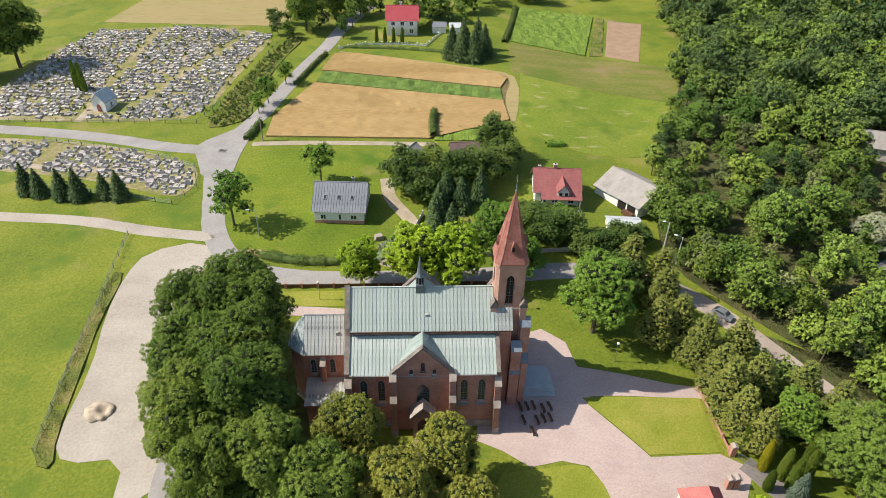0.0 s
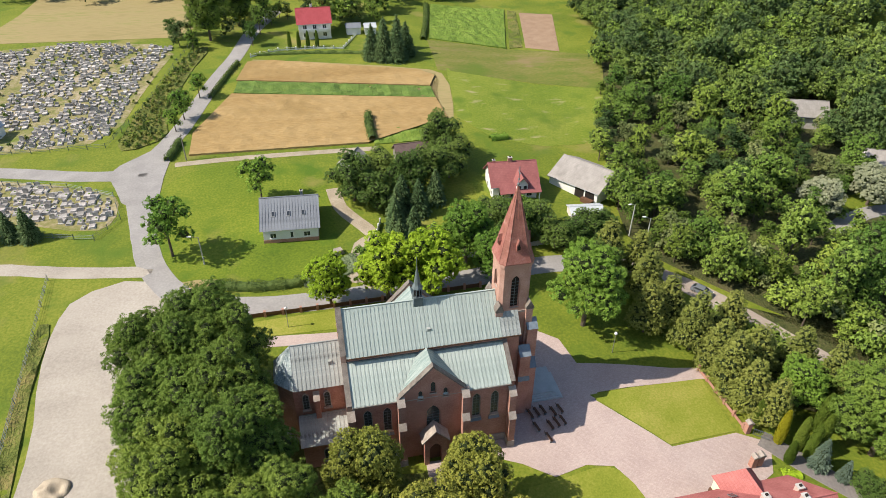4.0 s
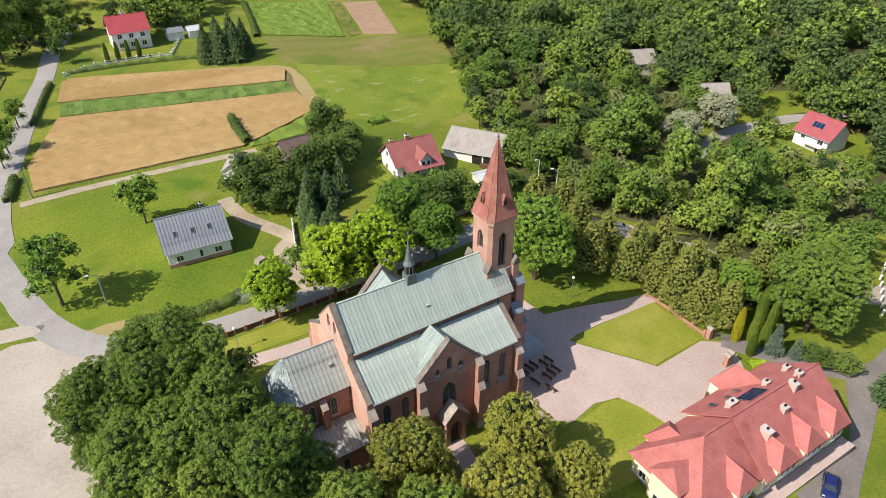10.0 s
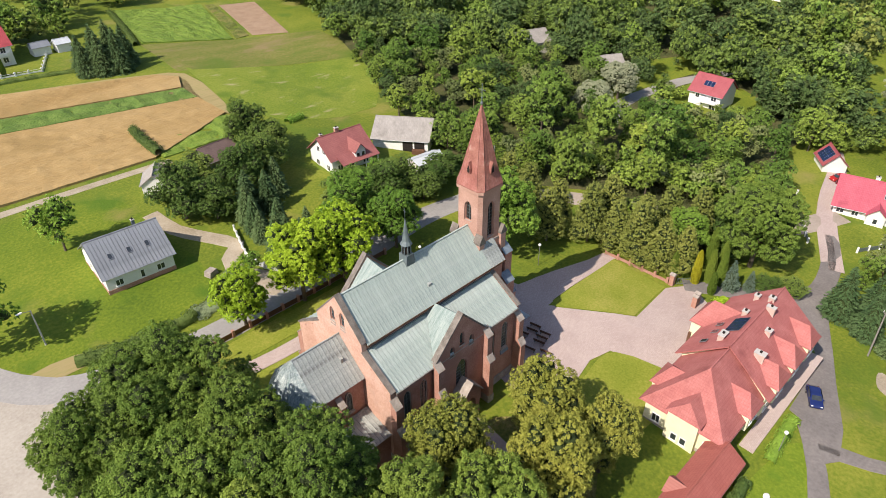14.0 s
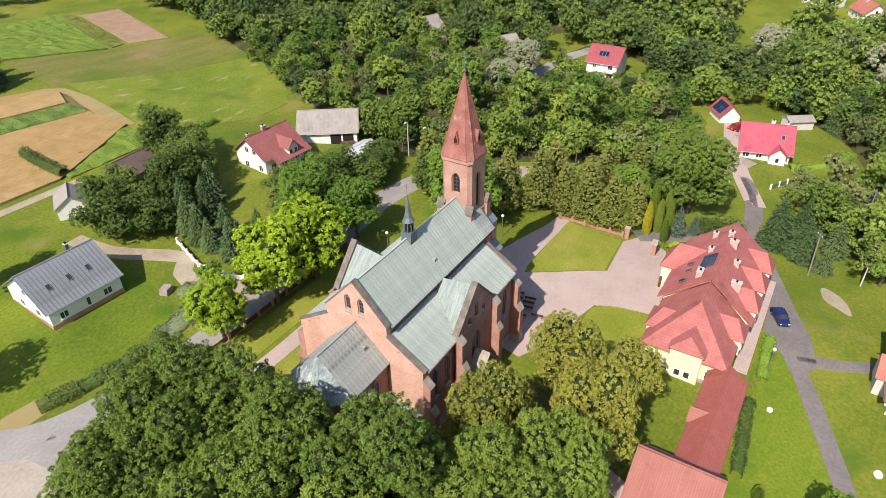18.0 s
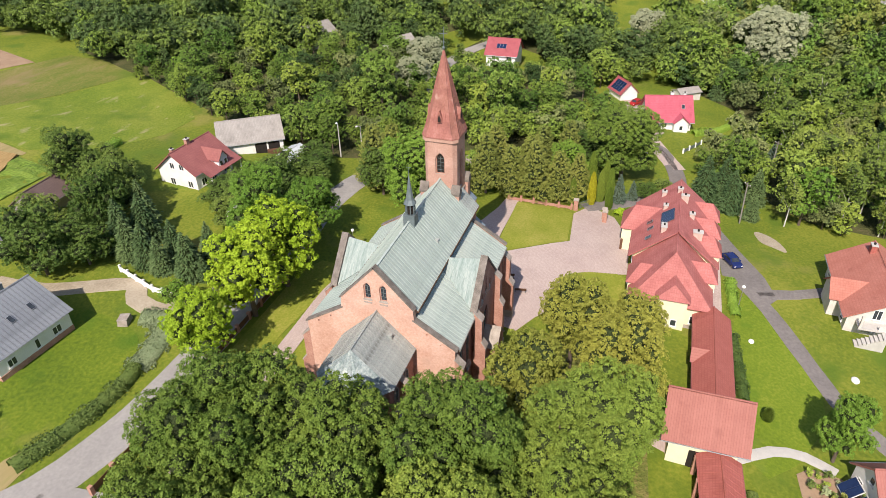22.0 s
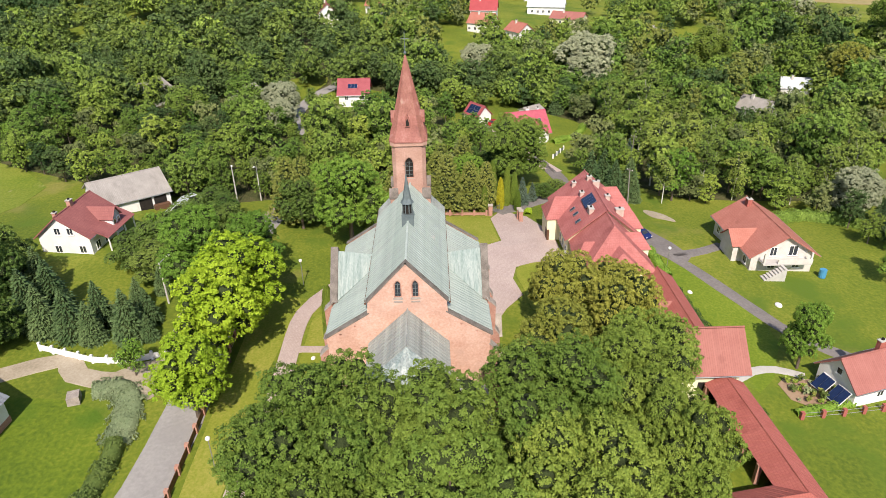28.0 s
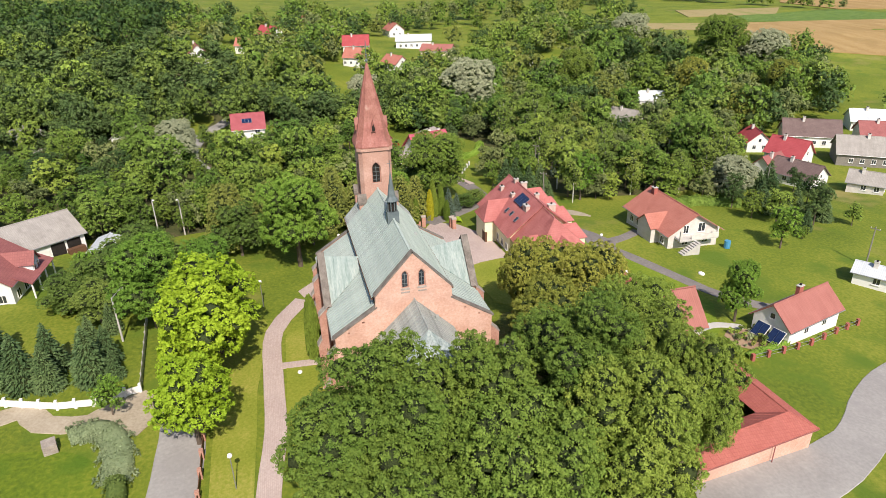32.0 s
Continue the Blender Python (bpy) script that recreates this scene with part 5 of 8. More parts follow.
def dormer(parent, x, y, z, turn, w, deep, wall_h, rise_h, wall, roof, windows=1, over=0.35, nose=0.0):
    """A gabled dormer; its front stands at (x, y, z) and looks along -y before turning."""
    m = pose(x, y, z, 0, 0, turn)
    peak = [] if nose else [(0, wall_h + rise_h - 0.05)]
    d = part("dormer", P([(-w / 2, 0), (w / 2, 0), (w / 2, wall_h)] + peak + [(-w / 2, wall_h)], "y", 0, deep), wall, parent, m=m)
    k = rise_h / (w / 2)
    for s in (-1, 1):
        part("dormer_roof", S([(s * (w / 2 + over), -over, wall_h - over * k + 0.08), (s * (w / 2 + over), deep, wall_h - over * k + 0.08), (0, deep, wall_h + rise_h + 0.08), (0, nose if nose else -over, wall_h + rise_h + 0.08)], 0.12), roof, d)
    if nose:
        part("dormer_hip", S([(-w / 2 - over, -over, wall_h - over * k + 0.08), (w / 2 + over, -over, wall_h - over * k + 0.08), (0, nose, wall_h + rise_h + 0.08)], 0.12), roof, d)
    for i in range(windows):
        frame_window(parent, m @ pose((i - (windows - 1) / 2) * 1.3, -0.003, wall_h * 0.25), 0.9, min(1.2, wall_h * 0.6))
    return d


def solar_array(parent, m, nx, ny, w=1.0, l=1.65):
    rack = part("solar_rack", B(-nx * w / 2, nx * w / 2, -ny * l / 2, ny * l / 2, 0.0, 0.05), METAL, parent, m=m)
    for i in range(nx):
        for j in range(ny):
            part("solar_panel", B((i - nx / 2) * w + 0.045, (i - nx / 2 + 1) * w - 0.045, (j - ny / 2) * l + 0.02, (j - ny / 2 + 1) * l - 0.02, 0.053, 0.09), SOLAR, rack, "dark blue solar panel")
    return rack


def side_windows(parent, side, at, specs):
    """specs: (along, z, w, h). side: s, n, w or e face of a block whose face lies at the given y or x."""
    for along, z, w, h in specs:
        m = {"s": pose(along, at - 0.003, z), "n": pose(along, at + 0.003, z, 0, 0, 180), "w": pose(at - 0.003, along, z, 0, 0, -90), "e": pose(at + 0.003, along, z, 0, 0, 90)}[side]
        frame_window(parent, m, w, h)


# rectory: long main block, lower hipped block, dormers and chimneys
RX, RY, RZ = 45.0, -32.6, -1.75
rect = thing("rectory", Matrix.Translation((RX, RY, RZ)), "large cream rectory with a many-gabled faded red tile roof", "house")
house_block(rect, -4.6, 12.4, -6.0, 6.2, 4.9, 5.0, CREAM, ROOF_RECTORY, over=0.7, plinth=STONE)
house_block(rect, -15.6, -4.603, -5.1, 5.4, 4.5, 4.9, CREAM, ROOF_RECTORY, over=0.7, hip0=5.2, plinth=STONE)
for x in (-1.6, 4.0, 9.6):
    dormer(rect, x, -6.7, 2.7, 0, 3.5, 5.6, 3.1, 2.0, CREAM, ROOF_RECTORY, 2, nose=1.2)
dormer(rect, -8.5, -6.1, 2.3, 0, 3.4, 5.0, 3.0, 1.9, CREAM, ROOF_RECTORY, 2, nose=1.2)
dormer(rect, -16.5, -0.2, -1.0, -90, 4.2, 6.0, 6.4, 1.7, CREAM, ROOF_RECTORY, 2, nose=1.0)
dormer(rect, -10.5, 6.3, 2.2, 180, 4.4, 5.0, 2.6, 1.9, CREAM, ROOF_RECTORY, 1, nose=1.4)
dormer(rect, 5.6, 8.6, 0.0, 180, 5.4, 8.5, 4.9, 2.9, CREAM, ROOF_RECTORY, 0, nose=1.6)
for x, y, z1, w, d in ((-2.3, 2.2, 9.1, 1.5, 0.8), (6.4, -0.6, 10.4, 0.6, 1.2), (10.2, 2.6, 8.7, 0.8, 0.7), (5.0, 2.2, 8.9, 0.8, 0.7), (3.0, -2.0, 9.0, 0.8, 0.8), (-1.8, -3.0, 8.5, 0.9, 1.4), (8.6, 0.2, 10.5, 0.7, 0.8)):
    chimney(rect, x, y, 6.0, z1, w, d, CHIMNEY)
solar_array(rect, pose(1.3, 1.75, 8.85, -36, 0, 0), 4, 1, 0.95, 2.3)
for x, y in ((0.2, 4.1), (2.2, 4.3), (-2.8, 4.3)):
    skylight(rect, x, y, 6.75, -39, 0.8, 1.1)
side_windows(rect, "s", -6.0, [(x, 0.9, 1.3, 1.4) for x in (-3.2, 0.4, 2.2, 6.0, 8.0, 11.2)])
side_windows(rect, "w", -15.6, [(y, 0.9, 1.2, 1.4) for y in (-3.6, 1.4, 3.6)])
side_windows(rect, "n", 6.2, [(x, 0.9, 1.2, 1.4) for x in (-3.0, -0.5, 2.0, 10.5)])
part("entrance", B(2.6, 4.4, 8.2, 8.62, -0.5, 2.4), WOOD, rect, "dark wooden entrance door")
part("terrace", B(-10.5, 14.5, -8.0, -6.063, -1.0, -0.05), PAVERS, rect, "strip of pinkish paving along the wall")

# arcade of low red roofs round the churchyard, with the gate building
def arcade(m, length, label, width=4.9, gablet=None):
    a = thing("arcade", m, label, "arcade", group="churchyard arcades")
    h = width / 2
    part("back_wall", B(-length / 2, length / 2, -h + 0.5, -h + 0.8, -1.2, 2.9), PALE_BRICK, a, "pale brick back wall")
    for s in (-1, 1):
        part("roof_slope", S([(-length / 2, s * (h + 0.1), 2.9), (length / 2, s * (h + 0.1), 2.9), (length / 2, 0, 4.7), (-length / 2, 0, 4.7)], 0.12), ROOF_BRICKRED, a)
        part("gutter", rod(bmesh.new(), (-length / 2, s * (h + 0.15), 2.82), (length / 2, s * (h + 0.15), 2.82), 0.06, n=6), ROOF_MAROON, a)
    part("ridge_cap", rod(bmesh.new(), (-length / 2, 0, 4.72), (length / 2, 0, 4.72), 0.1, n=6), ROOF_BRICKRED, a)
    n = max(2, int(length / 3.2))
    for i in range(n + 1):
        x = -length / 2 + 0.3 + (length - 0.6) * i / n
        part("pillar", B(x - 0.25, x + 0.25, h - 0.8, h - 0.3, -1.2, 2.95), BRICK, a)
    if gablet is not None:
        for s in (-1, 1):
            part("gablet_roof", S([(gablet, h + 0.4, 4.3), (gablet, 0.6, 4.3), (gablet + s * 1.5, 0.9, 2.95), (gablet + s * 1.5, h + 0.4, 2.95)], 0.1), ROOF_PINK, a)
    return a


arcade(pose(18.6, -38.5, -1.9), 22.0, "long low arcade with a brick-red sheet roof", gablet=1.6)
corner = thing("arcade", Matrix.Translation((-15, -39.9, -1.9)), "low arcade turning the corner along the lane, brick-red roof", "arcade", group="churchyard arcades")


def at_corner(x, y, z):
    return (x + 15, y + 39.9, z)


EAVE, CREST = 2.9, 4.15
for name, quad in (("outer_slope", [(-17.2, -42.4, EAVE), (3.4, -41.3, EAVE), (3.4, -38.9, CREST), (-15, -39.9, CREST)]),
                   ("inner_slope", [(3.4, -36.5, EAVE), (-12.8, -37.5, EAVE), (-15, -39.9, CREST), (3.4, -38.9, CREST)]),
                   ("outer_slope", [(-17.2, -42.4, EAVE), (-19.4, -26, EAVE), (-17.1, -25.7, CREST), (-15, -39.9, CREST)]),
                   ("inner_slope", [(-12.8, -37.5, EAVE), (-14.8, -25.4, EAVE), (-17.1, -25.7, CREST), (-15, -39.9, CREST)])):
    q = [at_corner(*c) for c in quad]
    slope = part(name, S(q, 0.12), ROOF_BRICKRED, corner)
    a, b, c, d = (Vector(v) for v in q)
    n = int((b - a).length / 0.9)
    for k in range(1, n):
        f = k / n
        part("rib", rod(bmesh.new(), a.lerp(b, f) + Vector((0, 0, 0.01)), d.lerp(c, f) + Vector((0, 0, 0.01)), 0.025, n=4), ROOF_BRICKRED, slope)
for a, b in (((-15, -39.9, CREST), (3.4, -38.9, CREST)), ((-15, -39.9, CREST), (-17.1, -25.7, CREST)), ((-15, -39.9, CREST), (-17.2, -42.4, EAVE))):
    part("ridge_cap", rod(bmesh.new(), at_corner(*a), at_corner(*b), 0.1, n=6), ROOF_BRICKRED, corner)
for a, b in (((-17.2, -42.45), (3.4, -41.35)), ((-17.25, -42.4), (-19.45, -26))):
    part("gutter", rod(bmesh.new(), at_corner(*a, EAVE - 0.08), at_corner(*b, EAVE - 0.08), 0.06, n=6), ROOF_MAROON, corner)
part("back_wall", S([at_corner(-16.75, -41.9, 2.85), at_corner(3.3, -40.85, 2.85), at_corner(3.3, -40.85, -1.2), at_corner(-16.75, -41.9, -1.2)], 0.25), PALE_BRICK, corner, "pale brick back wall")
part("back_wall", S([at_corner(-16.75, -41.9, 2.85), at_corner(-18.9, -26, 2.85), at_corner(-18.9, -26, -1.2), at_corner(-16.75, -41.9, -1.2)], 0.25), PALE_BRICK, corner, "pale brick back wall")
part("downpipe", rod(bmesh.new(), at_corner(-17.85, -36.2, -0.3), at_corner(-17.85, -36.2, 2.85), 0.06, n=6), ROOF_MAROON, corner)
for x, y in [(-13.1 + 3.2 * k, -37.35 + 0.2 * k) for k in range(6)] + [(-13.6 - 0.45 * k, -34 + 2.9 * k) for k in range(3)]:
    px, py, _ = at_corner(x, y, 0)
    part("pillar", B(px - 0.25, px + 0.25, py - 0.55, py - 0.05, -1.2, 2.85), BRICK, corner)
gate = thing("gate_building", pose(7.0, -37.2, -1.9, 0, 0, 90), "small cream gate building with a faded pink sheet roof", "building")
house_block(gate, -3.7, 3.7, -3.3, 3.3, 5.4, 3.3, CREAM, ROOF_PINK, over=1.0)
part("gate_opening", B(-1.4, 1.4, 3.303, 3.36, 0, 2.8), DARK, gate, "dark arched passage")

# grey-roofed white house
gh = thing("cottage", pose(-6.6, 52.8, 2.55, 0, 0, -3.5), "white rendered cottage with a ribbed grey sheet roof", "house")
house_block(gh, -5.6, 5.6, -5.9, 5.9, 3.3, 3.9, WHITE, ROOF_GREY, over=0.55, plinth=BRICK, sheet=True)
part("ridge_cap", rod(bmesh.new(), (-6.15, 0, 7.32), (6.15, 0, 7.32), 0.14, n=6), ROOF_GREY, gh)
for x in (-3.3, -0.2, 2.8):
    skylight(gh, x, -3.3, 5.15, 33.5, 0.75, 1.15)
chimney(gh, 2.6, 1.0, 6.0, 7.9, 0.5, 0.5, FLECHE)
side_windows(gh, "s", -5.9, [(-3.6, 0.95, 1.3, 1.2), (0.2, 0.8, 0.7, 1.5), (3.3, 0.95, 1.4, 1.2)])
side_windows(gh, "w", -5.6, [(-2.5, 0.95, 1.2, 1.3), (2.0, 0.95, 1.2, 1.3), (0, 3.6, 1.0, 1.2)])

# maroon-roofed white house with a veranda
rh = thing("house", pose(44.2, 58.0, 2.1, 0, 0, -4), "white two-storey house with maroon tiles and a columned veranda", "house")
house_block(rh, -5.2, 5.2, -3.6, 5.2, 4.2, 3.4, WHITE, ROOF_MAROON, over=0.6, lean=0.3)
part("veranda_roof", S([(-4.0, -6.2, 3.2), (5.6, -6.2, 3.2), (5.6, -3.6, 4.5), (-4.0, -3.6, 4.5)], 0.15), ROOF_MAROON, rh)
for x in (-3.6, -0.8, 2.0, 5.2):
    part("column", rod(bmesh.new(), (x, -5.9, -0.5), (x, -5.9, 3.2), 0.14), TRIM, rh)
dormer(rh, 1.2, -5.2, 2.9, 0, 2.6, 5.0, 2.2, 1.5, WHITE, ROOF_MAROON, 2)
chimney(rh, -0.5, 1.2, 6.0, 8.6, 0.9, 0.7, BRICK)
chimney(rh, -4.2, 1.8, 5.6, 7.9, 0.6, 0.6, BRICK)
side_windows(rh, "w", -5.2, [(-2.0, 0.9, 1.2, 1.4), (2.2, 0.9, 1.2, 1.4), (-0.6, 4.3, 1.1, 1.3), (1.6, 4.3, 1.1, 1.3)])
side_windows(rh, "s", -3.6, [(x, 0.9, 1.4, 1.5) for x in (-3.2, -0.4, 3.4)])
part("terrace", B(-4.2, 5.8, -6.4, -3.603, -1.0, 0.15), CONCRETE, rh)

barn = thing("barn", pose(63.6, 58.9, 1.2, 0, 0, -54), "old white barn with a grey fibre-cement roof", "barn")
house_block(barn, -6.6, 6.6, -6.2, 6.2, 3.2, 2.9, WHITE, ROOF_ETERNIT, over=0.5)
for x in (1.8, 4.6):
    part("barn_door", B(x - 1.2, x + 1.2, -6.24, -6.203, 0, 2.6), DARK, barn, "dark open barn door")
part("woodpile", B(3.0, 6.0, -7.6, -6.5, -0.5, 1.1), WOOD, barn)
shed = thing("shed", pose(57.8, 45.6, 1.2, 0, 0, -6), "low shed with a pale corrugated roof", "shed")
house_block(shed, -3.6, 3.6, -2.0, 2.0, 2.0, 0.7, PLASTER, ROOF_WHITE, over=0.3)

# houses in and beyond the wood
sh = thing("house", pose(147.0, 21.0, -2.7, 0, 0, 90), "white house with a crimson roof, solar panels and a balcony", "house")
house_block(sh, -4.6, 4.6, -4.6, 4.6, 4.7, 3.6, WHITE, ROOF_WINE, over=0.6)
solar_array(sh, pose(0.3, 2.4, 6.55, -38, 0, 0), 3, 1)
part("balcony", B(-4.0, 1.0, 4.6, 6.0, 2.2, 2.4), TRIM, sh)
part("balcony_rail", B(-4.0, 1.0, 5.9, 6.0, 2.4, 3.3), TRIM, sh)
side_windows(sh, "n", 4.6, [(-2.6, 2.6, 1.6, 1.8), (2.2, 2.8, 1.2, 1.3), (-2.6, 0.0, 1.8, 1.6)])
ph = thing("house", pose(116.5, -29.0, -4.5, 0, 0, -76), "white house with a bright crimson roof", "house")
house_block(ph, -5.3, 5.3, -5.0, 5.0, 2.9, 4.4, WHITE, ROOF_ROSE, over=0.7)
dormer(ph, 2.6, -6.4, 0, 0, 3.4, 6.0, 2.7, 1.5, WHITE, ROOF_ROSE, 1)
chimney(ph, 1.0, 0.8, 5.6, 7.9, 0.8, 0.6, TRIM)
chimney(ph, 4.2, 1.2, 5.4, 7.6, 0.7, 0.6, TRIM)
skylight(ph, 3.4, -2.4, 5.3, 41)
side_windows(ph, "s", -5.0, [(-4.0, 0.9, 1.5, 1.3), (-1.2, 0.9, 1.3, 1.3)])
pg = thing("garage", pose(132.0, -17.0, -4.2, 0, 0, 35), "garage with a crimson roof carrying solar panels", "garage")
house_block(pg, -3.2, 3.2, -2.6, 2.6, 2.4, 2.6, WHITE, ROOF_WINE, over=0.4)
solar_array(pg, pose(0, 1.5, 3.65, -45, 0, 0), 4, 2, 1.2, 1.5)
gs = thing("shed", pose(138.0, -34.0, -4.9, 0, 0, -54), "grey flat-roofed garden shed", "shed")
house_block(gs, -3.2, 3.2, -2.0, 2.0, 2.2, 0.8, PLASTER, ROOF_ETERNIT, over=0.3)
hr = thing("house", pose(140.5, 83.0, 1.2, 0, 0, -20), "old house with a grey roof deep in the wood", "house")
house_block(hr, -6, 6, -4, 4, 3.5, 3.0, PLASTER, ROOF_ETERNIT, over=0.5)
hr2 = thing("house", pose(144.5, 55.0, -0.6, 0, 0, -30), "small white house with a grey roof in a clearing", "house")
house_block(hr2, -4.5, 4.5, -3, 3, 3.0, 2.2, WHITE, ROOF_ETERNIT, over=0.5)

# unfinished house with outside stairs
yh = thing("unfinished_house", Matrix.Translation((45.2, -62.8, -3.3)), "unfinished rendered house with an orange-red tile roof", "house")
house_block(yh, -8.0, 7.6, -5.6, 5.2, 3.7, 3.4, PLASTER, ROOF_ORANGE, over=0.8)
dormer(yh, -2.2, 7.0, 0, 180, 5.0, 7.0, 3.7, 2.0, PLASTER, ROOF_ORANGE, 0)
chimney(yh, 5.6, 0.6, 5.8, 7.9, 1.1, 0.8, ROOF_BRICKRED)
part("balcony", B(-10.0, -8.003, -4.4, 4.0, 2.4, 2.65), CONCRETE, yh)
for y in (-4.2, 3.8):
    part("balcony_post", B(-9.9, -9.6, y - 0.15, y + 0.15, 2.65, 4.6), PLASTER, yh)
part("balcony_wall", B(-10.0, -9.85, -4.4, 1.5, 2.65, 3.5), PLASTER, yh)
for i in range(9):
    part("stair_step", B(-11.6, -10.05, 4.6 - 0.45 * i - 0.45, 4.6 - 0.45 * i, -0.6, 0.28 * (i + 1)), CONCRETE, yh)
side_windows(yh, "w", -8.0, [(-2.8, 0.8, 1.4, 1.5), (1.5, 0.8, 1.4, 1.5), (-1.8, 3.2, 1.6, 1.9), (1.6, 3.2, 1.2, 1.7)])
side_windows(yh, "n", 5.2, [(3.0, 0.9, 1.3, 1.4), (5.6, 0.9, 1.3, 1.4), (-6.0, 0.9, 1.3, 1.4)])
tank = tagged(part("water_tank", rod(bmesh.new(), (35.2, -69.5, -3.4), (35.2, -69.5, -1.9), 0.6, n=12), material("blue_plastic", [(0.06, 0.24, 0.42), (0.08, 0.30, 0.5)], 2.0, 0.4)), "bright blue plastic water tank beside the house", "tank")

# small house with solar collectors on the lawn
bh = thing("small_house", pose(6.9, -60.6, -3.0, 0, 0, -74.5), "small white house with a pinkish-orange sheet roof", "house")
house_block(bh, -6.1, 6.1, -3.0, 3.0, 3.0, 2.7, WHITE, ROOF_PINK, over=0.5)
chimney(bh, 0.2, 0.5, 5.2, 6.8, 1.0, 0.6, ROOF_BRICKRED)
side_windows(bh, "w", -6.1, [(-1.4, 0.9, 1.0, 1.2), (1.5, 0.9, 1.0, 1.2), (0.0, 3.3, 0.9, 1.0)])
side_windows(bh, "s", -3.0, [(-2.0, 1.0, 1.1, 1.0), (2.4, 1.0, 1.1, 1.0)])
for y in (-1.25, 1.25):
    sc = thing("solar_collector", pose(6.9, -60.6, -3.0, 0, 0, -74.5) @ Matrix.Translation((-6.3, y - 0.6, 0)), "tilted dark blue solar collector on a steel stand", "solar collector", group="solar collectors")
    solar_array(sc, pose(-1.2, 0, 1.7, 0, -42, 0), 1, 2, 2.2, 1.0)
    part("frame", B(-1.16, 1.16, -1.06, 1.06, -0.04, -0.003), TRIM, sc, "white steel frame", m=pose(-1.2, 0, 1.7, 0, -42, 0))
    for a in (-0.9, 0.9):
        part("leg", rod(bmesh.new(), (-0.5, a, -0.3), (-0.5, a, 2.2), 0.05), METAL, sc)
        part("leg", rod(bmesh.new(), (-1.9, a, -0.3), (-1.9, a, 0.95), 0.05), METAL, sc)

# white house above the wheat, with its sheds
fh = thing("farmhouse", Matrix.Translation((5.2, 172.5, 8.2)), "white two-storey farmhouse with a red tile roof", "house")
house_block(fh, -5.6, 5.6, -5, 5, 5.6, 3.8, WHITE, ROOF_CRIMSON, over=0.6)
chimney(fh, -0.5, 0.6, 8.0, 10.4, 0.8, 0.8, WHITE)
part("balcony", B(-4.6, 4.6, -6.4, -5.003, 2.7, 2.9), TRIM, fh)
part("balcony_rail", B(-4.6, 4.6, -6.4, -6.3, 2.9, 3.7), TRIM, fh)
side_windows(fh, "s", -5, [(x, z, 1.4, 1.5) for z in (0.7, 3.4) for x in (-3.4, 0, 3.4)])
for x, y, l, m in ((19, 172, 5, ROOF_GREY), (25, 171, 4, ROOF_WHITE)):
    s = thing("outbuilding", Matrix.Translation((x, y, rise(x, y) - 0.1)), "small outbuilding beside the farmhouse", "shed")
    house_block(s, -l / 2, l / 2, -2, 2, 2.6, 1.0, WHITE, m, over=0.3)
s = thing("outbuilding", pose(23.5, 76, 3.6, 0, 0, 3), "weathered wooden outbuilding hidden among trees", "shed")
house_block(s, -4, 4, -3, 3, 2.6, 2.3, GREYWOOD, ROOF_BROWN, over=0.4)
s = thing("outbuilding", pose(8.8, 74.5, 3.6, 0, 0, 60), "small white outbuilding with a grey roof", "shed")
house_block(s, -3, 3, -2.5, 2.5, 2.6, 1.8, WHITE, ROOF_ETERNIT, over=0.3)

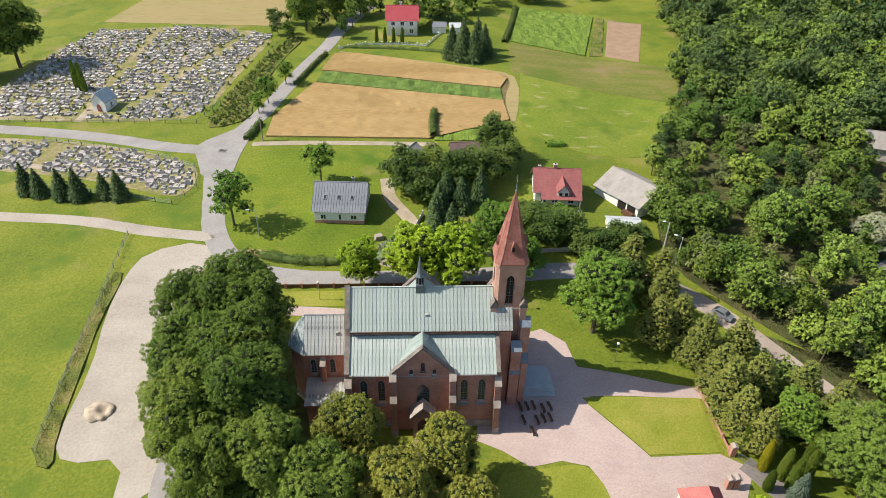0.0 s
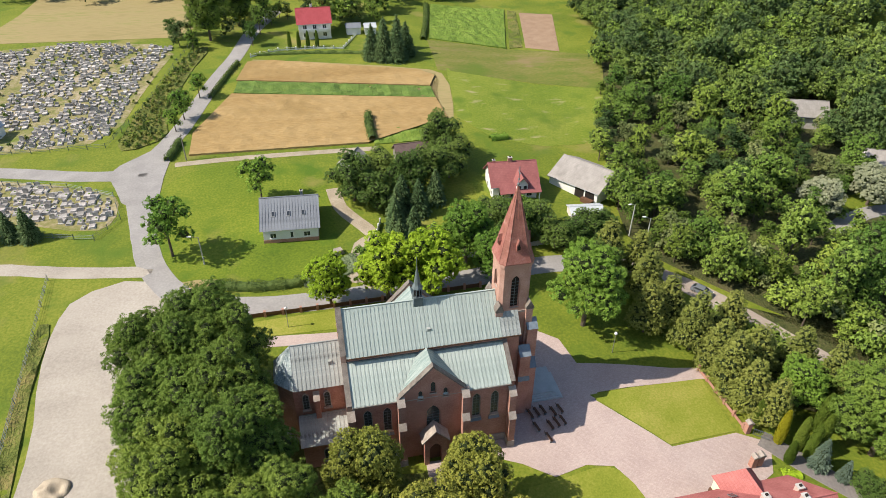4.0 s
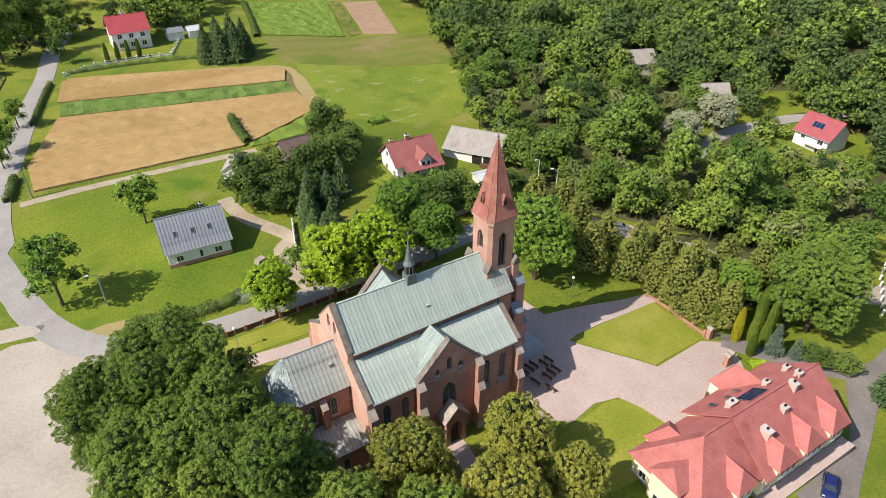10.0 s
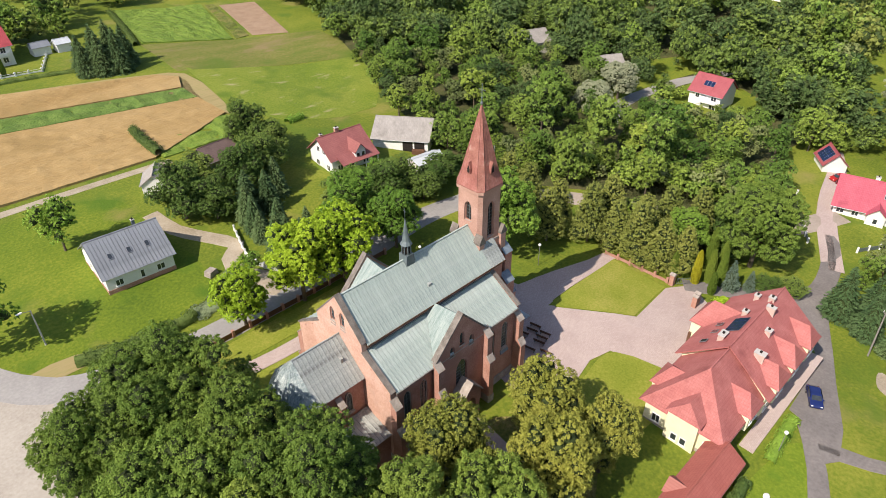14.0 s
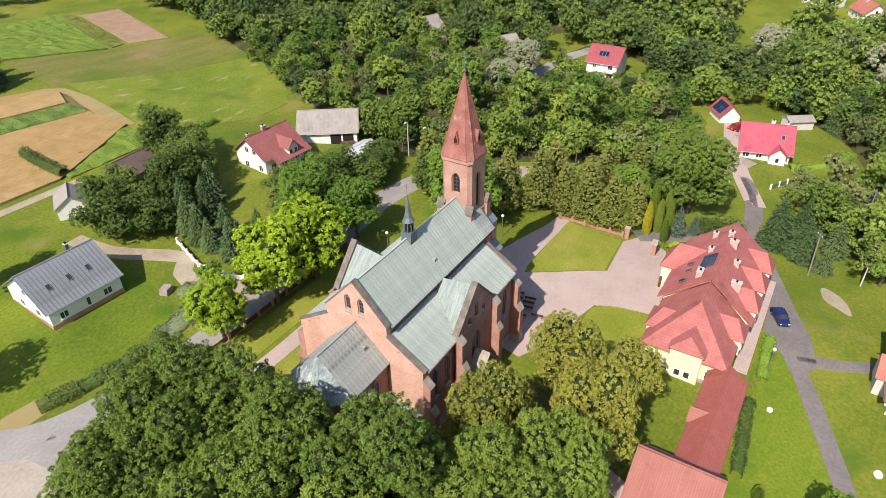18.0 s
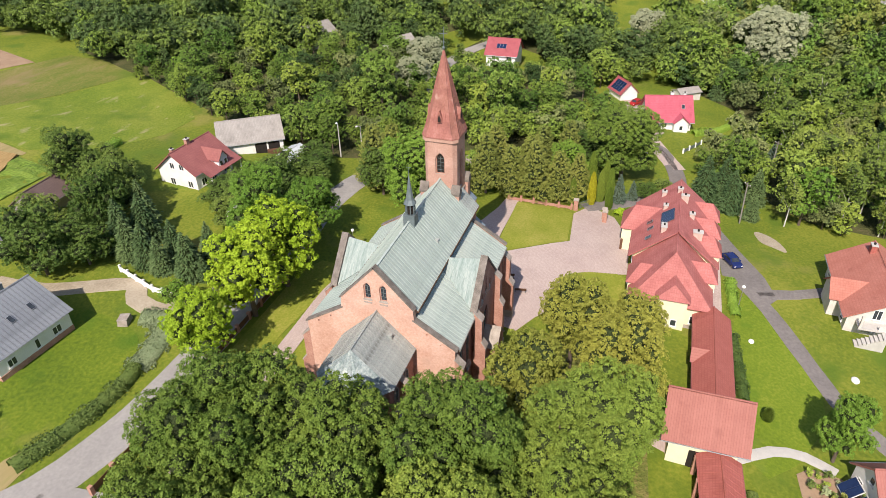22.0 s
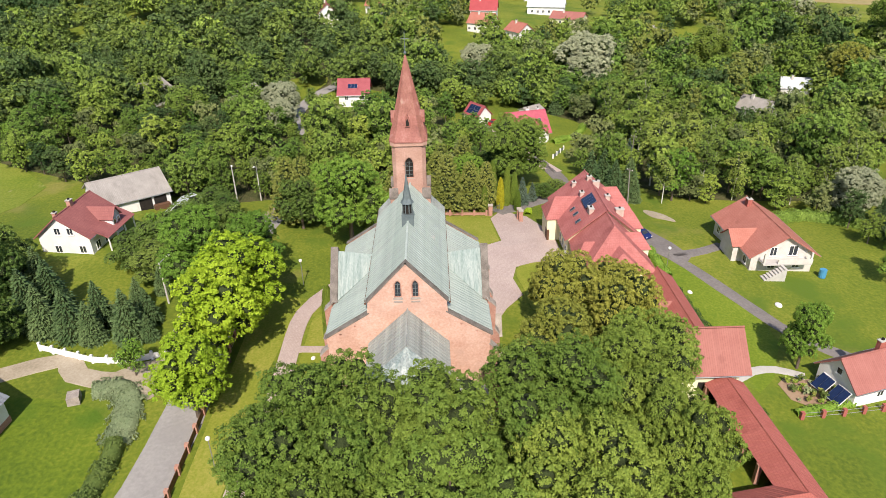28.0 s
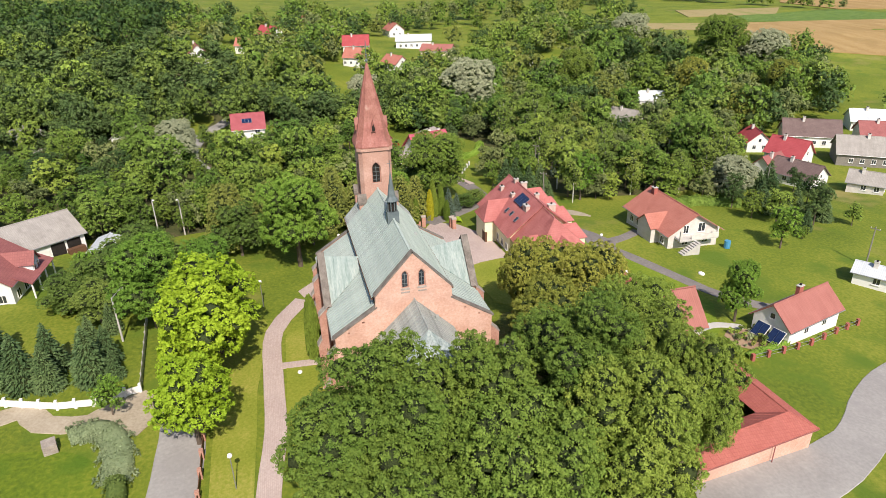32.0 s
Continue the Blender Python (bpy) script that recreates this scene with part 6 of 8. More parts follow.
# village houses beyond the wood, each a house of its own
for x, y, turn, l, w, h, r, wall, roof, lab in [
        (262, -29, 80, 12, 9, 5.0, 4.0, WHITE, ROOF_CRIMSON, "village house with a red roof"), (242, -27, 60, 11, 9, 4.0, 3.6, WHITE, ROOF_ORANGE, "village house with an orange roof"),
        (284, -62, 75, 18, 9, 4.0, 2.5, WHITE, ROOF_WHITE, "long white hall with a pale roof"), (233, -42, 30, 10, 8, 3.4, 3.0, WHITE, ROOF_ORANGE, "white village house among gardens"),
        (257, -68, 60, 15, 9, 3.2, 2.4, CREAM, ROOF_PINK, "low village building with a pink roof"), (228, -100, 20, 10, 8, 4, 3, PLASTER, ROOF_ETERNIT, "grey-roofed village house among trees"),
        (246, 42, 10, 11, 9, 5, 4, WHITE, ROOF_MAROON, "village house at the wood's edge"), (270, 20, 70, 12, 8, 4, 3, WHITE, ROOF_ORANGE, "white village house among gardens"),
        (300, 10, 40, 12, 9, 5, 4, WHITE, ROOF_CRIMSON, "village house with a red roof"), (310, -20, 80, 12, 8, 4, 3.5, PLASTER, ROOF_ETERNIT, "grey-roofed village house among trees"),
        (330, -60, 10, 11, 9, 4, 3.5, WHITE, ROOF_ORANGE, "village house with an orange roof"), (350, -10, 30, 11, 9, 5, 4, WHITE, ROOF_CRIMSON, "village house with a red roof"),
        (86, -127, 25, 10, 8, 4.2, 3.8, WHITE, ROOF_CRIMSON, "white house with a red roof and solar panels"), (104, -130, -20, 9, 7, 3.4, 3.0, WHITE, ROOF_CRIMSON, "white cottage with a red roof"),
        (103, -149, 60, 16, 9, 3.8, 4.0, WHITE, ROOF_BROWN, "white house with a dark brown roof"), (73, -119, 20, 12, 8, 2.8, 3.0, WHITE, ROOF_BROWN, "low house with a dark brown roof"), (80, -116, 110, 8, 7, 2.8, 3.2, WHITE, ROOF_MAROON, "low house wing with a maroon roof"),
        (80, -152, 55, 22, 11, 3.6, 3.8, GREYWOOD, ROOF_ETERNIT, "long grey timber barn roof"), (96, -170, 60, 14, 9, 3.4, 3.4, PLASTER, ROOF_MAROON, "farm building with a rusty roof"),
        (112, -182, 60, 14, 9, 3.4, 3.0, WHITE, ROOF_WHITE, "barn with a pale roof"), (60, -128, 40, 8, 6, 2.8, 2.2, PLASTER, ROOF_ETERNIT, "small grey garden shed"),
        (139, -105, 30, 10, 7, 4.2, 3.0, WHITE, ROOF_ETERNIT, "pale house among the trees"), (163, -129, 70, 9, 6, 4.2, 2.6, WHITE, ROOF_WHITE, "pale house among the trees"),
        (15.5, -86, 35, 8, 5, 2.6, 1.0, WHITE, ROOF_WHITE, "white garage by the lane"), (97, 230, 5, 14, 9, 4, 3, CREAM, ROOF_MAROON, "farmhouse above the bean field"),
        (120, 238, 5, 9, 7, 3, 2.5, WHITE, ROOF_ETERNIT, "outbuilding above the bean field"), (196, -96, 15, 12, 9, 4, 3.4, PLASTER, ROOF_ETERNIT, "grey-roofed house among the trees")]:
    v = thing("village_house", Matrix.Translation((x, y, rise(x, y))) @ pose(0, 0, 0, 0, 0, turn), lab, "house")
    house_block(v, -l / 2, l / 2, -w / 2, w / 2, h, r, wall, roof, over=0.5)
    for side, at in (("s", -w / 2), ("n", w / 2)):
        side_windows(v, side, at, [(k, 1.0, 1.2, 1.3) for k in np.arange(-l / 2 + 1.6, l / 2 - 1, 2.8)])
    side_windows(v, "w", -l / 2, [(-w / 5, 1.0, 1.1, 1.3), (w / 5, 1.0, 1.1, 1.3), (0, h - 0.2, 0.9, 1.1)])
    chimney(v, l * 0.15, 0.6, h + r - 1.2, h + r + 0.8)

# ---- garden and roadside trees ----
rng0 = random.Random(5)
spruce = make_conifer("spruce", 51, 4.0, 12.0, LEAF_SPRUCE, "tall dark green spruce with drooping branches", whorls=30, leaf=0.4)
for k, (x, y, s) in enumerate([(14.8, 39, 0.6), (17.5, 40.5, 0.6), (14.3, 44, 0.68), (18.5, 44.5, 0.75), (15, 47, 0.85), (21, 52, 0.95), (17.5, 53.5, 1.0), (22, 40.5, 0.6), (25.5, 56, 0.9), (15, 36.6, 0.45), (19, 38, 0.6), (15.8, 51, 0.85), (27, 39, 0.5)]):
    plant(spruce, x, y, s * 1.16, 40 * k, group="spruces in the garden")
for k, (x, y, s) in enumerate([(-82.5, 60.5, 1.0), (-79, 59.2, 0.9), (-73.2, 58, 0.98), (-69.2, 57.6, 1.02), (-63.4, 58.2, 0.85), (-59.6, 57.6, 0.95)]):
    plant(spruce, x, y, s, 50 * k, group="firs in front of the cemetery")
for k, (x, y, s) in enumerate([(75, -38, 1.25), (73, -43, 1.1), (79, -42, 1.15), (84, -44, 1.0), (78, -48, 0.95), (88, -47, 1.1), (70.5, -47, 0.7)]):
    plant(spruce, x, y, s, 33 * k, group="spruces behind the rectory")
for k, (x, y, s) in enumerate([(22, 144.5, 1.15), (26, 143, 1.4), (30.5, 142, 1.5), (34, 146, 1.4), (27, 149, 1.5), (32, 152, 1.45), (23, 150, 1.2)]):
    plant(spruce, x, y, s, 71 * k, group="spruces beside the farmhouse")
for k, (x, y, s) in enumerate([(54, -92, 0.9), (60, -96, 1.0), (66, -104, 1.1), (50, -98, 0.8)]):
    plant(spruce, x, y, s, 61 * k, group="spruces by the lane")
blue = make_conifer("blue_spruce", 52, 2.3, 8.5, LEAF_BLUE, "blue-grey spruce with stiff tiers", whorls=24, leaf=0.34)
for k, (x, y, s) in enumerate([(67.5, -22, 0.75), (70, -24.5, 0.7), (94, -52, 1.15), (91, -58, 1.0), (101, -56, 0.9)]):
    plant(blue, x, y, s, 80 * k)
thuja = make_column("thuja", 53, 0.78, 5.6, LEAF_THUJA, "slim green columnar thuja")
for k, (x, y, s, tall) in enumerate([(62.5, -13.5, 1.0, 1.0), (65, -15, 1.1, 1.1), (66.5, -18.5, 1.05, 1.15), (63.5, -20.5, 0.9, 0.9), (70, -19, 1.1, 1.2), (72, -16, 1.2, 1.2)]):
    plant(thuja, x, y, s, 40 * k, tall, group="thujas by the gate")
plant(thuja, 14, 11.3, 1.35, 10, 1.25, label="tall clipped thuja against the church wall")
for k in range(4):
    plant(thuja, -4.0 + 3.1 * k, 159.5, 0.85, 30 * k, 1.15, group="thujas before the farmhouse")
for k, (x, y) in enumerate([(-94, 118.5), (-91.5, 117)]):
    plant(thuja, x, y, 1.2, 25 * k, 1.35, label="dark columnar cypress beside the chapel", group="cypresses by the chapel")
gold = make_column("golden_thuja", 54, 0.7, 6.2, LEAF_GOLD, "bright golden-yellow columnar thuja")
plant(gold, 64.2, -17.0, 1.1, 0)
plant(thuja, 67.2, -20.2, 1.05, 50, 1.2, group="thujas by the gate")
plant(thuja, 14.5, -45.5, 0.9, 15, 0.4, label="low clipped evergreen shrub", group="shrubs along the arcade")

walnut = make_tree("walnut_tree", 61, 5.2, 12.0, 1.6, LEAF_OLD, "spreading dark green walnut tree", count=26, leaf=0.24, density=34, trunk=0.35)
for k, (x, y, s, tall) in enumerate([(7.5, 60, 0.95, 1.0), (12, 56, 0.8, 0.9), (31, 75, 1.0, 1.1), (26, 62, 0.95, 1.0), (20, 60, 0.9, 1.1), (30, 41, 0.7, 0.8), (34, 46, 0.65, 0.75), (39, 47.5, 0.55, 0.7), (31, 66, 0.8, 0.9), (37, 42, 0.8, 0.85), (39.5, 38.5, 0.85, 0.9), (43, 39, 0.85, 0.9), (33.5, 70, 0.8, 0.9), (14, 66, 0.85, 0.9), (55, 38, 0.7, 0.8), (60, 40, 0.6, 0.7), (51, 21.5, 0.85, 1.05), (46.5, 34.5, 0.7, 0.75), (50, 36, 0.7, 0.75)]):
    plant(walnut, x, y, s, 53 * k, tall)
young = make_tree("young_tree", 62, 2.6, 7.2, 1.2, LEAF_MAPLE, "young broad-leaved tree with an open crown", count=16, leaf=0.2, density=40, trunk=0.16, clump=0.5)
for k, (x, y, s) in enumerate([(-13.2, 64.7, 1.5), (-30.6, 46.4, 1.25), (38, 43, 0.6), (43, 44.5, 0.6), (33, -80, 0.8), (-31, 123, 0.7), (-34, 109, 0.8), (-35.5, 102, 0.6), (7, 35.5, 0.5), (92, 98, 0.7)]):
    plant(young, x, y, s, 87 * k)
plant(maple, 31, 25.5, 0.72, 70, 1.0, label="green maple between church and road")
plant(maple, 10.2, -52.4, 0.45, 50, 1.4, label="dense oval tree beside the garden path")
row = make_tree("row_lime", 63, 3.6, 10.5, 1.2, LEAF_ROW, "olive-green conical lime in a row along the square", leaf=0.22, density=34, clump=0.65, shape=lobes_cone(3.8, 12.0, 0.8, 26), trunk=0.25)
for k, (x, y, s) in enumerate([(54, 8.5, 0.95), (58.5, 9.5, 0.95), (57.5, 16, 1.1), (60.5, 3.5, 1.0), (62.5, -1, 0.95), (61.8, -6, 1.0), (62.5, -10.5, 0.95), (66.5, 3, 1.0), (67.5, -4, 1.05), (53, 24, 1.1), (59, 22.5, 1.05), (64.5, -14, 0.8), (75, -5, 1.0), (78, -10, 0.95)]):
    plant(row, x, y, s, 47 * k, (0.95, 1.08, 1.0, 1.12)[k % 4], group="lime row along the square")
for k, (x, y, s) in enumerate([(71, -11, 0.6)]):
    plant(maple, x, y, s, 99 * k, label="broad green maple behind the rectory gate")
willow = make_tree("silver_willow", 64, 8.0, 17.0, 2.0, LEAF_SILVER, "great silver-grey willow above the houses", count=40, leaf=0.3, density=34, clump=1.1, trunk=0.6)
plant(willow, 161, -55.5, 1.22, 0)
plant(willow, 64.5, -92, 0.5, 200, label="grey-green willow behind the unfinished house")
plant(willow, 196, -205, 0.95, 120, label="grey-green willow at the edge of the fields")
plant(willow, 250, -168, 0.9, 20, label="grey-green willow at the edge of the fields")
plant(willow, 128, 40, 0.5, 80, label="silvery willow by the lane")
plant(willow, 112, 38, 0.45, 140, label="silvery willow by the lane")
plant(willow, 176, -20, 0.6, 30, label="silvery willow in the wood")
for k, (x, y, s, tall) in enumerate([(86, -19, 0.8, 0.9), (82, -13, 0.75, 0.9), (76, -17, 0.6, 0.8), (72, -27, 0.5, 0.6), (74.5, -30, 0.5, 0.6)]):
    plant(walnut, x, y, s, 31 * k, tall, label="broad mid-green tree behind the rectory gate")
plant(lime_b, 77.5, -21.5, 1.0, 130, 0.95, label="broad yellow-green tree behind the rectory gate", group="")
birch = make_tree("birch", 65, 2.9, 12.0, 2.2, LEAF_BIRCH, "slender birch with pale bark", count=15, leaf=0.2, density=34, trunk=0.14, clump=0.5, bark=BIRCHBARK)

for k, (x, y, s) in enumerate([(76, -64, 1.1), (80, -68, 1.0), (84, -62, 1.2), (73, -70, 0.9), (88, -70, 1.15), (79, -75, 1.0)]):
    plant(birch, x, y, s, 71 * k, group="birches by the meadow")
plant(young, 72, -56, 1.1, 40, label="round young tree at the meadow's edge")

# ---- the wood ----
WOOD_EDGE = [(62, 34), (65, 48), (70, 66), (79, 88), (93, 120), (105, 153), (116, 215), (135, 340), (420, 340), (420, 60), (240, 55), (225, 8), (175, -12), (140, -6), (112, -8), (94, -12), (86, 4), (77, 14)]
SE_WOOD = [(70, -50), (96, -48), (128, -52), (150, -30), (180, -22), (222, -18), (222, -60), (215, -110), (262, -150), (235, -185), (190, -215), (150, -200), (122, -160), (100, -112), (72, -100), (66, -78)]
FAR_WOOD = [(-160, 240), (-20, 215), (40, 235), (90, 260), (140, 330), (140, 600), (-400, 600), (-400, 300)]
CLEAR = [(62, 27, 5), (66, 24, 5.5), (70, 19.5, 5.5), (73.5, 14.5, 5.5), (77, 8, 5.5), (80, 3, 5), (82.5, -1.5, 5), (85.5, -6, 5), (147, 21, 9), (140.5, 83, 9), (134, 74, 7), (144.5, 55, 6), (137, 48, 3), (136, 22, 6), (128, 26, 4), (116, 41, 4), (140, 40, 5), (118, -30, 9), (132, -17, 7), (138, -34, 5), (161, -55.5, 9), (128, 40, 4), (152, 36, 7), (165, 30, 7), (132, 37, 5), (122, 36, 5), (112, 32, 4), (185, 24, 5), (139, -105, 7), (163, -129, 6), (196, -96, 8), (105, -148, 12), (104, -130, 8), (86, -127, 9), (112, -182, 10), (78, -60, 5), (160, 48, 7), (228, -100, 8), (135, 62, 7), (105, -25, 6), (95, -30, 6), (86, -33, 5), (67, 22, 4), (72, 16, 4.2), (76, 11, 4.2), (79, 6.5, 4.2), (83, 0, 4.2), (86, -5, 4), (91, -13, 4), (97, -22, 4), (77.5, -21.5, 6)]
kinds = []
for k, (r, h, leaf_mat, cnt) in enumerate([(4.4, 13.5, LEAF_FOREST, 17), (3.6, 12.0, LEAF_DEEP, 14), (5.0, 15.0, LEAF_FOREST, 20), (4.0, 12.5, LEAF_LIME, 16), (3.6, 11.0, LEAF_FOREST, 13), (4.2, 13.0, LEAF_DEEP, 16), (3.8, 11.5, LEAF_FRESH, 15), (3.9, 10.5, LEAF_GREY, 15)]):
    kinds.append(make_tree("wood_tree", 70 + k, r, h, 1.0, leaf_mat, "leafy tree of the dense mixed wood", count=cnt, leaf=0.31, density=19.0, trunk=0.22, clump=0.95, loose=0.6))
for k, (x, y, s) in enumerate([(45, -89, 0.62), (42, -96, 0.7), (49, -86, 0.55), (57, -87, 0.7), (64, -84, 0.75), (70, -80, 0.8), (76, -76, 0.85), (47, -102, 0.75), (40, -104, 0.7), (62, -91, 0.8), (36, -88, 0.45), (52, -106, 0.8), (70, -92, 0.9), (76, -86, 0.95), (77, -101, 0.7), (112, -126, 1.3), (124, -121, 1.2), (57, -97, 0.8), (49, -96, 0.7), (56, -107, 0.85), (70, -97, 0.8), (82, -95, 0.95), (104, -115, 0.8), (90, -110, 0.75), (96, -118, 0.7), (66, -112, 0.7), (84, -104, 0.7)]):
    plant(kinds[(0, 5, 3, 1, 7, 6, 2, 0)[k % 8]], x, y, s, 37 * k, 1.0, group="trees between the meadow and the farms", label="leafy tree between the meadow and the farms")
for k, (x, y, s) in enumerate([(47, -93, 0.75), (44, -100, 0.85), (51, -91, 0.7), (40, -92, 0.6)]):
    plant(spruce, x, y, s, 37 * k, 1.0, group="spruces by the lane")
for k, (x, y, s) in enumerate([(133, 53, 1.0), (138, 44, 0.7), (130, 47, 0.9), (134, 66, 1.05), (129, 74, 1.1), (139, 72, 0.9)]):
    plant(kinds[(2, 6, 3, 0, 5, 7)[k]], x, y, s, 63 * k, 1.0, group="trees of the wood")
plant(lime_d, 170, -100, 1.05, 15, 1.0, label="towering dark green tree above the houses", group="")
plant(lime_b, 201, -186, 1.5, 40, 1.0, label="great dark oak standing out against the fields", group="")
for k, (x, y, s) in enumerate([(156, -142, 1.3), (151, -178, 1.2), (115, -131, 1.0)]):
    plant(olive, x, y, s, 70 * k, 1.0, label="brownish-green broad tree beyond the houses", group="")
# sunny strips of low growth beside houses and lanes: place, way it runs, half width, rise
LOW = [(139, -105, -0.87, 0.49, 6, 0.24), (163, -129, -0.85, 0.52, 5, 0.22), (118, -152, -0.82, 0.57, 4, 0.26), (65.5, 23.8, -0.62, -0.78, 5, 0.75), (69.9, 19.6, -0.62, -0.78, 5, 0.75), (147, 21, -0.914, -0.407, 6, 0.33), (147, 21, -0.985, -0.172, 6, 0.27), (147, 21, -1.0, -0.04, 5, 0.24), (132, 37.5, -0.96, -0.27, 5, 0.28), (152, 35.5, -0.96, -0.27, 4, 0.28), (114, -29, -0.982, 0.189, 7, 0.24), (114, -29, -0.997, 0.06, 7, 0.27), (72, 16.5, -0.62, -0.78, 5, 0.75), (79, 6.5, -0.62, -0.78, 5, 0.75), (86, -5, -0.7, -0.71, 5, 0.72), (91, -13, -0.76, -0.65, 5, 0.7), (96, -21, -0.8, -0.6, 5, 0.68)]


def tallest(x, y):
    """How tall a tree of the wood may grow at this place."""
    h = 40.0
    for a, b, dx, dy, half, up in LOW:
        along, across = (x - a) * dx + (y - b) * dy, abs((x - a) * dy - (y - b) * dx)
        if -3 < along < 45 and across < half + 2:
            h = min(h, 2.4 + up * max(0.0, along))
    return h


near_spots, far_spots = [], []


def scatter(poly, step, seed):
    rg = random.Random(seed)
    x0, x1 = min(p[0] for p in poly), max(p[0] for p in poly)
    y0, y1 = min(p[1] for p in poly), max(p[1] for p in poly)
    y, odd = y0, 0
    while y < y1:
        x = x0 + odd * step / 2
        while x < x1:
            px, py = x + rg.uniform(-0.33, 0.33) * step, y + rg.uniform(-0.33, 0.33) * step
            if inside(px, py, poly) and all((px - a) ** 2 + (py - b) ** 2 > c * c for a, b, c in CLEAR):
                yield px, py, rg
            x += step
        y, odd = y + step * 0.87, 1 - odd


GATE_WOOD = [(65.5, 3), (66.5, -9), (74, -12), (86, -21), (97, -22), (108, -14), (112, -8), (94, -12), (86, 4), (77, 14), (70, 12)]
HOUSE_WOOD = [(126, -6), (152, -6), (162, -30), (152, -50), (130, -48), (143, -38), (142, -22)]
LANE_WOOD = [(82, -37), (92, -38), (104, -44), (112, -50), (96, -50), (80, -50)]
for poly, seed in ((WOOD_EDGE, 1), (SE_WOOD, 2), (GATE_WOOD, 4), (HOUSE_WOOD, 5), (LANE_WOOD, 6)):
    for x, y, rg in scatter(poly, 6.4, seed):
        near = x < 175 and y < 190 and y > -125
        if near:
            size = min(rg.choice((0.7, 0.8, 0.85, 0.95, 1.05, 1.15, 1.3)) * rg.uniform(0.93, 1.07) * (0.75 if 105 < x < 150 and 0 < y < 45 else 1.0), tallest(x, y) / 13.0)
            if size > 0.16:
                near_spots.append((x, y, rg.random(), size, rg.uniform(0, 360)))
        elif rg.random() < 0.38:
            far_spots.append((x, y, rg.random(), rg.uniform(0.95, 1.4), rg.uniform(0, 360)))
for x, y, rg in scatter(FAR_WOOD, 12.0, 3):
    if x > -220 and y < 420:
        far_spots.append((x, y, rg.random(), rg.uniform(0.95, 1.3), rg.uniform(0, 360)))
near_spots.sort(key=lambda s: (s[0] + 10) ** 2 + (s[1]) ** 2)
for i, (x, y, u, s, a) in enumerate(near_spots[:290]):
    if inside(x, y, SE_WOOD) and u < 0.52:
        plant(birch if u < 0.42 else spruce, x, y, s * (1.0 if u < 0.42 else 0.85), a, 1.0, group="trees of the wood")
    else:
        if x < 115 and -40 < y < 45:          # light trees along the road
            k = kinds[(0, 6, 3, 7, 2, 6, 4, 3)[int(u * 7.999)]]
        elif y > -40:                         # the darker old wood
            k = kinds[(0, 1, 2, 5, 3, 6, 3, 7)[int(u * 7.999)]]
        else:
            k = kinds[(6, 3, 6, 7, 7, 6, 3, 4)[int(u * 7.999)]]
        plant(k, x, y, s, a, rng0.uniform(0.85, 1.15), group="trees of the wood")
mid_spots = [(x, y, u, s * 1.08, a) for x, y, u, s, a in near_spots[290:]]


def canopy(name, spots, label, mats, seed, count=11, leaf=0.46, density=7.6, clump=1.2, rough_core=(4, 5), category="wood"):
    """Trees or shrubs too many to count, as one mesh: a few lobed crowns, turned and scaled."""
    rng = np.random.default_rng(seed)
    forms = [crown_arrays(rng, lobes_crown(rng, 4.7, 11.4, 0.5, count), leaf, density, 0.66, clump, 0.55, rough_core) for _ in range(5)]
    verts, faces, slots, base = [], [], [], 0
    for i, (x, y, u, s, a) in enumerate(spots):
        v, f, inner = forms[i % 5]
        c, w, tall = math.cos(a * 3 + i), math.sin(a * 3 + i), s * (0.8 + 0.4 * u)
        p = np.stack([s * (v[:, 0] * c - v[:, 1] * w), s * (v[:, 0] * w + v[:, 1] * c), tall * v[:, 2]], 1)
        verts.append(p + np.array((x, y, rise(x, y))))
        faces.append(f + base)
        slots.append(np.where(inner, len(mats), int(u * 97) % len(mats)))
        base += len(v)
    me = np_mesh(name, np.concatenate(verts), np.concatenate(faces), [*mats, SHADED_INNER_LEAVES], np.concatenate(slots))
    return tagged(new(name, me), label, category, kind="stuff")


OLD_WOOD = [LEAF_OLD, LEAF_DEEP, LEAF_OLD, LEAF_DEEP, LEAF_OLD, LEAF_FOREST, LEAF_DEEP]
GARDENS = [LEAF_FOREST, LEAF_GREY, LEAF_FRESH, LEAF_DEEP, LEAF_LIME, LEAF_ROW, LEAF_BIRCH, LEAF_FOREST]
canopy("mid_wood", [p for p in mid_spots if p[1] > -30], "dense mixed wood behind the church, one canopy", OLD_WOOD, 20)
canopy("mid_wood", [p for p in mid_spots if p[1] <= -30], "light mixed wood beyond the rectory, one canopy", GARDENS, 21)
closer = [sp for sp in far_spots if sp[0] < 250 and -215 < sp[1] < 150]
canopy("mid_wood", [p for p in closer if p[1] > 15], "old mixed wood climbing the hill", OLD_WOOD, 30, 9, 0.6, 5.0, 1.4)
canopy("mid_wood", [p for p in closer if p[1] <= 15], "mixed wood and gardens between the houses", GARDENS, 31, 9, 0.6, 5.0, 1.4)
far_off = [sp for sp in far_spots if sp not in closer]
canopy("far_wood", [p for p in far_off if p[1] > 15], "distant dark wood on the hill", [LEAF_DEEP, LEAF_OLD, LEAF_DEEP], 1, 5, 0.9, 1.8, 2.0, (3, 4))
canopy("far_wood", [p for p in far_off if p[1] <= 15], "distant mixed trees in many greens", GARDENS, 2, 5, 1.0, 1.6, 2.0, (3, 4))
rg = random.Random(9)
spots = []
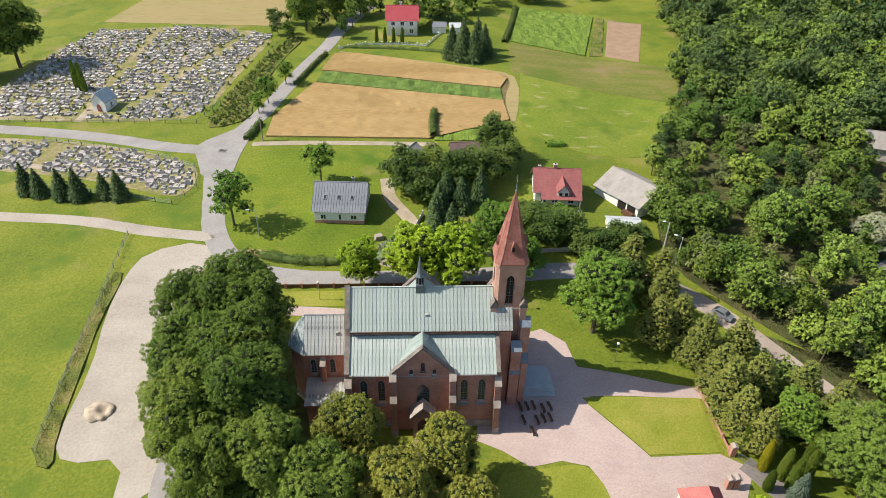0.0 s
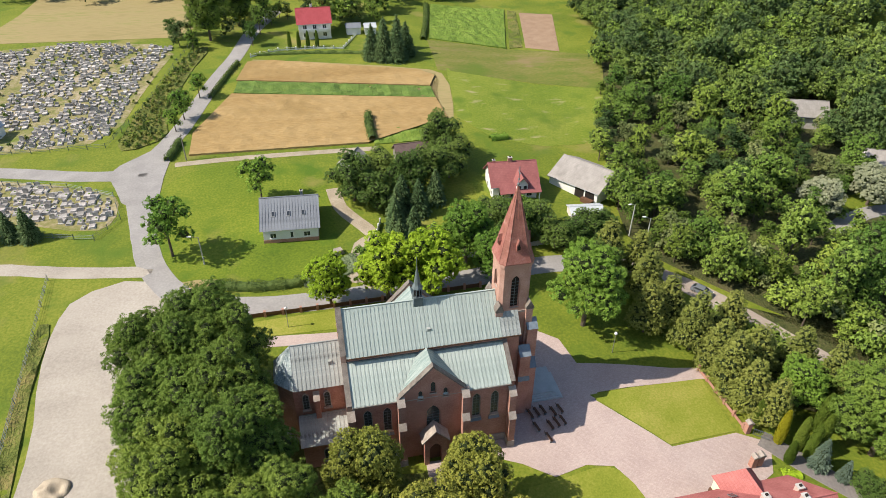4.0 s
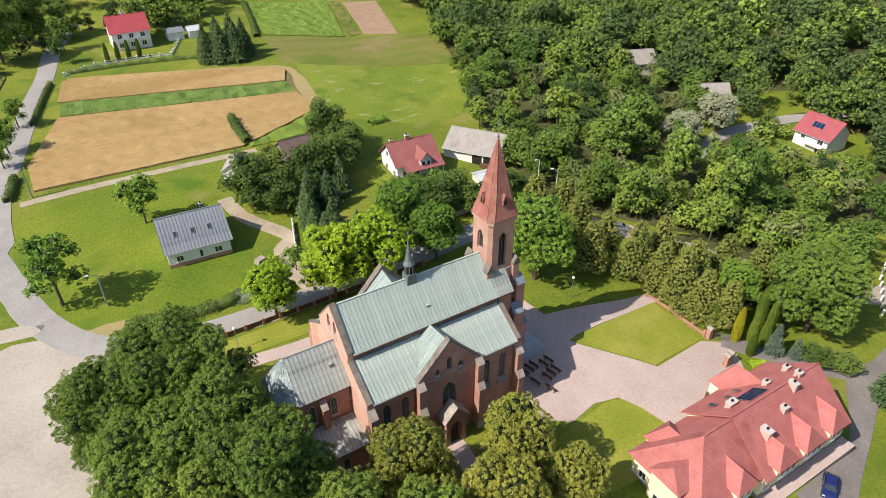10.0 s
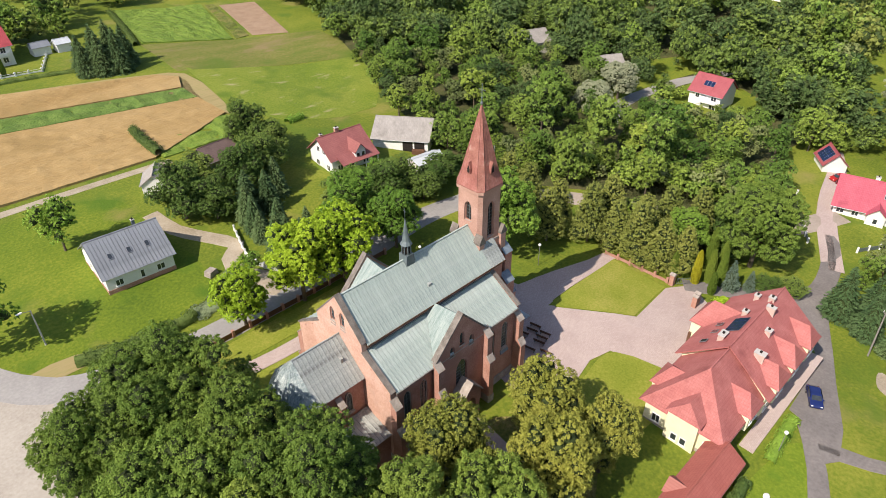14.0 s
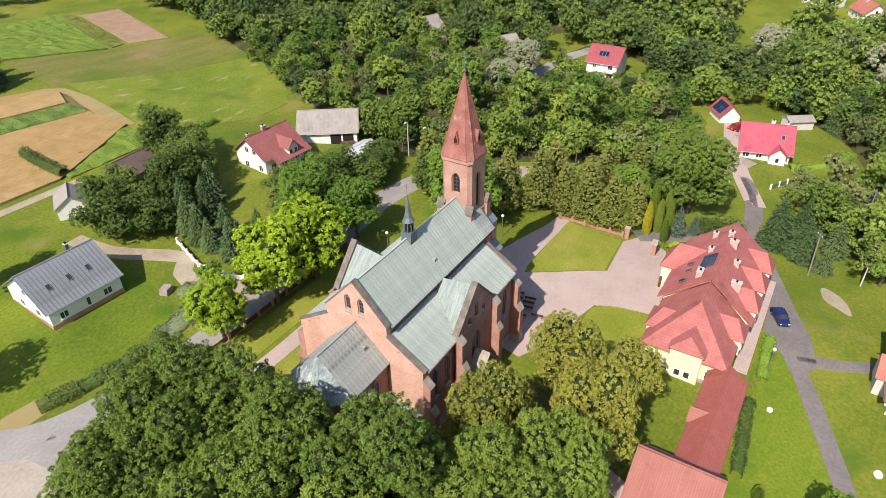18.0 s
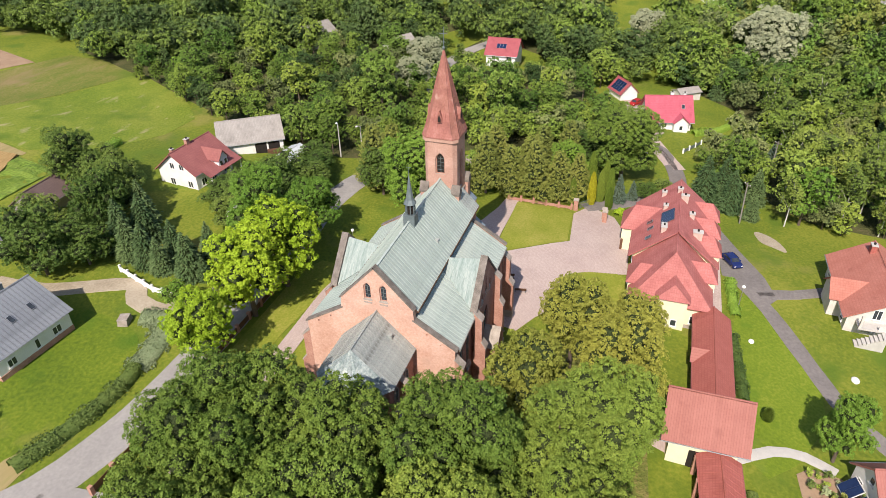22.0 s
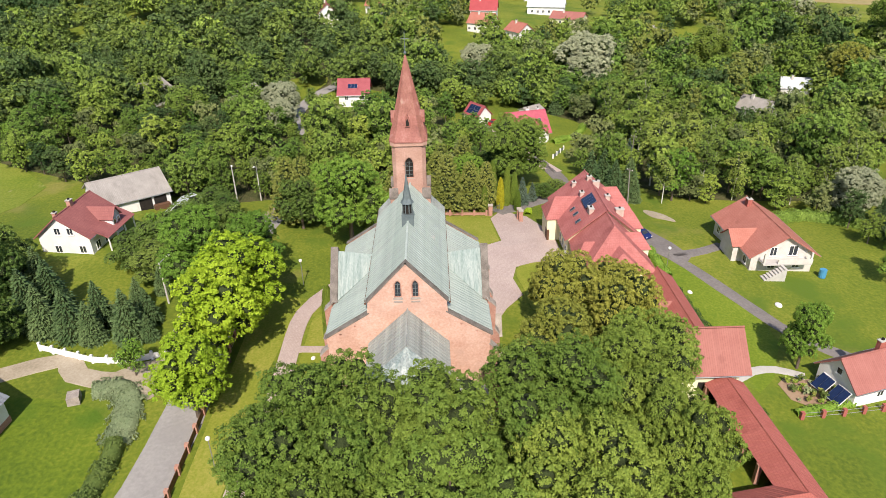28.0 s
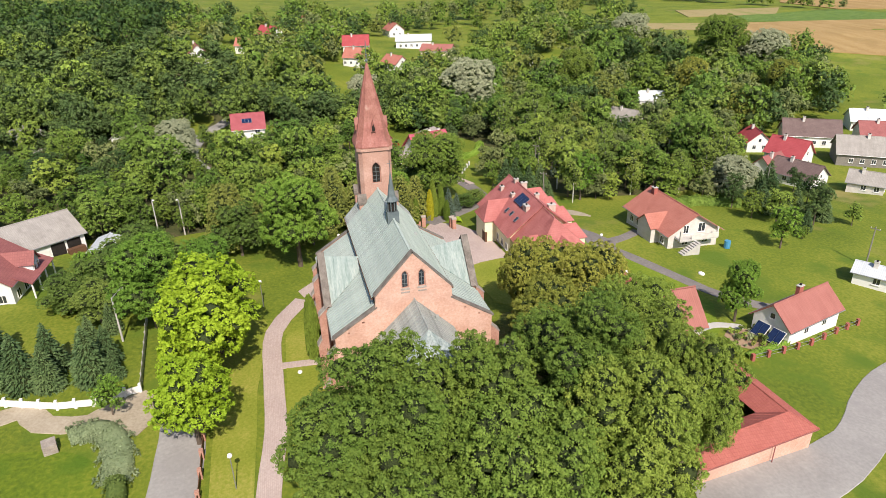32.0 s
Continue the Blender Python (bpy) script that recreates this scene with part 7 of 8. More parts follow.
for x0, y0, x1, y1, n, wob in [(205, 16, 300, -24, 55, 11), (232, 46, 420, 44, 45, 12), (300, 26, 430, -26, 45, 16), (225, -75, 335, -200, 60, 18), (300, 5, 420, -120, 55, 25), (130, -178, 215, -235, 45, 12), (350, -225, 560, -290, 40, 8), (352, -395, 520, -330, 40, 6), (430, -170, 800, -230, 60, 20), (235, 15, 330, -15, 26, 18), (120, -195, 60, -215, 16, 10), (-22, 176, -40, 250, 24, 8), (40, 214, 130, 246, 16, 8), (12, 184, 50, 206, 14, 6), (350, -90, 420, -210, 30, 20), (640, -400, 1100, -520, 50, 30), (265, -100, 330, -160, 26, 18)]:
    for i in range(n):
        t = rg.random()
        spots.append((x0 + (x1 - x0) * t + rg.uniform(-wob, wob), y0 + (y1 - y0) * t + rg.uniform(-wob, wob), rg.random(), rg.uniform(0.7, 1.25), rg.uniform(0, 6.3)))
spots = [s for s in spots if all((s[0] - a) ** 2 + (s[1] - b) ** 2 > 81 for a, b in ((262, -29), (242, -27), (284, -62), (233, -42), (257, -68), (270, 20), (300, 10), (310, -20), (97, 230), (112, -182)))]
canopy("field_trees", spots, "scattered trees and windbreaks between far fields", GARDENS, 4, 6, 0.8, 2.6, 1.7, (3, 4))
plant(lime_b, -120, 136, 1.25, 20, 1.0, label="great dark tree over the cemetery", group="")
plant(lime_a, -127, 128, 1.0, 20, 0.9, label="great dark tree over the cemetery", group="")
plant(lime_b, -31, 172, 1.0, 20, 1.0, label="great dark broad-leaved tree beside the road", group="")
plant(lime_a, -22, 188, 0.9, 60, 1.0, label="great dark broad-leaved tree beside the road", group="")
for k, (x, y, s) in enumerate([(-10, 186, 0.8), (-4, 192, 0.8), (12, 190, 0.9), (20, 186, 0.8), (-14, 176, 0.75), (-41, 168, 0.95), (-36, 163, 0.8), (-38, 180, 1.1), (-44, 176, 1.0), (-19, 175, 0.7), (-12, 190, 1.0), (-7, 195, 1.0), (-16.5, 164, 0.6), (4, 194, 1.0), (28, 182, 0.9)]):
    plant(kinds[k % 8], x, y, s, 40 * k, 1.0, group="trees behind the farmhouse")


# low growth along the lanes and on the banks, too dense to count
low_spots, bank_spots = [], []
for poly, seed in ((WOOD_EDGE, 11), (SE_WOOD, 12), (GATE_WOOD, 14), (HOUSE_WOOD, 15)):
    for x, y, r2 in scatter(poly, 3.9, seed):
        top = tallest(x, y)
        if top < 9.5 and x < 175:
            low_spots.append((x, y, r2.random(), min(0.5, max(0.2, top / 15)) * r2.uniform(0.75, 1.1), r2.uniform(0, 6)))
for x, y, r2 in scatter([(-38, 99), (-40, 110), (-37, 140), (-32, 165), (-36, 166), (-44, 130), (-50, 98), (-45, 93)], 1.35, 16):
    bank_spots.append((x, y, r2.random(), r2.uniform(0.05, 0.115), r2.uniform(0, 6)))
for x, y, r2 in scatter([(-118, 100), (-52, 99), (-41, 162), (-73, 174), (-112, 164)], 7.0, 18):
    bank_spots.append((x, y, r2.random(), r2.uniform(0.06, 0.13), r2.uniform(0, 6)))
for x, y, r2 in scatter([(66, 31), (75, 19.5), (82.5, 9), (89.5, -3), (97, -16), (110, -12), (98, 8), (86, 22), (74, 36)], 4.0, 21):
    low_spots.append((x, y, r2.random(), r2.uniform(0.3, 0.6), r2.uniform(0, 6)))
for x, y, r2 in scatter([(68, 14), (75.5, 3), (82.5, -8), (91, -20), (84, -21), (76, -10), (70, 2), (65, 9)], 3.6, 22):
    low_spots.append((x, y, r2.random(), r2.uniform(0.12, 0.26), r2.uniform(0, 6)))
canopy("undergrowth", low_spots, "dense shrubs and saplings at the wood's edge", [LEAF_FRESH, LEAF_FOREST, LEAF_LIME, LEAF_GREY], 40, 6, 0.95, 2.2, 1.9, (3, 4), "shrubs")
canopy("bank_shrubs", bank_spots, "overgrown shrubs on the cemetery bank", [LEAF_LIME, LEAF_ROW, LEAF_HEDGE], 44, 3, 2.2, 0.5, 3.0, (3, 4), "shrubs")
patch("forest_floor", [(x + (2 if x < 140 else 0), y) for x, y in WOOD_EDGE if y < 215] + [], FOREST_FLOOR, "shady leaf-littered forest floor", "forest floor", lift=0.03)
patch("clearing", [(136, 8), (150, 6), (162, 14), (162, 30), (150, 33), (134, 34), (130, 22)], GRASS, "sunny lawn round the house in the wood", "lawn", lift=0.07)
patch("clearing", [(120, 38), (136, 40), (152, 38), (172, 31), (178, 40), (160, 52), (148, 64), (140, 58), (138, 46), (122, 44)], GRASS, "sunny grass beside the wood lane", "lawn", lift=0.075)
patch("forest_floor", GATE_WOOD, FOREST_FLOOR, "shady leaf-littered forest floor", "forest floor", lift=0.035)
patch("forest_floor", [(74, -52), (96, -49), (128, -52), (150, -30), (180, -22), (222, -60), (190, -150), (122, -150), (100, -112), (76, -100), (72, -78)], FOREST_FLOOR, "shady leaf-littered forest floor", "forest floor", lift=0.03)


# ---- hedges and bushes ----
def hedge(name, pts, width, height, mat, label, leaf=0.2, density=58, group=""):
    rng = np.random.default_rng(len(pts) * 7 + int(abs(pts[0][0]) * 3))
    line = smooth_line(pts, 0.8)
    P0, N0 = [], []
    for p, q in zip(line, line[1:]):
        d = (q - p).normalized()
        s = np.array((-d.y, d.x, 0))
        k = int(density * (q - p).length * (width + 2 * height) / 2)
        for _ in range(k):
            t, a = rng.random(), rng.uniform(-0.1, math.pi + 0.1)
            bulge = 1 + 0.18 * math.sin(p.x * 1.7 + p.y * 2.3) + rng.normal(0, 0.06)
            w, h = width / 2 * math.cos(a) * bulge, height * math.sin(max(0.0, a)) ** 0.6 * bulge if 0 < a < math.pi else 0.1
            x, y = p.x + (q.x - p.x) * t + s[0] * w, p.y + (q.y - p.y) * t + s[1] * w
            P0.append((x, y, rise(x, y) + abs(h)))
            N0.append(s * math.cos(a) + np.array((0, 0, math.sin(a) + 0.2)))
    v = leaflets(np.array(P0), np.array(N0), leaf, rng)
    bm = bmesh.new()
    rows = []
    for i, p in enumerate(line):
        d = (line[min(i + 1, len(line) - 1)] - line[max(i - 1, 0)]).normalized()
        rows.append([bm.verts.new((p.x - d.y * w, p.y + d.x * w, rise(p.x, p.y) + h)) for w, h in ((-width * 0.42, -0.2), (-width * 0.4, height * 0.6), (-width * 0.2, height * 0.85), (width * 0.2, height * 0.85), (width * 0.4, height * 0.6), (width * 0.42, -0.2))])
    for a, b in zip(rows, rows[1:]):
        for k in range(5):
            bm.faces.new((a[k], a[k + 1], b[k + 1], b[k]))
    core = to_mesh(bm, "core")
    cv = np.array([w.co[:] for w in core.vertices])
    cq = np.array([list(pl.vertices) for pl in core.polygons]) + len(v)
    bpy.data.meshes.remove(core)
    me = np_mesh(name, np.concatenate([v, cv]), np.concatenate([np.arange(len(v)).reshape(-1, 3), halves(cq)]), mat)
    return tagged(new(name, me), label, "hedge", group)


hedge("hedge", [(-22.5, 35.2), (-15, 33.2), (-8, 32.6), (-5, 33.2)], 2.2, 1.5, LEAF_HEDGE, "clipped dark hedge along the road bend")
hedge("juniper_bed", [(3.8, 39.6), (4.6, 36.8), (2.2, 34.6), (-1.5, 33.6), (-5.2, 33.3)], 3.6, 0.6, LEAF_JUNIPER, "low spreading grey-green junipers beside the road", 0.19, 95)
hedge("hedge", [(16, -42.8), (24, -42.2), (29, -41.8)], 1.6, 1.5, LEAF_HEDGE, "dark shrub hedge behind the arcade")
hedge("hedge", [(34.5, -42.6), (39.5, -42.2), (44.3, -42.1)], 1.7, 0.9, LEAF_MAPLE, "light green shrubs along the terrace")
hedge("hedge", [(-6, -42.8), (2, -43)], 1.4, 0.9, LEAF_HEDGE, "low green garden shrubs behind the arcade")
hedge("hedge", [(1, -47.5), (2.2, -53), (3, -56)], 1.2, 0.8, LEAF_MAPLE, "flowering shrubs before the fence")
hedge("hedge", [(15.8, 101.6), (15.2, 95), (15.2, 87)], 2.2, 2.2, LEAF_HEDGE, "dark overgrown hedge beside the wheat")
hedge("hedge", [(-34, 96), (-35, 90), (-36, 86)], 1.8, 1.5, LEAF_HEDGE, "dark bushes along the road")
hedge("hedge", [(-28, 122), (-24, 138), (-21, 148)], 1.3, 1.2, LEAF_HEDGE, "dark bushes along the road")
hedge("hedge", [(-16, 154.5), (4, 153), (22, 149), (30, 142)], 1.4, 0.9, LEAF_HEDGE, "garden hedge above the wheat")
hedge("hedge", [(34, 47.5), (40, 49), (46, 49)], 1.6, 1.2, LEAF_MAPLE, "garden shrubs before the veranda")
hedge("hedge", [(46, 83), (51, 84)], 2.2, 1.3, LEAF_MAPLE, "bushes along the meadow")
hedge("hedge", [(42.5, 160), (47, 178), (52, 203)], 2.0, 1.4, LEAF_HEDGE, "hedge beside the bean field")
hedge("hedge", [(58, -70), (62, -80), (58, -90)], 3.0, 2.0, LEAF_FOREST, "bushes behind the unfinished house")
hedge("hedge", [(61, -22.3), (64, -23)], 1.5, 0.7, LEAF_BRIGHT, "flower bed by the gate")
hedge("hedge", [(110, -36), (116, -43), (126, -48)], 2.0, 1.4, LEAF_MAPLE, "garden hedge of the crimson-roofed house")

# ---- cemetery ----


def grave(seed):
    rg = random.Random(seed)
    g = thing("grave", None, "polished granite grave with a headstone", "grave", group="cemetery graves")
    w, l = rg.uniform(0.85, 1.35), rg.uniform(1.7, 2.0)
    part("plinth", B(-w / 2 - 0.1, w / 2 + 0.1, -l / 2 - 0.1, l / 2 + 0.1, -0.3, 0.18), CONCRETE, g)
    part("slab", B(-w / 2, w / 2, -l / 2, l / 2 - 0.35, 0.183, 0.42), GRANITE, g)
    top = rg.uniform(0.9, 1.25)
    part("headstone", P([(-w * 0.42, 0.183), (w * 0.42, 0.183), (w * 0.42, top), (w * 0.2, top + 0.12), (-w * 0.2, top + 0.12), (-w * 0.42, top)], "y", l / 2 - 0.3, l / 2 - 0.1), GRANITE, g)
    if seed % 2:
        part("flowers", ball(bmesh.new(), (w * 0.2, -l * 0.1, 0.5), 0.18, 1), LEAF_MAPLE, g)
    return g


CEM_S = [(-124, 87.5), (-87, 84.5), (-66, 80), (-50, 73), (-46, 69.5), (-45.5, 62), (-49, 59.5), (-66, 66.5), (-90, 71.5), (-124, 76)]
CEM_N = [(-119, 101), (-72, 98.5), (-53, 102), (-49.5, 135), (-43, 167), (-75, 175.5), (-111, 169)]
protos = [grave(s) for s in range(6)]
rg = random.Random(17)
spots_n, spots_s = [], []
for poly, out in ((CEM_S, spots_s), (CEM_N, spots_n)):
    y = 58.0
    while y < 178:
        x = -126.0
        while x < -38:
            px, py = x + rg.uniform(-0.5, 0.5), y + 0.06 * (x + 80) * (-1 if poly is CEM_S else 0.3) + rg.uniform(-0.55, 0.55)
            lane = abs(px + 86) < 1.6 or abs((px + 66) - (py - 130) * 0.35) < 1.6
            if inside(px, py, poly) and not lane and rg.random() < 0.9 and (px + 81) ** 2 + (py - 106) ** 2 > 30:
                out.append((px, py))
            x += 1.55
        y += 2.2
for i, (x, y) in enumerate(sorted(spots_s, key=lambda p: -p[0])[:190] + sorted(spots_n, key=lambda p: p[1] - p[0])[:100]):
    k = protos[i % 6]
    plant(k, x, y, rg.uniform(0.85, 1.12), rg.uniform(-9, 9) + (180 if rg.random() < 0.3 else 0))
placed_n = set(sorted(spots_n, key=lambda p: p[1] - p[0])[:100])
bm = bmesh.new()
for x, y in [p for p in spots_n if p not in placed_n] + sorted(spots_s, key=lambda p: -p[0])[190:]:
    if rg.random() < 0.06:
        continue
    z, w, l, t = rise(x, y), rg.uniform(0.8, 1.45), rg.uniform(1.5, 2.0), rg.uniform(0.7, 1.25)
    k = len(bm.verts)
    box(bm, -w / 2, w / 2, -l / 2, l / 2 - 0.35, z - 0.2, z + rg.uniform(0.28, 0.5))
    box(bm, -w * 0.42, w * 0.42, l / 2 - 0.3, l / 2 - 0.1, z - 0.2, z + t)
    bm.verts.ensure_lookup_table()
    bmesh.ops.transform(bm, matrix=pose(x, y, 0, 0, 0, rg.gauss(0, 7) + (180 if rg.random() < 0.25 else 0)), verts=bm.verts[k:])
tagged(part("far_graves", bm, GRANITE), "crowded rows of grey and black granite graves", "graves", kind="stuff")
chapel = thing("chapel", pose(-81.3, 106.3, 5.1, 0, 0, 78), "small white chapel with a pale blue sheet roof", "chapel")
house_block(chapel, -2.8, 2.8, -2.1, 2.1, 3.2, 2.3, WHITE, ROOF_WHITE, over=0.3)
part("door", P(lancet(1.3, 0, 2.5), "x", -2.86, -2.803), ROOF_MAROON, chapel, "dark red arched door")
lancet_window(chapel, pose(0, -2.13, 1.0), 0.7, 1.5, GLASS, TRIM, 0.06)

# ---- fences and walls ----
def post_fence(name, pts, gap, post, rails, label, height=1.3, post_w=0.08, post_mat=METAL, rail_mat=METAL, panel=None):
    f = thing(name, Matrix.Translation((pts[0][0], pts[0][1], rise(*pts[0]))), label, "fence")
    o = Vector((pts[0][0], pts[0][1], rise(*pts[0])))
    bmp = None
    for (ax, ay), (bx, by) in zip(pts, pts[1:]):
        n = max(1, round(math.dist((ax, ay), (bx, by)) / gap))
        for i in range(n):
            a = Vector((ax + (bx - ax) * i / n, ay + (by - ay) * i / n, 0))
            b = Vector((ax + (bx - ax) * (i + 1) / n, ay + (by - ay) * (i + 1) / n, 0))
            a.z, b.z = rise(a.x, a.y), rise(b.x, b.y)
            part("post", B(-post_w, post_w, -post_w, post_w, -0.3, height), post_mat, f, m=Matrix.Translation(a - o))
            bm = bmesh.new()
            for h in rails:
                rod(bm, a - o + Vector((0, 0, h)), b - o + Vector((0, 0, h)), 0.035, n=4)
            if panel:
                d = b - a
                slab(bm, [a - o + Vector((0, 0, panel)), b - o + Vector((0, 0, panel)), b - o + Vector((0, 0, 0.1)), a - o + Vector((0, 0, 0.1))], 0.05)
            part("fence_panel" if panel else "rail", bm, rail_mat, f)
    part("post", B(-post_w, post_w, -post_w, post_w, -0.3, height), post_mat, f, m=Matrix.Translation(b - o))
    return f


post_fence("churchyard_fence", [(-22, 24.8), (-6, 24.8), (9, 25), (28, 25.3)], 3.0, 1, (0.35, 0.95), "dark iron fence between brick posts", 1.3, 0.22, BRICK, WOOD, panel=1.0)
post_fence("yard_wall", [(59.5, -1.5), (60.2, -13.8)], 2.4, 1, (0.3,), "low brick wall with posts along the square", 1.2, 0.2, BRICK, BRICK, panel=0.7)
post_fence("garden_fence", [(0.2, -47.9), (0.9, -53.6), (1.8, -59.2), (3.7, -65.4), (5.1, -70.8)], 2.85, 1, (0.3, 0.9), "wire fence between squat brick posts", 1.1, 0.22, ROOF_BRICKRED, METAL, panel=None)
post_fence("cemetery_fence", [(-122, 97), (-52, 96), (-46, 118), (-38, 165)], 4.5, 1, (0.4, 0.8, 1.2), "wire cemetery fence on thin posts", 1.4, 0.06, FLECHE, FLECHE)
post_fence("cemetery_fence", [(-90, 86), (-57, 77.5), (-46, 71.5), (-43, 62), (-47, 55), (-80, 63)], 4.0, 1, (0.4, 0.8, 1.2), "wire cemetery fence on thin posts", 1.4, 0.06, FLECHE, FLECHE)
post_fence("meadow_fence", [(-53, 43), (-51, 20), (-49.5, 0), (-48, -13)], 4.0, 1, (0.4, 0.8, 1.2), "wire mesh fence along the gravel yard", 1.5, 0.05)
post_fence("farm_fence", [(-17, 153), (-8, 157.5), (4, 157.5), (14, 156), (20, 170)], 3.0, 1, (0.3, 0.9), "white garden fence of the farmhouse", 1.2, 0.2, TRIM, TRIM, panel=0.5)
post_fence("house_fence", [(94, -26), (104, -20), (112, -17)], 2.5, 1, (0.3, 0.9), "dark fence between white posts", 1.2, 0.18, TRIM, FLECHE, panel=0.9)
post_fence("house_fence", [(98, -34), (105, -38)], 2.5, 1, (0.3, 0.9), "dark fence between white posts", 1.2, 0.18, TRIM, FLECHE, panel=0.9)
post_fence("concrete_fence", [(11, 33), (24, 34.2), (36, 35.4), (48, 36.2)], 2.4, 1, (), "grey concrete panel fence", 1.2, 0.1, CONCRETE, CONCRETE, panel=1.2)
post_fence("white_wall", [(12, 50), (9.5, 42), (9.3, 38), (11, 33)], 1.9, 1, (), "whitewashed garden wall with scalloped bays", 1.35, 0.16, TRIM, WHITE, panel=1.05)
for x, y in ((60.3, -14.6), (58.6, -20.2), (57.4, -20.4)):
    p = thing("gate_pier", Matrix.Translation((x, y, rise(x, y))), "square brick gate pier with a stone cap", "gate pier", group="gate piers")
    part("pier", B(-0.4, 0.4, -0.4, 0.4, -0.3, 2.2), BRICK, p)
    part("cap", P([(-0.5, 2.2), (0.5, 2.2), (0.5, 2.32), (0, 2.6), (-0.5, 2.32)], "y", -0.5, 0.5), STONE, p)
gl = thing("gate_leaf", Matrix.Translation((61.0, -15.2, rise(61, -15))) @ pose(0, 0, 0, 0, 0, -40), "open iron gate leaf", "gate")
for i in range(9):
    part("bar", rod(bmesh.new(), (0.3 * i, 0, 0.1), (0.3 * i, 0, 1.5), 0.025, n=5), FLECHE, gl)
for h in (0.25, 1.35):
    part("rail", rod(bmesh.new(), (0, 0, h), (2.4, 0, h), 0.035, n=5), FLECHE, gl)


# ---- lamps and poles ----
def globe_lamp(x, y, h=4.2):
    o = thing("globe_lamp", Matrix.Translation((x, y, rise(x, y))), "churchyard lamp with a white globe on a steel post", "lamp", group="churchyard lamps")
    part("post", rod(bmesh.new(), (0, 0, -0.3), (0, 0, h), 0.07, 0.05), METAL, o)
    part("globe", ball(bmesh.new(), (0, 0, h + 0.22), 0.27, 3), TRIM, o, "white glass globe", smooth=True)


for x, y in ((-8.4, 21.2), (46, 4.2), (30, 18), (36.6, -42.9)):
    globe_lamp(x, y)


def street_lamp(x, y, h, turn, label="concrete street lamp with a bent arm"):
    o = thing("street_lamp", Matrix.Translation((x, y, rise(x, y))) @ pose(0, 0, 0, 0, 0, turn), label, "street lamp", group="street lamps")
    part("pole", rod(bmesh.new(), (0, 0, -0.3), (0, 0, h), 0.16, 0.09), CONCRETE, o)
    part("arm", rod(bmesh.new(), (0, 0, h - 0.1), (1.3, 0, h + 0.5), 0.05), METAL, o)
    part("lamp_head", P([(1.2, h + 0.4), (2.0, h + 0.58), (2.0, h + 0.68), (1.2, h + 0.62)], "y", -0.16, 0.16), TRIM, o)


for x, y, h, a in ((-24.2, 42.4, 6.6, 200), (24, 37.2, 7.0, -40), (65, 37.5, 8, 200), (66.5, 33, 7.5, 180)):
    street_lamp(x, y, h, a)


def pole(x, y, h, lean=0, turn=0, mat=GREYWOOD):
    o = thing("utility_pole", Matrix.Translation((x, y, rise(x, y))) @ pose(0, 0, 0, 0, lean, turn), "weathered wooden utility pole", "utility pole", group="utility poles")
    part("shaft", rod(bmesh.new(), (0, 0, -0.5), (0, 0, h), 0.15, 0.1), mat, o)
    part("crossarm", B(-0.9, 0.9, -0.06, 0.06, h - 0.5, h - 0.38), mat, o)
    for k in (-0.75, 0, 0.75):
        part("insulator", rod(bmesh.new(), (k, 0, h - 0.38), (k, 0, h - 0.2), 0.05, n=6), TRIM, o)


for x, y, h, l, a in ((68, -45, 8.5, 4, 30), (-31.5, 86, 7, 0, 50), (62, -100, 8.5, 0, 20), (22.5, -90, 8, 0, 20), (91, -52, 9, 0, 40)):
    pole(x, y, h, l, a)


# ---- vehicles ----
def car(m, body_mat, label):
    c = thing("car", m, label, "car")
    prof = [(-2.05, 0.3), (2.0, 0.3), (2.08, 0.62), (1.95, 0.82), (1.1, 0.95), (0.45, 1.42), (-1.2, 1.46), (-1.85, 1.0), (-2.1, 0.9)]
    bm = P(prof, "y", -0.86, 0.86)
    for v in bm.verts:
        if v.co.z > 1.1:
            v.co.y *= 0.78
    bmesh.ops.bevel(bm, geom=bm.edges[:], offset=0.05, segments=2, affect="EDGES")
    part("body", bm, body_mat, c, smooth=False)
    part("windscreen", S([(1.07, -0.68, 1.0), (1.07, 0.68, 1.0), (0.5, 0.58, 1.41), (0.5, -0.58, 1.41)], 0.02), GLASS, c, m=Matrix.Translation((0.035, 0, 0.03)))
    part("rear_window", S([(-1.78, -0.62, 1.06), (-1.78, 0.62, 1.06), (-1.27, 0.56, 1.42), (-1.27, -0.56, 1.42)], 0.02), GLASS, c, m=Matrix.Translation((-0.04, 0, 0.03)))
    for s in (-1, 1):
        part("side_window", P([(-1.55, 1.02), (0.85, 1.02), (0.4, 1.36), (-1.15, 1.38)], "y", s * 0.80, s * 0.84), GLASS, c)
        part("headlight", B(1.93, 2.05, s * 0.62 - 0.16, s * 0.62 + 0.16, 0.62, 0.76), TRIM, c)
        part("tail_light", B(-2.12, -2.02, s * 0.66 - 0.12, s * 0.66 + 0.12, 0.7, 0.9), ROOF_CRIMSON, c)
        part("mirror", B(0.72, 0.9, s * 0.95 - 0.08, s * 0.95 + 0.08, 0.95, 1.08), body_mat, c)
        for x in (-1.3, 1.3):
            wh = part("wheel", rod(bmesh.new(), (x, s * 0.66, 0.31), (x, s * 0.88, 0.31), 0.31, n=16), DARK, c)
            part("rim", rod(bmesh.new(), (x, s * 0.883, 0.31), (x, s * 0.895, 0.31), 0.19, n=12), METAL, wh)
    return c


NAVY = material("navy_car_paint", [(0.012, 0.022, 0.10), (0.018, 0.03, 0.13)], 1.0, 0.18, specular=0.6)
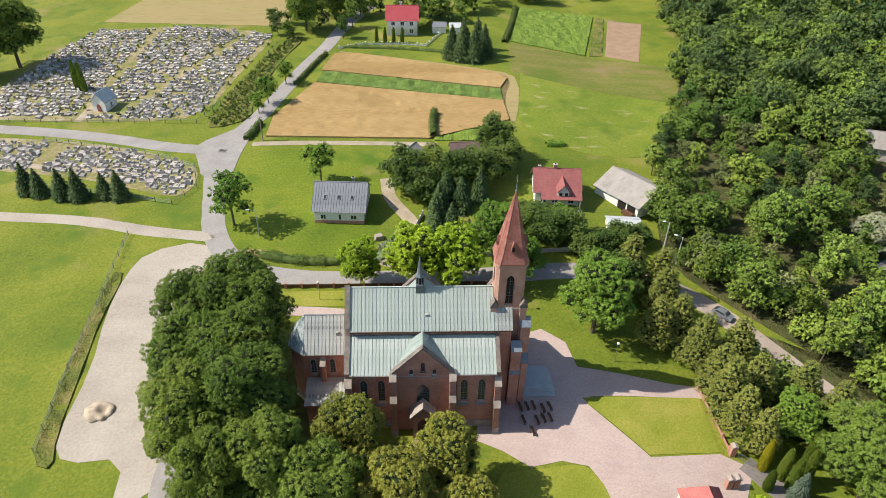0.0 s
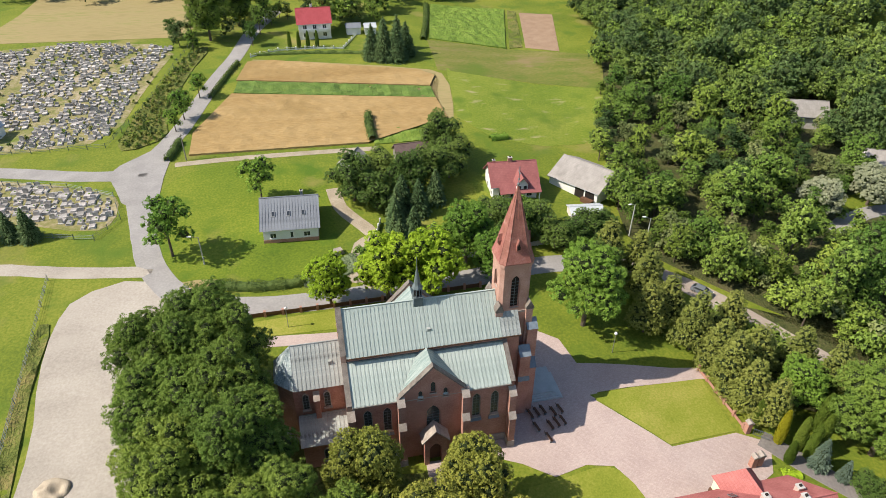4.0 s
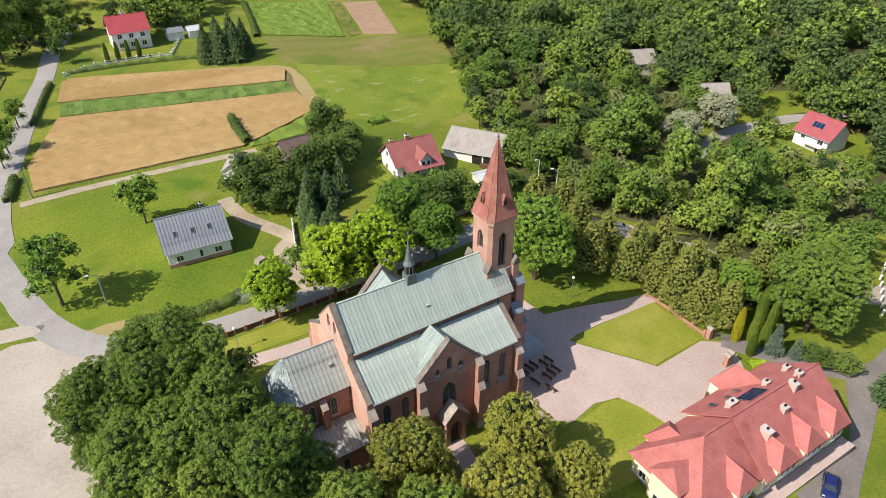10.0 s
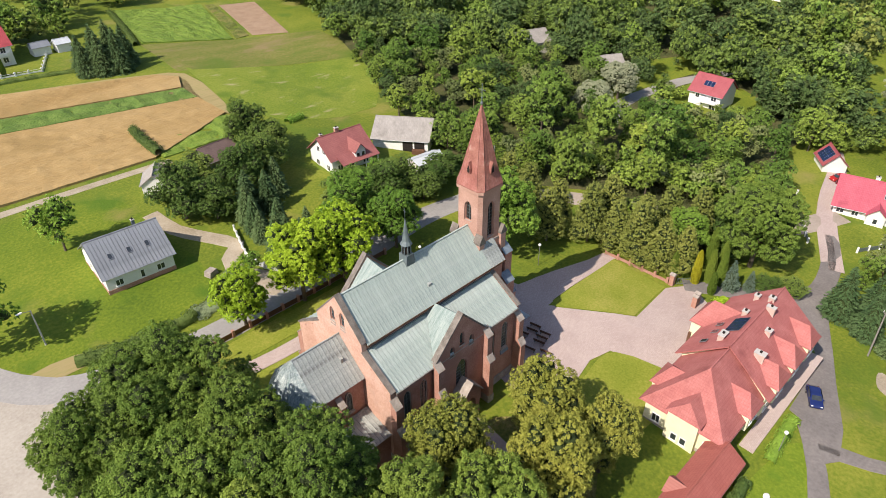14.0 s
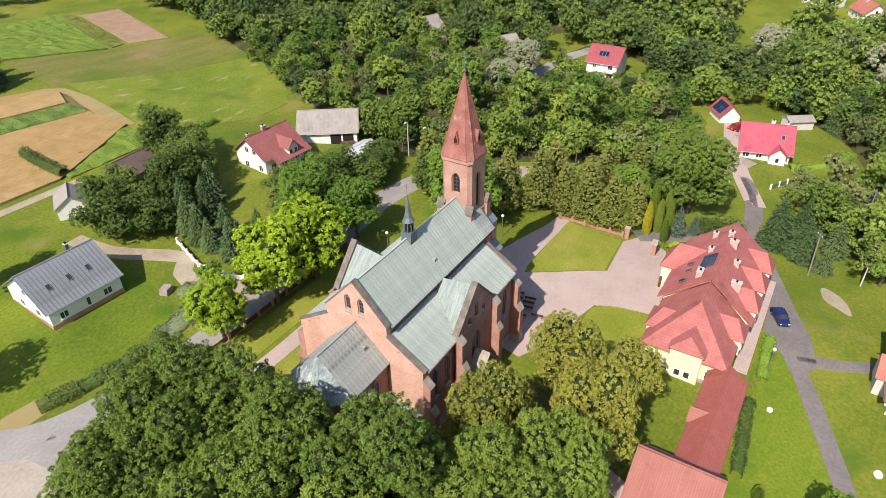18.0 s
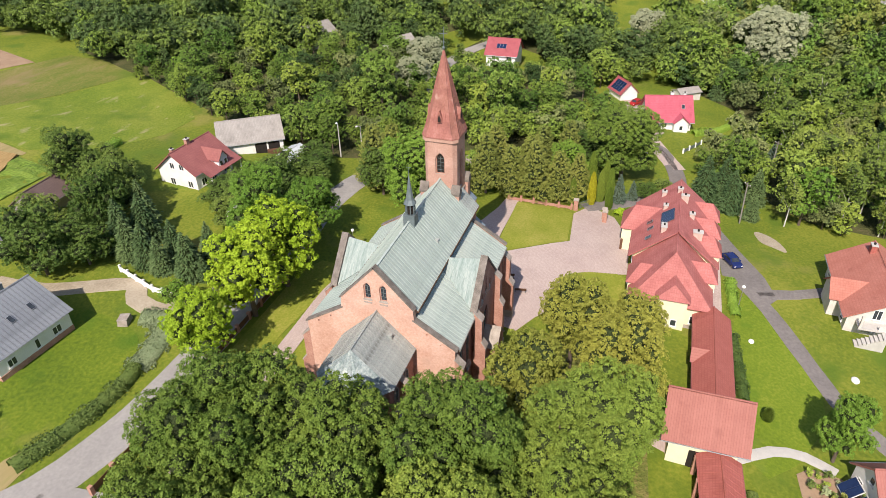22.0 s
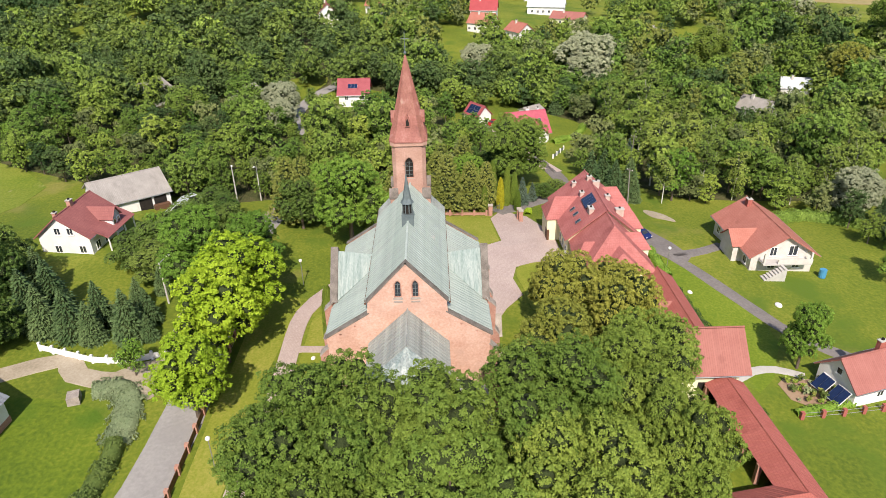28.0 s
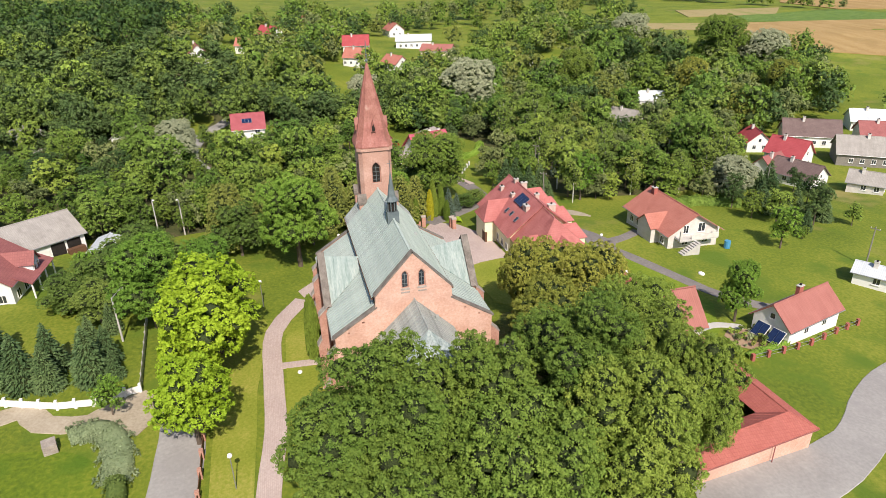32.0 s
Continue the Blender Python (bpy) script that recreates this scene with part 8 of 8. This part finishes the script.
SILVER = material("silver_car_paint", [(0.33, 0.37, 0.42), (0.38, 0.42, 0.47)], 1.0, 0.25, metal=0.6)
REDCAR = material("red_car_paint", [(0.35, 0.02, 0.02), (0.42, 0.03, 0.03)], 1.0, 0.2)
car(Matrix.Translation((50.3, -42.6, rise(50.3, -42.6) + 0.12)) @ pose(0, 0, 0, 0, 0, 208), NAVY, "dark blue hatchback parked behind the rectory")
car(Matrix.Translation((71.2, 17.6, rise(71.2, 17.6) + 0.1)) @ pose(0, 0, 0, 0, 0, -52), SILVER, "silver-blue estate car on the road below the wood")
car(Matrix.Translation((126.2, -21, rise(126.2, -21) + 0.1)) @ pose(0, 0, 0, 0, 0, 150), REDCAR, "small red car on the paved drive")

# ---- benches, sand, garden things ----
bench = thing("bench", None, "dark wooden bench set out before the church", "bench", group="benches on the square")
part("seat", B(-0.9, 0.9, -0.2, 0.2, 0.42, 0.47), WOOD, bench)
part("backrest", S([(-0.9, 0.22, 0.55), (0.9, 0.22, 0.55), (0.9, 0.34, 0.95), (-0.9, 0.34, 0.95)], 0.04), WOOD, bench)
for x in (-0.75, 0.75):
    part("leg", B(x - 0.04, x + 0.04, -0.18, 0.24, -0.15, 0.42), FLECHE, bench)
for k, (x, y) in enumerate([(27.8, -5.9), (28.9, -5.7), (30.0, -5.5), (31.5, -6.1), (32.7, -5.8), (30.2, -8.5), (31.3, -8.2), (32.4, -8.0), (28.0, -8.4), (29.2, -10.6)]):
    m = Matrix.Translation((x, y, rise(x, y) + 0.06)) @ pose(0, 0, 0, 0, 0, 101)
    if k == 0:
        bench.matrix_world = m
    else:
        copy_thing(bench, m)
heap = bmesh.new()
ball(heap, (0, 0, 0), 3.0, 4, (1.1, 1.0, 0.5))
for v in heap.verts:
    v.co += v.co.normalized() * 0.45 * noise.noise(v.co * 0.7)
    v.co.z -= 1.1 * math.exp(-((v.co.x - 1.3) ** 2 + (v.co.y + 0.4) ** 2) / 0.9) if v.co.z > 0 else 0
tagged(part("mound", heap, SAND, m=Matrix.Translation((-41.2, -5.2, -0.2)) @ Matrix.Diagonal((0.72, 0.72, 0.62, 1))), "mound of pale sand dug out on the yard", "mound")
stack = thing("slab_stack", Matrix.Translation((2.2, 41.0, 2.05)) @ pose(0, 0, 0, 0, 0, 20), "stack of weathered stone slabs by the drive", "slab stack")
for k in range(3):
    part("slab", B(-1.0 + 0.1 * k, 1.0 - 0.1 * k, -0.7, 0.7, 0.34 * k, 0.34 * k + 0.33), STONE, stack)
for x, y, r in ((26, -57.5, 0.6), (11, 13.6, 0.35), (29.5, -44.5, 0.45)):
    b = ball(bmesh.new(), (0, 0, 0), r, 2, (1.2, 0.9, 0.5))
    tagged(part("pale_stone", b, TRIM, m=Matrix.Translation((x, y, rise(x, y) + 0.1))), "pale rounded stone on the lawn", "stone")
patch("bare_spot", [(61, -48), (66, -47), (64, -51), (58, -53), (60, -50)], DIRT, "worn sandy spot in the grass", "bare ground", lift=0.05, round_times=2)
patch("bare_spot", [(70, -46), (73, -44), (72, -48)], DIRT, "worn sandy spot in the grass", "bare ground", lift=0.05, round_times=2)
patch("flower_garden", [(8.3, -48), (2.2, -48.5), (2.7, -56), (7.6, -54.6)], SOIL, "planted flower garden with dark soil", "garden bed", lift=0.06)
bed_plants = [(x, y, r2.random(), r2.uniform(0.05, 0.11), r2.uniform(0, 6)) for x, y, r2 in scatter([(7.9, -48.5), (2.6, -48.9), (3.1, -55.5), (7.2, -54.2)], 1.15, 51)]
canopy("flower_bed", bed_plants, "mixed garden plants and flowers on dark soil", [LEAF_HEDGE, LEAF_FRESH, LEAF_ROW, LEAF_JUNIPER], 52, 3, 2.2, 0.6, 2.6, (3, 4), "flower bed")
